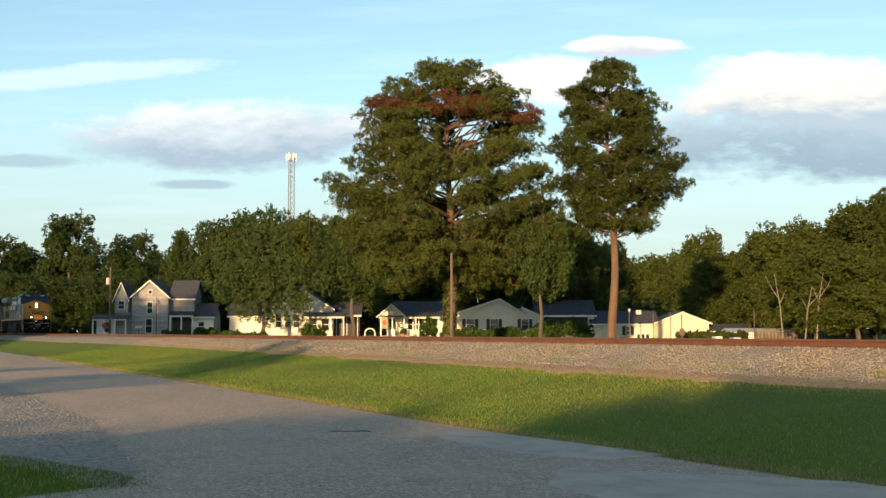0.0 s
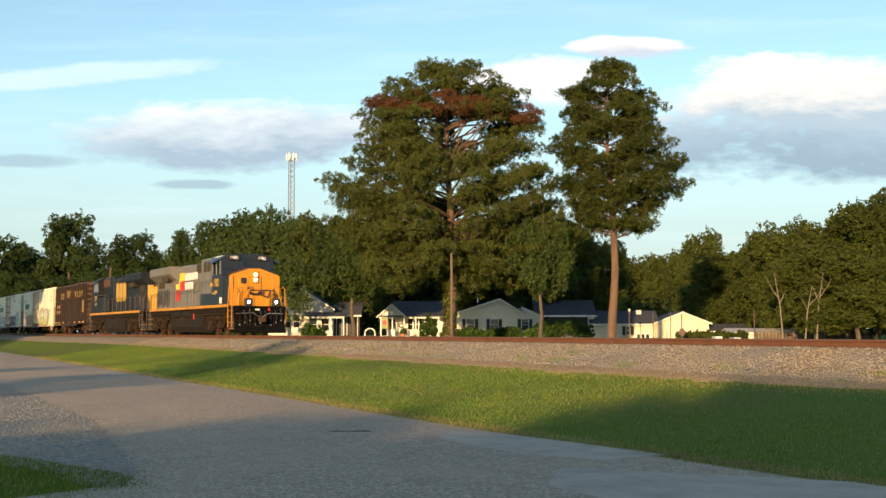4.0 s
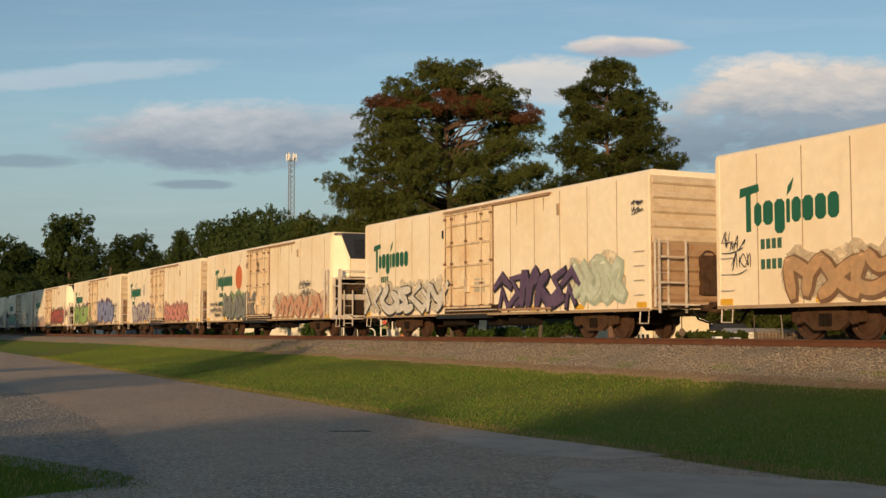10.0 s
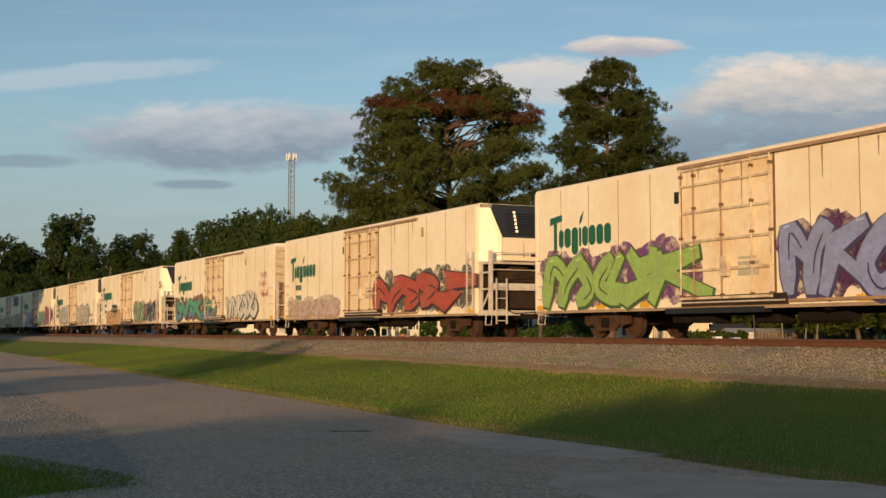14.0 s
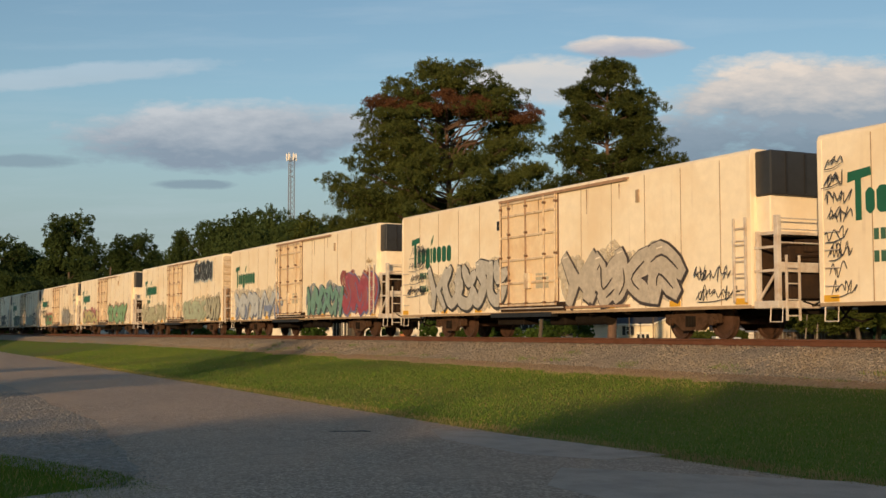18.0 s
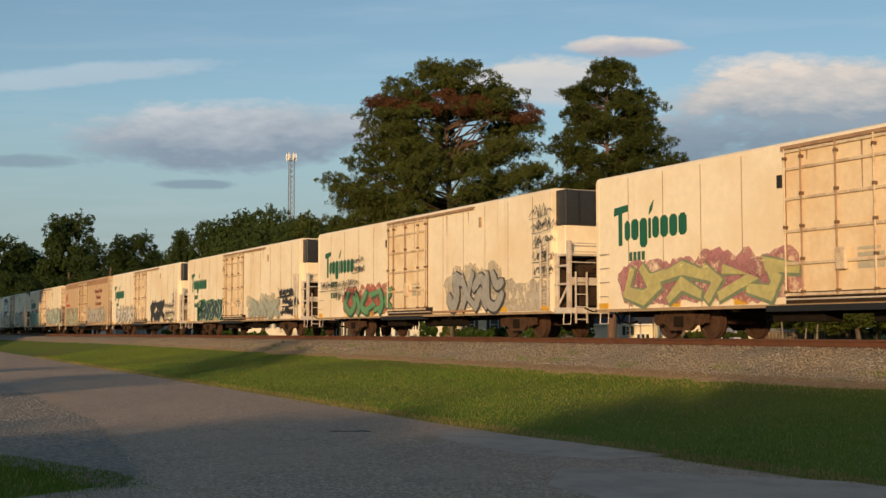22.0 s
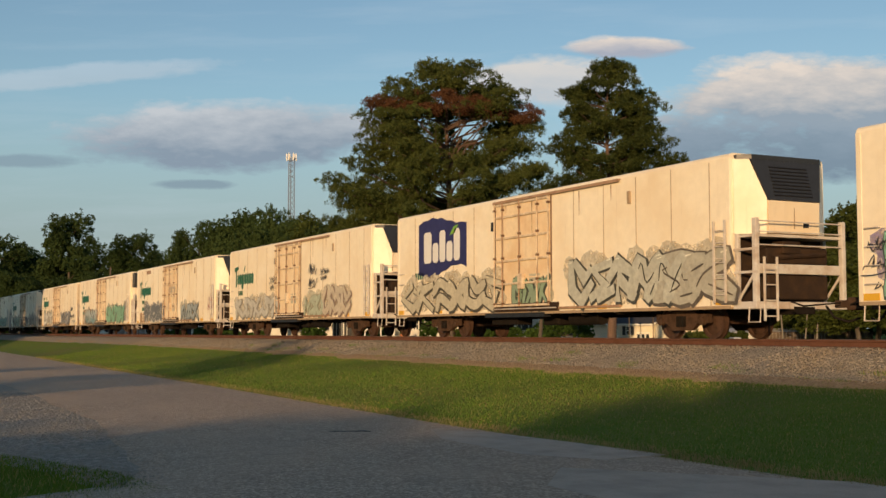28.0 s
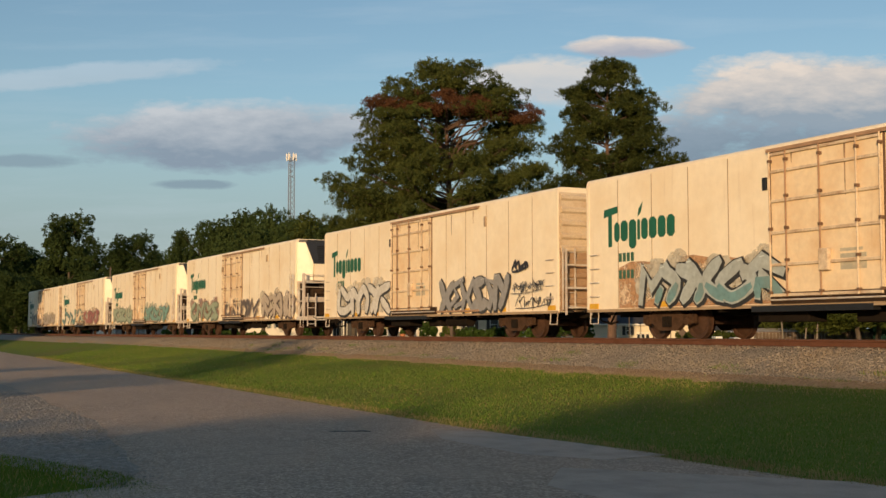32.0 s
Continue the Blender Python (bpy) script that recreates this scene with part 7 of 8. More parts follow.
            part("window_frame", Geo().box(*xs(a - 0.05, a), *sorted((side * 1.56, side * 1.5)), 3.46, 4.24).box(*xs(a + 0.62, a + 0.67), *sorted((side * 1.56, side * 1.5)), 3.46, 4.24), CLEAR, cab)
        part("sunshade", Geo().prism([(side * 1.53, 4.38), (side * 1.95, 4.18), (side * 1.95, 4.16), (side * 1.53, 4.34)], *xs(6.0, 7.6), "x"), SHADE_BLUE if heritage else NAVY, cab)
    for y0, y1 in ((-1.34, -0.22), (0.22, 1.40)):
        tilt = [(7.985, 3.72), (7.79, 4.24), (7.805, 4.245), (8.0, 3.725)]
        part("windshield", slab(tilt, y0, y1), GLASS, cab)
        part("wiper", Geo().tube([(way * 8.03, (y0 + y1) / 2, 3.70), (way * 7.93, y0 + 0.2, 3.95)], 0.015, 4), BLACK, cab)
    for y0, y1 in ((-1.2, -0.45), (0.45, 1.2)):
        b = part("number_board", slab([(7.72, 4.28), (7.86, 4.28), (7.78, 4.58), (7.66, 4.58)], y0, y1), BLACK, cab)
        if heritage:
            lettering("board_number", "1982", 0.24, (7.86, (y0 + y1) / 2, 4.34), (80, 0, 90), WHITE_PAINT, b, "white number")
        else:
            part("board_number", box(7.80, 7.86, y0 + 0.1, y1 - 0.1, 4.36, 4.5, 0.004), WHITE_PAINT, b)
    nose_out = [(-1.50, 1.66), (1.50, 1.66), (1.50, 3.38), (1.42, 3.46), (0.34, 3.84), (-0.34, 3.84), (-1.42, 3.46), (-1.50, 3.38)]
    front = [(a * 0.965, 1.66 + (b - 1.66) * 0.955) for a, b in nose_out]
    g = Geo()
    n = len(nose_out)
    g.poly([(way * 8.04, a, b) for a, b in nose_out] + [(way * 9.12, a, b) for a, b in front],
           [tuple(range(n)), tuple(range(2 * n - 1, n - 1, -1))] + [(i, i + n, (i + 1) % n + n, (i + 1) % n) for i in range(n)])
    nose = part("nose", g, cab_paint, root)
    if heritage:
        top = [(-1.42, 3.475), (-0.34, 3.855), (0.34, 3.855), (1.42, 3.475)]
        part("antiglare_panel", Geo().poly([(8.06, a, b) for a, b in top] + [(9.0, a * 0.97, 1.66 + (b - 1.66) * 0.962) for a, b in top], [(0, 1, 5, 4), (1, 2, 6, 5), (2, 3, 7, 6)]), MAROON, nose)
    g = Geo()
    g.poly([(way * 8.98, a * 1.004, 1.66 + (b - 1.66) * 0.968) for a, b in [(c * 0.972, d) for c, d in nose_out]] + [(way * 9.16, a, b) for a, b in front],
           [tuple(range(n)), tuple(range(2 * n - 1, n - 1, -1))] + [(i, i + n, (i + 1) % n + n, (i + 1) % n) for i in range(n)])
    part("nose_front", g, YELLOW if heritage else cab_paint, nose, "bright orange-yellow nose")
    nf = part("nose_door", box(9.15, 9.20, -0.98, -0.42, 1.70, 3.25, 0.02), YELLOW if heritage else cab_paint, nose)
    part("door_window", box(9.19, 9.215, -0.84, -0.54, 2.90, 3.22, 0.05), GLASS, nose)
    part("headlight_case", box(9.10, 9.26, -0.17, 0.17, 2.92, 3.60, 0.05), YELLOW if heritage else cab_paint, nose)
    if heritage:
        for z in (3.10, 3.41):
            part("headlight", Geo().tube([(9.24, 0, z), (9.285, 0, z)], 0.085, 14), HEADLIGHT, nose, "lit headlight")
        for y in (-0.62, 0.98):
            part("ditch_light_case", Geo().cbox(9.72, 10.0, y - 0.2, y + 0.2, 1.58, 2.05, 0.03), BLACK, root)
            part("ditch_light", Geo().tube([(9.99, y, 1.86), (10.03, y, 1.86)], 0.075, 14), HEADLIGHT, root, "lit ditch light")
        for y in (-1.1, -0.25, 0.55, 1.05):
            part("grab_iron", Geo().tube([(9.18, y, 2.05), (9.27, y, 2.05), (9.27, y, 2.65), (9.18, y, 2.65)], 0.018, 5), YELLOW, nose)
        part("hose_loop", Geo().tube([(9.95, -0.2 + 0.22 * math.cos(i * 0.4) * 1.6, 2.42 - 0.16 * abs(math.sin(i * 0.45))) for i in range(16)], 0.045, 6), BLACK, root)
        part("hose_loop", Geo().tube([(9.97, 0.25, 2.5), (9.99, 0.2, 2.2), (9.99, 0.45, 2.1), (9.97, 0.62, 2.46)], 0.045, 6), BLACK, root)
        part("hose_rack", Geo().tube([(9.93, -0.55, 2.5), (9.93, 0.85, 2.5)], 0.035, 6), BLACK, root)
        part("gangway_post", Geo().cbox(9.82, 9.92, -0.48, -0.28, 1.6, 2.45, 0.02), YELLOW, root)
        part("gangway_post", Geo().cbox(9.82, 9.92, 0.42, 0.62, 1.6, 2.45, 0.02), YELLOW, root)
        part("gangway_gate", Geo().cbox(9.80, 9.86, -0.28, 0.42, 1.62, 2.2, 0.02), YELLOW, root)
        # sloped front rails, steps' grab bars and the clutter of the pilot
        for y, lean in ((-1.32, 0.42), (-0.62, -0.16), (0.72, 0.16), (1.32, -0.42)):
            part("front_rail", Geo().tube([(9.9, y, 1.66), (9.9, y + lean * 0.2, 2.05), (9.84, y + lean, 2.80), (9.84, y + lean + (0.2 if lean > 0 else -0.2), 2.86)], 0.026, 6), YELLOW, root)
        part("front_rail", Geo().tube([(9.9, -0.80, 2.10), (9.9, -0.46, 2.62), (9.9, 0.56, 2.62), (9.9, 0.86, 2.10)], 0.024, 6), YELLOW, root)
        part("nose_seam", Geo().cbox(9.155, 9.185, -1.28, -1.24, 1.72, 3.30, 0.004), MAROON, nose)
        part("nose_seam", Geo().cbox(9.155, 9.185, 0.34, 0.37, 1.72, 3.30, 0.004), MAROON, nose)
        part("door_hinge", Geo().cbox(9.19, 9.22, -0.46, -0.38, 2.1, 2.2, 0.004), BLACK, nose)
        part("door_hinge", Geo().cbox(9.19, 9.22, -0.46, -0.38, 2.6, 2.7, 0.004), BLACK, nose)
        part("door_latch", Geo().cbox(9.19, 9.23, -0.95, -0.88, 2.3, 2.5, 0.004), BLACK, nose)
        for i in range(9):
            y = -1.2 + i * 0.3
            part("air_hose", Geo().tube([(10.02, y, 1.5 - 0.1 * (i % 2)), (10.16, y + 0.05, 1.12), (10.12, y + 0.02, 0.62 + 0.12 * (i % 3))], 0.032, 6), BLACK if i % 3 else UNDER, root)
            part("hose_fitting", Geo().tube([(10.12, y + 0.02, 0.62 + 0.12 * (i % 3)), (10.12, y + 0.02, 0.55 + 0.12 * (i % 3))], 0.035, 6), CLEAR, root)
        for y in (-1.35, 1.35):
            part("anticlimber", Geo().cbox(9.98, 10.16, y - 0.12, y + 0.12, 1.36, 1.58, 0.02), PILOT, root)
        part("anticlimber", Geo().cbox(9.98, 10.14, -1.2, 1.2, 1.52, 1.62, 0.02), PILOT, root)
        part("cut_lever", Geo().tube([(10.08, 1.35, 1.2), (10.1, 0.5, 1.22), (10.14, 0.1, 1.02)], 0.02, 5), CLEAR, root)
    # ends: buffer plate, plough, steps and rails
    for e in (-1, 1):
        x = e * 9.95
        part("end_plate", Geo().cbox(*sorted((way * x, way * (x + e * 0.06))), -1.5, 1.5, 0.95, 1.62, 0.02), PILOT, root)
        if e > 0 or heritage:
            out = [(way * (x), 0.12), (way * (x + e * 0.32), 0.14), (way * (x + e * 0.16), 0.62), (way * (x), 0.98)]
            part("snow_plough", Geo().prism(out, -1.45, 1.45), PILOT, root)
        coupler(root, way * x, way * e, 0.88)
        for y in (-1.3, 1.3):
            s = 1 if y > 0 else -1
            part("step_well", Geo().cbox(*sorted((way * (x - e * 0.70), way * (x - e * 0.05))), y - 0.16, y + 0.12, 0.30, 1.60, 0.02), BLACK, root)
            for z in (0.36, 0.70, 1.04, 1.36):
                part("step", Geo().cbox(*sorted((way * (x - e * 0.72), way * (x - e * 0.04))), *sorted((s * 1.30, s * 1.555)), z, z + 0.022, 0.004), STRIPE, root)
            for q in (x - e * 0.75, x - e * 0.02):
                part("stair_rail", Geo().tube([(way * q, s * 1.56, 0.45), (way * q, s * 1.58, 1.7), (way * (q - e * 0.05), s * 1.52, 2.55), (way * (q - e * 0.3), s * 1.45, 2.75)], 0.022, 6), YELLOW if (heritage and e > 0) else RAILING, root)
        part("end_rail", Geo().tube([(way * x, -1.48, 1.62), (way * x, -1.48, 2.6), (way * x, -0.6, 2.7)], 0.022, 6), YELLOW if (heritage and e > 0) else RAILING, root)
        part("end_rail", Geo().tube([(way * x, 1.48, 1.62), (way * x, 1.48, 2.6), (way * x, 0.75, 2.7), (way * x, 0.7, 1.62)], 0.022, 6), YELLOW if (heritage and e > 0) else RAILING, root)
        if heritage and e > 0:
            part("pin_lifter", Geo().tube([(10.05, -1.35, 1.2), (10.06, -0.4, 1.25), (10.1, 0, 1.0)], 0.02, 5), CLEAR, root)
            for y in (-0.75, -0.55, 0.6, 0.8):
                part("air_hose", Geo().tube([(10.0, y, 1.15), (10.12, y, 0.95), (10.1, y + 0.03, 0.45)], 0.03, 6), UNDER, root)
                part("hose_fitting", Geo().tube([(10.1, y + 0.03, 0.45), (10.1, y + 0.03, 0.36)], 0.04, 6), CLEAR, root)
            part("red_lamp", Geo().tube([(10.0, 0.55, 1.45), (10.05, 0.55, 1.45)], 0.08, 10), RED_PAINT, root)
            part("front_plate", Geo().cbox(10.0, 10.03, -0.25, 0.05, 1.38, 1.48, 0.01), WHITE_PAINT, root)
            part("marker", Geo().cbox(7.5, 7.85, -1.56, -1.52, 1.80, 2.15, 0.01), WHITE_PAINT, cab, "white square placard")
    for side in (-1, 1):
        g = Geo()
        y = side * 1.50
        for i in range(22):
            a = -9.0 + i * 0.66
            if a > 2.2 or -4.0 < a < -3.4:
                continue
            part("hood_seam", Geo().cbox(*xs(a, a + 0.02), *sorted((side * 1.065, side * 1.045)), 2.66, 3.3, 0.002), VENT, root)
        part("handrail", g.tube([(way * -9.1, y, 2.72), (way * 1.8, y, 2.78), (way * 2.4, y, 3.15), (way * 5.8, y, 3.18)], 0.022, 6), RAILING, root)
        for i in range(9):
            a = -8.9 + i * 1.55
            part("rail_post", Geo().tube([(way * a, y, 1.62), (way * a, y, 2.74 if a < 2 else 3.16)], 0.02, 5), RAILING, root)
    # tank, reservoirs and trucks
    part("fuel_tank", Geo().prism([(-1.38, 1.2), (-1.42, 0.5), (-1.2, 0.16), (1.2, 0.16), (1.42, 0.5), (1.38, 1.2)], *xs(-3.7, 3.6), "x"), TANK, root)
    if heritage:
        for a, b in ((-2.9, -1.1), (-0.7, 0.9)):
            part("air_reservoir", Geo().tube([(a, -1.38, 1.28), (b, -1.38, 1.28)], 0.20, 14), TANK, root)
        part("filler_mark", Geo().box(1.6, 1.72, -1.435, -1.40, 0.95, 1.3), RED_PAINT, root)
        part("lower_cabinet", box(3.2, 5.9, -1.50, -1.1, 1.68, 2.45, 0.03), NAVY, root)
        part("paint_sweep", slab([(4.6, 2.45), (5.86, 2.45), (5.86, 4.4), (5.3, 3.4)], -1.135, -1.12), NAVY, root)
    else:
        part("lower_cabinet", box(2.6, 5.9, -1.50, -1.1, 1.68, 3.0, 0.03), cab_paint, root)
    part("piping", Geo().tube([(way * -9, -1.35, 1.2), (way * -4, -1.38, 1.18), (way * 4, -1.38, 1.22), (way * 9, -1.35, 1.2)], 0.05, 6), TRUCK_LOCO, root)
    part("cable_box", box(-1.2, -0.4, -1.45, -1.3, 0.9, 1.3), TRUCK_LOCO, root)
    for x in (-6.65, 6.65):
        loco_truck(root, way * x, way)
    return root


lead = locomotive(1, GREY_HOOD, NAVY, "leading diesel locomotive, grey hood, blue cab and yellow nose", True)
SIDE_Y = -1.105
# stepped yellow and red emblem, and two rows of plain blocks for the railway's name
sign_plate("emblem_yellow", [(u - 0.95, v - 0.08) for u, v in ((-1.95, 3.35), (-1.95, 3.02), (-2.35, 3.02), (-2.95, 3.02), (-2.95, 3.38), (-2.15, 3.38), (-1.95, 4.05), (-0.85, 4.05), (-0.85, 3.52), (-1.85, 3.52))], lead, SIDE_Y, YEL_PAINT, 0.006, "yellow stepped emblem")
sign_plate("emblem_red", [(u - 0.95, v - 0.08) for u, v in ((-1.85, 3.50), (-0.85, 3.50), (-0.85, 2.92), (-1.75, 2.92), (-2.05, 2.25), (-2.45, 2.25), (-2.30, 2.72), (-1.95, 3.02))], lead, SIDE_Y, RED_PAINT, 0.006, "red stepped emblem")
sign_plate("emblem_red", [(-3.90, 2.90), (-3.47, 2.90), (-3.47, 2.17), (-3.90, 2.17)], lead, SIDE_Y, RED_PAINT, 0.006, "red stepped emblem")


def block_word(x, z, n, w, h, name):
    for i in range(n):
        a = x + i * (w + 0.07)
        k = 0.03
        sign_plate(name, [(a + k, z), (a + w - k, z), (a + w, z + k), (a + w, z + h - k), (a + w - k, z + h), (a + k, z + h), (a, z + h - k), (a, z + k)], lead, SIDE_Y, WHITE_PAINT, 0.006)


block_word(-1.68, 3.44, 8, 0.31, 0.46, "name_block")
block_word(-1.68, 2.86, 6, 0.27, 0.46, "name_block")
lettering("cab_number", "1982", 0.68, (6.78, -1.545, 2.78), (90, 0, 0), GOLD, lead, "gold number on the cab", 0.8)
for i in range(3):
    part("owner_mark", Geo().cbox(5.56 + i * 0.15, 5.68 + i * 0.15, -1.55, -1.53, 2.82, 3.04, 0.002), GOLD, lead)
sign_plate("lightning_mark", [(5.85, 2.42), (6.5, 2.48), (6.42, 2.58), (7.15, 2.52), (6.55, 2.30), (6.62, 2.42), (6.2, 2.34)], lead, -1.536, GOLD, 0.006, "gold lightning stripe")
ROLLING_LOCOS = [(lead, -154.3)]

second = locomotive(-1, NAVY_OLD, NAVY_OLD, "trailing dark blue diesel locomotive with a yellow stripe", False)
# three large plain blocks stand for the railway's initials
for a, b in ((-0.95, 0.10), (0.22, 1.27), (1.39, 2.60)):
    k = 0.12
    sign_plate("initial_block", [(a + k, 2.55), (b - k, 2.55), (b, 2.55 + k), (b, 3.98 - k), (b - k, 3.98), (a + k, 3.98), (a, 3.98 - k), (a, 2.55 + k)], second, SIDE_Y, GOLD, 0.008, "large worn gold block of the railway's mark")
lettering("cab_number", "877", 0.66, (-6.85, -1.545, 2.72), (90, 0, 0), GOLD, second, "gold number on the cab", 0.85)
sign_plate("lightning_mark", [(-7.35, 2.44), (-6.9, 2.50), (-6.95, 2.6), (-6.3, 2.54), (-6.8, 2.36), (-6.75, 2.46), (-7.1, 2.38)], second, -1.536, GOLD, 0.006, "gold lightning stripe")
ROLLING_LOCOS.append((second, -175.6))

# ---- the boxcar behind the locomotives ----
BROWN = mat("dark_brown_boxcar", (0.026, 0.0165, 0.0118), 0.75, 0.35, 0.9, 0.0, tint=(0.048, 0.027, 0.016), streak=True, spec=0.25)
END_BROWN = mat("dark_rusty_end", (0.11, 0.058, 0.034), 0.8, 0.35, 2.0, 0.0, tint=(0.07, 0.04, 0.025))
BROWN_ROOF = mat("maroon_roof", (0.09, 0.035, 0.03), 0.7, 0.3, 1.5)
DULL_GOLD = mat("worn_yellow_lettering", (0.48, 0.30, 0.07), 0.6, 0.35, 2.5)
DULL_TAN = mat("worn_tan_lettering", (0.32, 0.19, 0.09), 0.6, 0.35, 2.5)


def boxcar():
    root = thing("boxcar", "dark brown ribbed boxcar with worn yellow lettering", "freight car")
    h = 7.55
    lo, hi = 0.72, 4.42
    part("body", Geo().box(-h, h, -1.48, 1.48, lo + 0.25, hi), BROWN, root)
    part("roof", Geo().prism([(-1.56, hi), (-1.5, hi + 0.10), (0, hi + 0.16), (1.5, hi + 0.10), (1.56, hi)], -h, h, "x"), BROWN_ROOF, root)
    sill = [(-h, lo + 0.3), (-h, lo + 0.18), (-4.2, lo + 0.18), (-3.2, lo), (3.2, lo), (4.2, lo + 0.18), (h, lo + 0.18), (h, lo + 0.3)]
    part("side_sill", Geo().prism(sill, -1.57, -1.47), BROWN, root)
    for i in range(13):
        x = -h + 0.06 + (2 * h - 0.12) * i / 12
        if abs(x + 0.2) < 1.3:
            continue
        part("side_post", Geo().cbox(x - 0.09, x + 0.09, -1.56, -1.47, lo + 0.3, hi, 0.02), BROWN, root)
    for i in range(12):
        x0, x1 = -h + 0.15 + (2 * h - 0.12) * i / 12, -h - 0.03 + (2 * h - 0.12) * (i + 1) / 12
        if x1 > -1.6 and x0 < 1.25:
            continue
        g = Geo()
        for j in range(7):
            z = lo + 0.6 + j * 0.48
            g.prism([(-1.48, z - 0.05), (-1.53, z), (-1.48, z + 0.05)], x0, x1, "x")
        part("panel_ribs", g, BROWN, root)
    door = part("door", Geo().cbox(-1.55, 1.2, -1.56, -1.47, lo + 0.3, hi - 0.12, 0.02), BROWN, root)
    for z in (1.1, 1.75, 2.4, 3.1, 3.7, 4.2):
        part("door_rib", Geo().cbox(-1.5, 1.15, -1.60, -1.55, z - 0.04, z + 0.04, 0.01), BROWN, door)
    for x in (-1.15, 0.55):
        part("lock_rod", Geo().tube([(x, -1.62, 1.0), (x, -1.62, hi - 0.1)], 0.025, 6), TRUCK, door)
    part("door_track", Geo().box(-2.0, 4.6, -1.60, -1.5, hi - 0.10, hi - 0.03), BLACK, root)
    for i, (ch, x) in enumerate([("D", -4.05), ("O", -3.05), ("NOT", -0.15), ("H", 2.95), ("U", 4.05), ("M", 5.15), ("P", 6.2)]):
        lettering("stencil_letter", ch, 0.80 if ch != "NOT" else 0.92, (x, -1.605 if ch == "NOT" else -1.565, 3.28 if ch != "NOT" else 3.34), (90, 0, 0), DULL_GOLD, root, "worn yellow stencilled letters")
    for row, z in enumerate((2.42, 1.92)):
        for i, x in enumerate((-6.6, -6.2, -5.55, -5.15)):
            part("car_number", Geo().cbox(x, x + 0.28, -1.575, -1.55, z, z + 0.3, 0.002), DULL_TAN, root, "car number as plain bars")
    part("placard", Geo().cbox(6.35, 7.0, -1.575, -1.55, 1.9, 2.95, 0.004), DULL_TAN, root, "pale tan placard")
    for x in (-6.9, -5.3, -2.9, 0.0, 2.9, 5.3, 6.9):
        part("reflector", Geo().cbox(x - 0.3, x + 0.3, -1.59, -1.57, lo + 0.3, lo + 0.42, 0.004), YELLOW_MARK, root, "yellow reflective strip")
    for i in range(8):
        z = lo + 0.5 + i * 0.45
        part("end_rib", Geo().prism([(h, z - 0.14), (h + 0.09, z - 0.05), (h + 0.09, z + 0.05), (h, z + 0.14)], -1.42, 1.42), END_BROWN, root)
    ladder(root, h + 0.1, -1.2, lo + 0.2, 4.2, 1, TRUCK)
    ladder(root, h + 0.1, 1.2, lo + 0.2, 2.4, 1, TRUCK)
    part("centre_sill", Geo().box(-h - 0.1, h + 0.1, -0.3, 0.3, 0.6, lo + 0.3), UNDER, root)
    part("underframe", Geo().box(-2.2, -0.6, -1.0, -0.3, 0.38, 0.9).tube([(0.6, -0.8, 0.65), (2.0, -0.8, 0.65)], 0.2, 10), UNDER, root)
    for x in (-5.3, 5.3):
        truck(root, x)
        wheels_of(root, x)
    coupler(root, h + 0.1, 1)
    coupler(root, -h - 0.1, -1)
    return root


box_car = boxcar()


# ---- the consist ----
MODELS = {}
ROLLING = []


def place_car(kind, x, wall):
    """A car of the kind with its middle at x on the track at the start of the clip."""
    key = (kind, wall)
    if key not in MODELS:
        length = 19.4 if kind == "ribbed" else 20.3
        car = reefer(kind, ORANGE_WALL if wall == "orange" else WHITE, length, ORANGE_DARK if wall == "orange" else None)
        MODELS[key] = car
        MODELS[key, "bare"] = [o for o in (car, *car.children_recursive)]
    else:
        car = copy_bare(MODELS[key], MODELS[key, "bare"])
    car.matrix_world = pose(x, TRACK_Y, RAIL_Z)
    ROLLING.append((car, x, WHEEL_R, 1))
    return car


def copy_bare(model, wanted):
    """A copy of a car as it left the works, without the marks and graffiti that its first one has gained."""
    made = {}
    for o in wanted:
        made[o] = o.copy()
        scene.collection.objects.link(made[o])
        made[o].parent = made.get(o.parent, None)
        made[o].matrix_parent_inverse = o.matrix_parent_inverse
    return made[model]


for ob, x in ROLLING_LOCOS:
    ob.matrix_world = pose(x, TRACK_Y, RAIL_Z)
    ROLLING.append((ob, x, 0.53, 1))
box_car.matrix_world = pose(-194.65, TRACK_Y, RAIL_Z)
ROLLING.append((box_car, -194.65, WHEEL_R, 1))


# ---- the cars in their order: front and rear as places on the track at the start ----
car = place_car("ribbed", -214.00, "plain")
wordmark(car, -8.70, 2.72, 1.03, LOGO_GREEN)
number_bars(car, -8.10, 2.15)
spray(car, 9.7, 2.56, 7.68, 0.02, 0.3, 5, (0.5, 0.31, 0.16), (0.2, 0.11, 0.06), None, 1.0, 1, None)
spray(car, 9.7, 11.54, 17.22, 0.0, 0.46, 5, (0.62, 0.66, 0.56), (0.05, 0.05, 0.045), None, 1.25, 1, (0.5, 0.52, 0.2))
tag(car, 9.7, 17.60, 18.44, 0.22, 0.5, (0.03, 0.03, 0.035), 0.022, 1, 2)
tag(car, 9.7, 18.61, 19.32, 0.62, 0.82, (0.03, 0.03, 0.035), 0.022, 1, 2)
tag(car, 9.7, 0.23, 1.19, 0.22, 0.5, (0.03, 0.03, 0.035), 0.022, 1, 2)
car = place_car("ribbed", -236.20, "plain")
wordmark(car, -8.70, 2.72, 1.03, LOGO_GREEN)
number_bars(car, -8.10, 2.15)
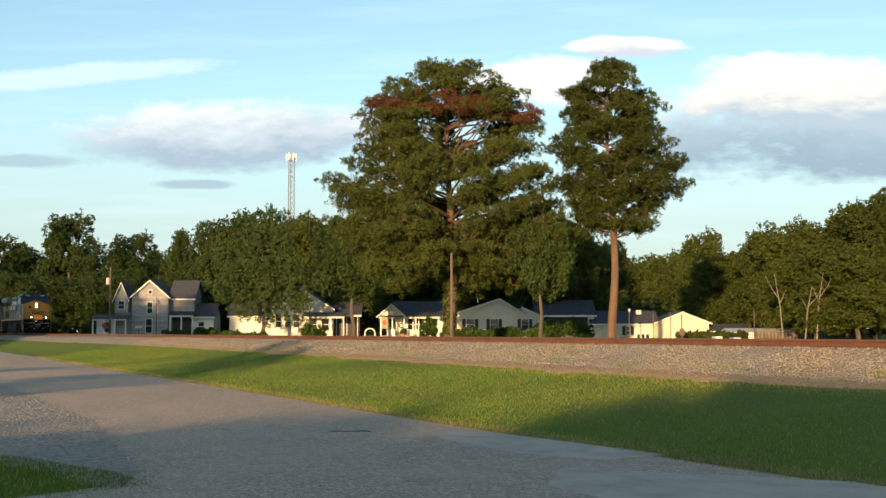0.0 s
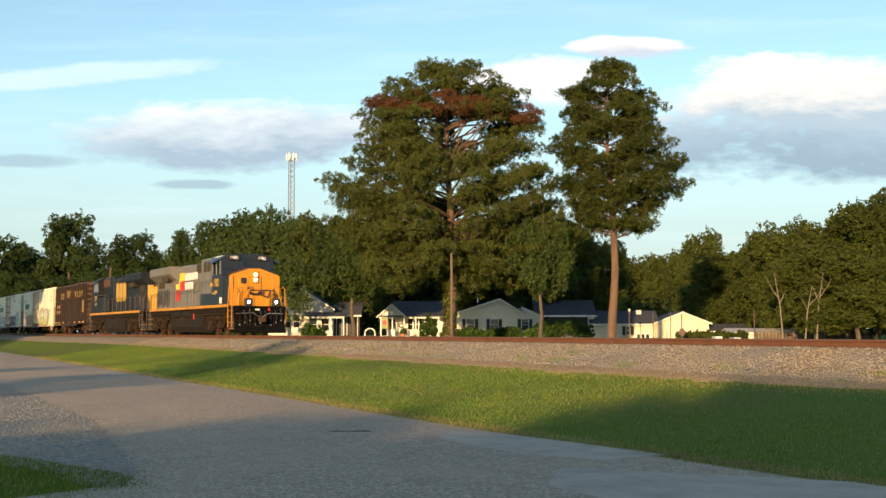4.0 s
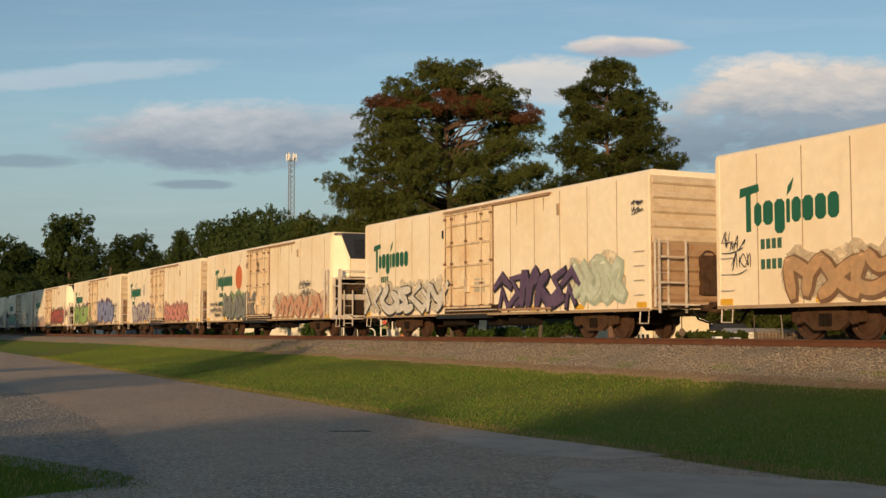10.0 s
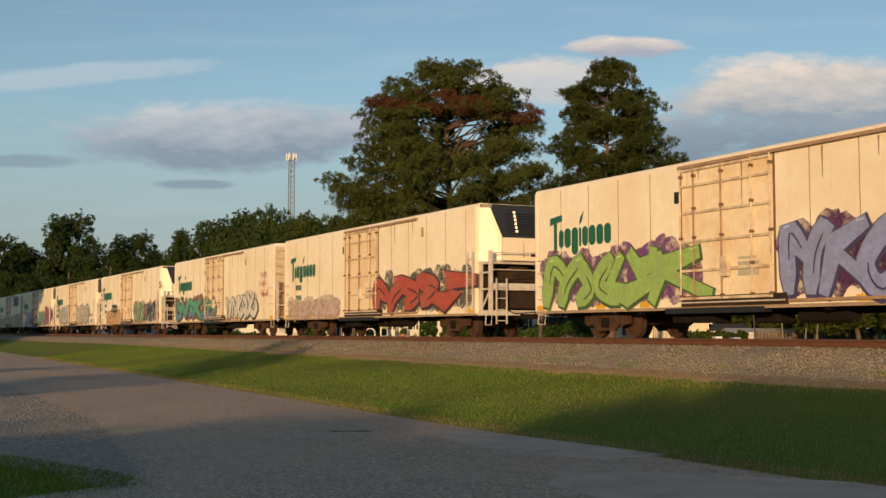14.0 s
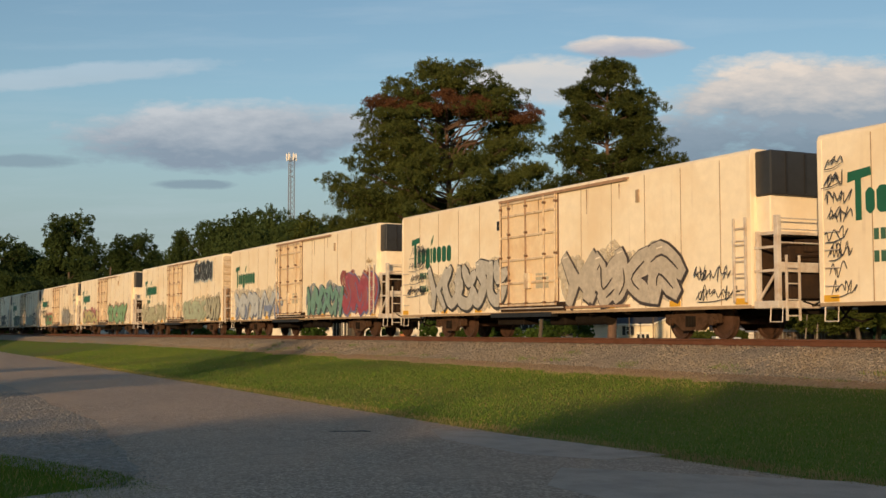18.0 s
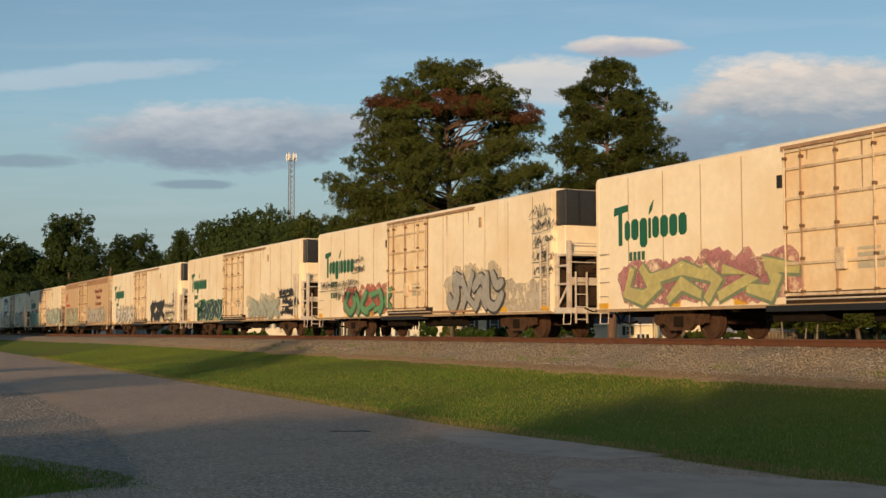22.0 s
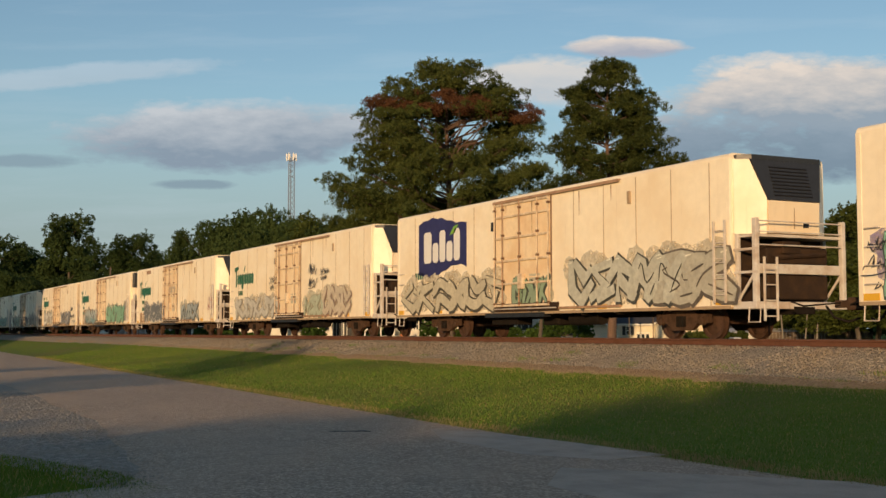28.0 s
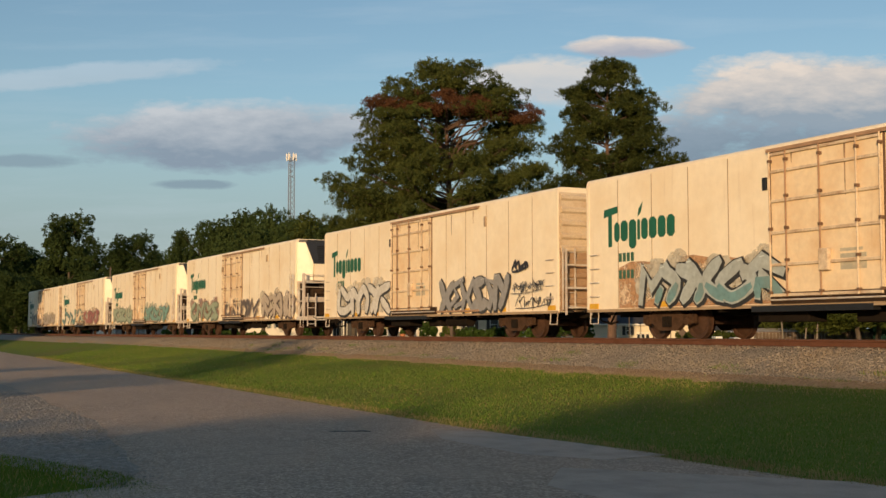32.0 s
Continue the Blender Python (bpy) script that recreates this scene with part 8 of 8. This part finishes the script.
spray(car, 9.7, 0.17, 7.34, 0, 0.32, 5, (0.68, 0.66, 0.6), (0.04, 0.04, 0.04), None, 1.0, 2, None)
spray(car, 9.7, 11.05, 15.97, 0.02, 0.37, 6, (0.1, 0.065, 0.13), (0.02, 0.018, 0.025), None, 1.0, 2, None)
spray(car, 9.7, 15.76, 18.06, 0.05, 0.4, 3, (0.55, 0.62, 0.5), (0.4, 0.47, 0.38), None, 1.4, 2, None)
tag(car, 9.7, 18.60, 19.22, 0.7, 0.8, (0.03, 0.03, 0.035), 0.022, 2, 2)
car = place_car("slant", -259.15, "plain")
wordmark(car, -8.35, 2.72, 1.03, LOGO_GREEN)
number_bars(car, -7.65, 2.15)
spray(car, 10.15, 3.56, 8.92, 0, 0.38, 5, (0.22, 0.23, 0.22), (0.06, 0.06, 0.06), (0.25, 0.36, 0.2), 1.25, 3, None)
spray(car, 10.15, 12.26, 18.91, 0, 0.3, 6, (0.62, 0.34, 0.22), (0.3, 0.14, 0.09), None, 1.0, 3, None)
tag(car, 10.15, 15.57, 17.14, 0.28, 0.5, (0.03, 0.03, 0.035), 0.022, 3, 2)
tag(car, 10.15, 0.83, 3.56, 0.06, 0.3, (0.03, 0.03, 0.035), 0.018, 3, 3)
tag(car, 10.15, 9.09, 9.77, 0.64, 0.8, (0.03, 0.03, 0.035), 0.022, 3, 2)
fruit(car, -4.04, 3.14, 0.66, FRUIT)
car = place_car("ribbed", -280.65, "plain")
wordmark(car, -8.70, 2.72, 1.03, LOGO_GREEN)
number_bars(car, -8.10, 2.15)
spray(car, 9.7, 2.03, 8.25, 0, 0.33, 6, (0.46, 0.44, 0.43), (0.13, 0.09, 0.17), (0.27, 0.22, 0.38), 1.0, 4, None)
faded_patch(car, 9.7, 8.0, 9.3, 0.06, 0.30, (0.16, 0.38, 0.36), 4)
spray(car, 9.7, 11.16, 16.85, 0, 0.3, 6, (0.66, 0.27, 0.22), (0.25, 0.08, 0.07), (0.55, 0.3, 0.26), 1.0, 4, None)
fruit(car, -4.56, 3.10, 0.42, FRUIT_PALE)
car = place_car("ribbed", -302.70, "plain")
wordmark(car, -8.70, 2.72, 1.03, LOGO_GREEN)
number_bars(car, -8.10, 2.15)
spray(car, 9.7, 0.69, 7.94, 0, 0.46, 4, (0.3, 0.47, 0.12), (0.07, 0.12, 0.04), (0.2, 0.07, 0.22), 1.3, 5, None)
spray(car, 9.7, 11.26, 16.98, 0, 0.5, 5, (0.26, 0.3, 0.52), (0.06, 0.05, 0.12), (0.1, 0.03, 0.1), 1.2, 5, None)
tag(car, 9.7, 17.01, 18.74, 0, 0.45, (0.03, 0.03, 0.035), 0.022, 5, 2)
car = place_car("slant", -325.65, "plain")
wordmark(car, -9.15, 2.72, 1.03, LOGO_GREEN)
number_bars(car, -8.55, 2.15)
lit_column(car, 20.3)
spray(car, 10.15, 10.94, 19.17, 0, 0.42, 3, (0.42, 0.08, 0.05), (0.06, 0.03, 0.03), (0.12, 0.12, 0.1), 1.5, 6, None)
faded_patch(car, 10.15, 0.58, 6.97, 0, 0.22, (0.62, 0.46, 0.38), 6)
spray(car, 10.15, 0.91, 6.97, 0, 0.2, 5, (0.58, 0.42, 0.36), (0.45, 0.33, 0.28), None, 1.0, 6, None)
car = place_car("ribbed", -347.10, "plain")
wordmark(car, -8.70, 2.72, 1.03, LOGO_GREEN)
number_bars(car, -8.10, 2.15)
spray(car, 9.7, 0.48, 9.34, 0, 0.36, 6, (0.1, 0.34, 0.22), (0.04, 0.07, 0.1), (0.3, 0.12, 0.1), 1.1, 7, (0.1, 0.2, 0.35))
spray(car, 9.7, 11.58, 16.77, 0, 0.36, 5, (0.68, 0.66, 0.6), (0.03, 0.03, 0.03), None, 1.0, 7, None)
tag(car, 9.7, 17.17, 18.36, 0.3, 0.7, (0.45, 0.08, 0.08), 0.022, 7, 2)
car = place_car("slant", -370.05, "plain")
wordmark(car, -9.15, 2.72, 1.03, LOGO_GREEN)
number_bars(car, -8.55, 2.15)
lit_column(car, 20.3)
spray(car, 10.15, 2.52, 8.21, 0, 0.26, 5, (0.62, 0.36, 0.16), (0.4, 0.22, 0.1), None, 1.0, 8, None)
tag(car, 10.15, 3.70, 7.18, 0.22, 0.42, (0.03, 0.03, 0.035), 0.06, 8, 2)
spray(car, 10.15, 12.09, 15.13, 0, 0.4, 4, (0.28, 0.36, 0.24), (0.05, 0.07, 0.05), None, 1.0, 8, None)
spray(car, 10.15, 15.18, 19.25, 0, 0.38, 6, (0.045, 0.05, 0.045), (0.62, 0.60, 0.56), (0.42, 0.12, 0.16), 1.0, 8, None)
tag(car, 10.15, 19.37, 19.91, 0.6, 0.75, (0.03, 0.03, 0.035), 0.022, 8, 2)
tag(car, 10.15, 0.17, 0.96, 0.05, 0.9, (0.03, 0.03, 0.035), 0.022, 8, 2)
car = place_car("square", -392.15, "plain")
wordmark(car, -9.15, 2.72, 1.03, LOGO_GREEN)
number_bars(car, -8.55, 2.15)
spray(car, 10.15, 2.60, 8.02, 0, 0.46, 5, (0.5, 0.49, 0.45), (0.05, 0.05, 0.05), None, 1.0, 9, None)
spray(car, 10.15, 11.70, 17.04, 0, 0.46, 4, (0.52, 0.47, 0.39), (0.06, 0.05, 0.05), None, 1.3, 9, None)
tag(car, 10.15, 17.16, 19.86, 0.05, 0.3, (0.03, 0.03, 0.035), 0.022, 9, 2)
tag(car, 10.15, 0.44, 2.15, 0.2, 0.7, (0.03, 0.03, 0.035), 0.022, 9, 2)
car = place_car("square", -414.45, "plain")
wordmark(car, -9.15, 2.72, 1.03, LOGO_GREEN)
number_bars(car, -8.55, 2.15)
spray(car, 10.15, 1.13, 8.26, 0, 0.4, 6, (0.52, 0.56, 0.58), (0.12, 0.16, 0.26), None, 1.1, 10, (0.2, 0.26, 0.42))
spray(car, 10.15, 12.10, 16.35, 0, 0.38, 5, (0.16, 0.32, 0.26), (0.04, 0.07, 0.08), (0.26, 0.33, 0.4), 1.0, 10, None)
spray(car, 10.15, 16.41, 19.85, 0, 0.48, 3, (0.34, 0.07, 0.1), (0.16, 0.18, 0.34), (0.3, 0.06, 0.06), 1.3, 10, None)
tag(car, 10.15, 18.74, 19.34, 0.5, 0.65, (0.5, 0.38, 0.2), 0.022, 10, 2)
car = place_car("ribbed", -436.00, "plain")
wordmark(car, -8.70, 2.72, 1.03, LOGO_GREEN)
number_bars(car, -8.10, 2.15)
spray(car, 9.7, 0.27, 7.05, 0, 0.3, 4, (0.46, 0.46, 0.3), (0.3, 0.28, 0.18), None, 1.3, 11, None)
spray(car, 9.7, 11.34, 16.07, 0, 0.34, 5, (0.42, 0.48, 0.34), (0.3, 0.34, 0.24), None, 1.0, 11, None)
spray(car, 9.7, 16.37, 19.02, 0, 0.37, 4, (0.45, 0.44, 0.32), (0.08, 0.08, 0.06), None, 1.0, 11, None)
spray(car, 9.7, 13.77, 17.42, 0.62, 0.94, 6, (0.025, 0.03, 0.035), (0.5, 0.56, 0.56), None, 1.5, 11, None)
car = place_car("square", -458.85, "plain")
wordmark(car, -9.15, 2.72, 1.03, LOGO_GREEN)
number_bars(car, -8.55, 2.15)
spray(car, 10.15, 1.45, 8.10, 0, 0.32, 4, (0.52, 0.48, 0.2), (0.2, 0.26, 0.16), (0.5, 0.22, 0.24), 1.3, 12, None)
spray(car, 10.15, 11.96, 18.15, 0, 0.4, 5, (0.22, 0.42, 0.22), (0.04, 0.06, 0.04), (0.55, 0.4, 0.3), 1.0, 12, None)
car = place_car("square", -481.15, "plain")
wordmark(car, -9.15, 2.72, 1.03, LOGO_GREEN)
number_bars(car, -8.55, 2.15)
spray(car, 10.15, 3.25, 8.10, 0, 0.3, 4, (0.13, 0.33, 0.16), (0.05, 0.1, 0.06), (0.52, 0.16, 0.12), 1.0, 13, None)
spray(car, 10.15, 13.05, 16.76, 0, 0.4, 4, (0.36, 0.36, 0.35), (0.06, 0.06, 0.06), None, 1.0, 13, None)
tag(car, 10.15, 0.44, 5.57, 0.2, 0.45, (0.03, 0.03, 0.035), 0.022, 13, 2)
tag(car, 10.15, 3.88, 5.57, 0.5, 0.68, (0.03, 0.03, 0.035), 0.022, 13, 2)
tag(car, 10.15, 18.46, 20.13, 0.3, 0.9, (0.03, 0.03, 0.035), 0.022, 13, 2)
faded_patch(car, 10.15, 16.64, 19.80, 0, 0.28, (0.62, 0.56, 0.46), 13)
car = place_car("square", -503.45, "plain")
wordmark(car, -9.15, 2.72, 1.03, LOGO_GREEN)
number_bars(car, -8.55, 2.15)
faded_patch(car, 10.15, 2.2, 8.1, 0, 0.33, (0.06, 0.27, 0.16), 14)
faded_patch(car, 10.15, 2.3, 8.0, 0, 0.31, (0.05, 0.24, 0.15), 33)
spray(car, 10.15, 3.1, 7.4, 0.02, 0.31, 5, (0.05, 0.08, 0.085), (0.36, 0.52, 0.46), None, 1.0, 14, None)
spray(car, 10.15, 12.31, 17.10, 0, 0.28, 5, (0.4, 0.44, 0.38), (0.28, 0.31, 0.27), None, 1.0, 14, None)
tag(car, 10.15, 17.10, 19.69, 0.05, 0.42, (0.03, 0.03, 0.035), 0.07, 14, 2)
car = place_car("square", -525.65, "plain")
wordmark(car, -9.15, 2.72, 1.03, LOGO_GREEN)
number_bars(car, -8.55, 2.15)
spray(car, 10.15, 1.77, 8.38, 0, 0.3, 6, (0.7, 0.68, 0.62), (0.03, 0.03, 0.03), None, 1.1, 15, None)
spray(car, 10.15, 12.97, 16.24, 0, 0.4, 3, (0.035, 0.035, 0.04), (0.1, 0.1, 0.1), None, 1.6, 15, None)
tag(car, 10.15, 16.24, 19.78, 0, 0.36, (0.03, 0.03, 0.035), 0.03, 15, 3)
tag(car, 10.15, 18.33, 19.58, 0.3, 0.55, (0.03, 0.03, 0.035), 0.022, 15, 2)
car = place_car("ribbed", -547.20, "orange")
slogan(car, 9.7)
faded_patch(car, 9.7, 0.54, 7.41, 0, 0.42, (0.46, 0.43, 0.3), 16)
spray(car, 9.7, 0.71, 7.07, 0, 0.25, 4, (0.4, 0.42, 0.28), (0.33, 0.3, 0.2), None, 1.0, 16, None)
spray(car, 9.7, 11.05, 18.57, 0, 0.34, 6, (0.5, 0.48, 0.42), (0.26, 0.21, 0.16), None, 1.0, 16, None)
car = place_car("ribbed", -569.35, "plain")
wordmark(car, -8.70, 2.72, 1.03, LOGO_GREEN)
number_bars(car, -8.10, 2.15)
spray(car, 9.7, 0.82, 3.60, 0, 0.42, 4, (0.22, 0.44, 0.32), (0.05, 0.09, 0.07), (0.3, 0.25, 0.4), 1.0, 17, None)
spray(car, 9.7, 3.60, 7.91, 0, 0.42, 5, (0.28, 0.5, 0.36), (0.05, 0.09, 0.07), (0.3, 0.25, 0.4), 1.1, 17, None)
spray(car, 9.7, 11.43, 19.60, 0, 0.44, 5, (0.45, 0.55, 0.48), (0.06, 0.09, 0.1), None, 1.0, 17, None)
tag(car, 9.7, 0.09, 1.32, 0.05, 0.4, (0.03, 0.03, 0.035), 0.022, 17, 2)
car = place_car("slant", -592.55, "plain")
number_bars(car, -8.55, 2.15)
blue_panel(car, 10.15)
spray(car, 10.15, 0.70, 8.23, 0, 0.34, 6, (0.54, 0.49, 0.36), (0.08, 0.07, 0.05), None, 1.1, 18, None)
spray(car, 10.15, 8.97, 11.10, 0.02, 0.3, 4, (0.26, 0.36, 0.24), (0.06, 0.07, 0.05), None, 1.0, 18, None)
spray(car, 10.15, 12.38, 17.56, 0, 0.4, 5, (0.5, 0.5, 0.42), (0.06, 0.06, 0.05), None, 1.2, 18, None)
spray(car, 10.15, 16.47, 19.44, 0, 0.4, 2, (0.44, 0.42, 0.34), (0.12, 0.1, 0.08), None, 1.4, 18, None)
car = place_car("slant", -614.65, "plain")
wordmark(car, -9.15, 2.72, 1.03, LOGO_GREEN)
number_bars(car, -8.55, 2.15)
spray(car, 10.15, 1.33, 8.05, 0, 0.3, 6, (0.54, 0.52, 0.46), (0.28, 0.26, 0.22), None, 1.0, 19, None)
spray(car, 10.15, 11.96, 14.10, 0.02, 0.28, 3, (0.44, 0.48, 0.36), (0.3, 0.3, 0.2), None, 1.0, 19, None)
spray(car, 10.15, 14.10, 17.23, 0, 0.36, 4, (0.58, 0.5, 0.38), (0.26, 0.18, 0.14), None, 1.0, 19, None)
tag(car, 10.15, 12.20, 13.20, 0.38, 0.68, (0.03, 0.03, 0.035), 0.03, 19, 2)
tag(car, 10.15, 13.53, 15.02, 0.45, 0.6, (0.03, 0.03, 0.035), 0.022, 19, 2)
tag(car, 10.15, 6.69, 7.80, 0.38, 0.6, (0.03, 0.03, 0.035), 0.022, 19, 2)
car = place_car("slant", -637.15, "plain")
wordmark(car, -9.15, 2.72, 1.03, LOGO_GREEN)
number_bars(car, -8.55, 2.15)
lit_column(car, 20.3)
faded_patch(car, 10.15, 1.0, 3.2, 0, 0.18, (0.52, 0.32, 0.17), 20)
spray(car, 10.15, 2.55, 7.93, 0, 0.35, 5, (0.15, 0.16, 0.17), (0.60, 0.58, 0.53), (0.40, 0.38, 0.35), 1.2, 20, None)
part("worn_patch", Geo().cbox(-7.35, -6.15, SIDE - 0.012, SIDE - 0.002, 4.2, 4.44, 0.003), RUST_PART, car, "brown patch of bare metal under the roof")
spray(car, 10.15, 12.34, 16.13, 0, 0.3, 5, (0.34, 0.38, 0.38), (0.04, 0.05, 0.05), None, 1.0, 20, None)
tag(car, 10.15, 18.17, 19.38, 0.2, 0.4, (0.35, 0.1, 0.1), 0.022, 20, 2)
tag(car, 10.15, 9.19, 11.08, 0.5, 0.62, (0.5, 0.45, 0.38), 0.022, 20, 2)
car = place_car("square", -659.35, "plain")
wordmark(car, -9.15, 2.72, 1.03, LOGO_GREEN)
number_bars(car, -8.55, 2.15)
faded_patch(car, 10.15, 1.6, 8.2, 0, 0.34, (0.58, 0.34, 0.18), 21)
spray(car, 10.15, 2.69, 8.11, 0, 0.34, 5, (0.42, 0.47, 0.46), (0.03, 0.03, 0.03), None, 1.1, 21, (0.17, 0.31, 0.32))
spray(car, 10.15, 11.82, 18.00, 0, 0.38, 5, (0.24, 0.46, 0.3), (0.04, 0.07, 0.05), None, 1.3, 21, None)
faded_patch(car, 10.15, 17.84, 19.36, 0.05, 0.45, (0.44, 0.42, 0.4), 21)
car = place_car("ribbed", -680.80, "plain")
wordmark(car, -8.70, 2.72, 1.03, LOGO_GREEN)
number_bars(car, -8.10, 2.15)
spray(car, 9.7, 1.80, 7.14, 0, 0.36, 4, (0.68, 0.66, 0.6), (0.04, 0.04, 0.04), None, 1.0, 22, None)
spray(car, 9.7, 11.58, 16.40, 0, 0.34, 6, (0.3, 0.3, 0.3), (0.05, 0.05, 0.05), None, 1.0, 22, None)
tag(car, 9.7, 16.59, 17.55, 0.36, 0.46, (0.03, 0.03, 0.035), 0.08, 22, 1)
tag(car, 9.7, 16.59, 19.00, 0.05, 0.3, (0.03, 0.03, 0.035), 0.022, 22, 2)
car = place_car("slant", -703.65, "plain")
wordmark(car, -9.15, 2.72, 1.03, LOGO_GREEN)
number_bars(car, -8.55, 2.15)
spray(car, 10.15, 1.29, 6.81, 0, 0.3, 4, (0.34, 0.4, 0.28), (0.15, 0.18, 0.13), (0.4, 0.26, 0.2), 1.0, 23, None)
spray(car, 10.15, 8.13, 13.93, 0, 0.3, 5, (0.12, 0.1, 0.09), (0.5, 0.4, 0.3), None, 1.0, 23, None)
spray(car, 10.15, 14.66, 19.38, 0, 0.34, 5, (0.5, 0.42, 0.33), (0.1, 0.07, 0.06), None, 1.0, 23, None)
car = place_car("slant", -725.85, "plain")
wordmark(car, -9.10, 2.72, 0.9, LOGO_GREEN)
number_bars(car, -8.55, 2.15)
spray(car, 10.15, 1.08, 7.15, 0, 0.3, 4, (0.34, 0.4, 0.28), (0.15, 0.18, 0.13), None, 1.0, 24, None)
spray(car, 10.15, 11.05, 17.71, 0, 0.3, 5, (0.2, 0.36, 0.3), (0.1, 0.12, 0.1), None, 1.0, 24, None)
car = place_car("slant", -748.35, "plain")
wordmark(car, -9.10, 2.72, 0.9, LOGO_GREEN)
number_bars(car, -8.55, 2.15)
spray(car, 10.15, 0.80, 10.74, 0, 0.36, 4, (0.16, 0.3, 0.28), (0.08, 0.1, 0.1), None, 1.0, 25, None)
spray(car, 10.15, 10.74, 17.64, 0, 0.32, 4, (0.36, 0.12, 0.1), (0.1, 0.06, 0.05), None, 1.0, 25, None)
car = place_car("ribbed", -770.40, "plain")
wordmark(car, -8.65, 2.72, 0.9, LOGO_GREEN)
number_bars(car, -8.10, 2.15)
spray(car, 9.7, 2.97, 17.71, 0, 0.3, 5, (0.4, 0.34, 0.28), (0.2, 0.17, 0.14), None, 1.0, 26, None)


def motions():
    """The train rolls by at an even pace; its wheels turn with it."""
    for thing_, x, r, way in ROLLING:
        turn = pose(0, 0, 0, 0, 0, 0 if way > 0 else 180)
        walk(thing_, [(0, pose(x, TRACK_Y, RAIL_Z) @ turn), (32, pose(x + SPEED * 32, TRACK_Y, RAIL_Z) @ turn)])
        t0, t1 = max(0.0, (-75 - x) / SPEED), min(32.0, (12 - x) / SPEED)
        if t1 <= t0:
            continue
        a, b = math.ceil(t0 * FPS), math.floor(t1 * FPS)
        for o in thing_.children:
            if not o.name.startswith("wheelset"):
                continue
            at = Matrix.Translation(o.location)
            spin = way * SPEED / r / FPS
            rows = [(0, at)] if a > 0 else []
            rows += [(i / FPS, at @ Matrix.Rotation(spin * (i - a), 4, "Y")) for i in range(a, b + 1)]
            if b < 32 * FPS:
                rows.append((32, rows[-1][1]))
            walk(o, rows)


motions()
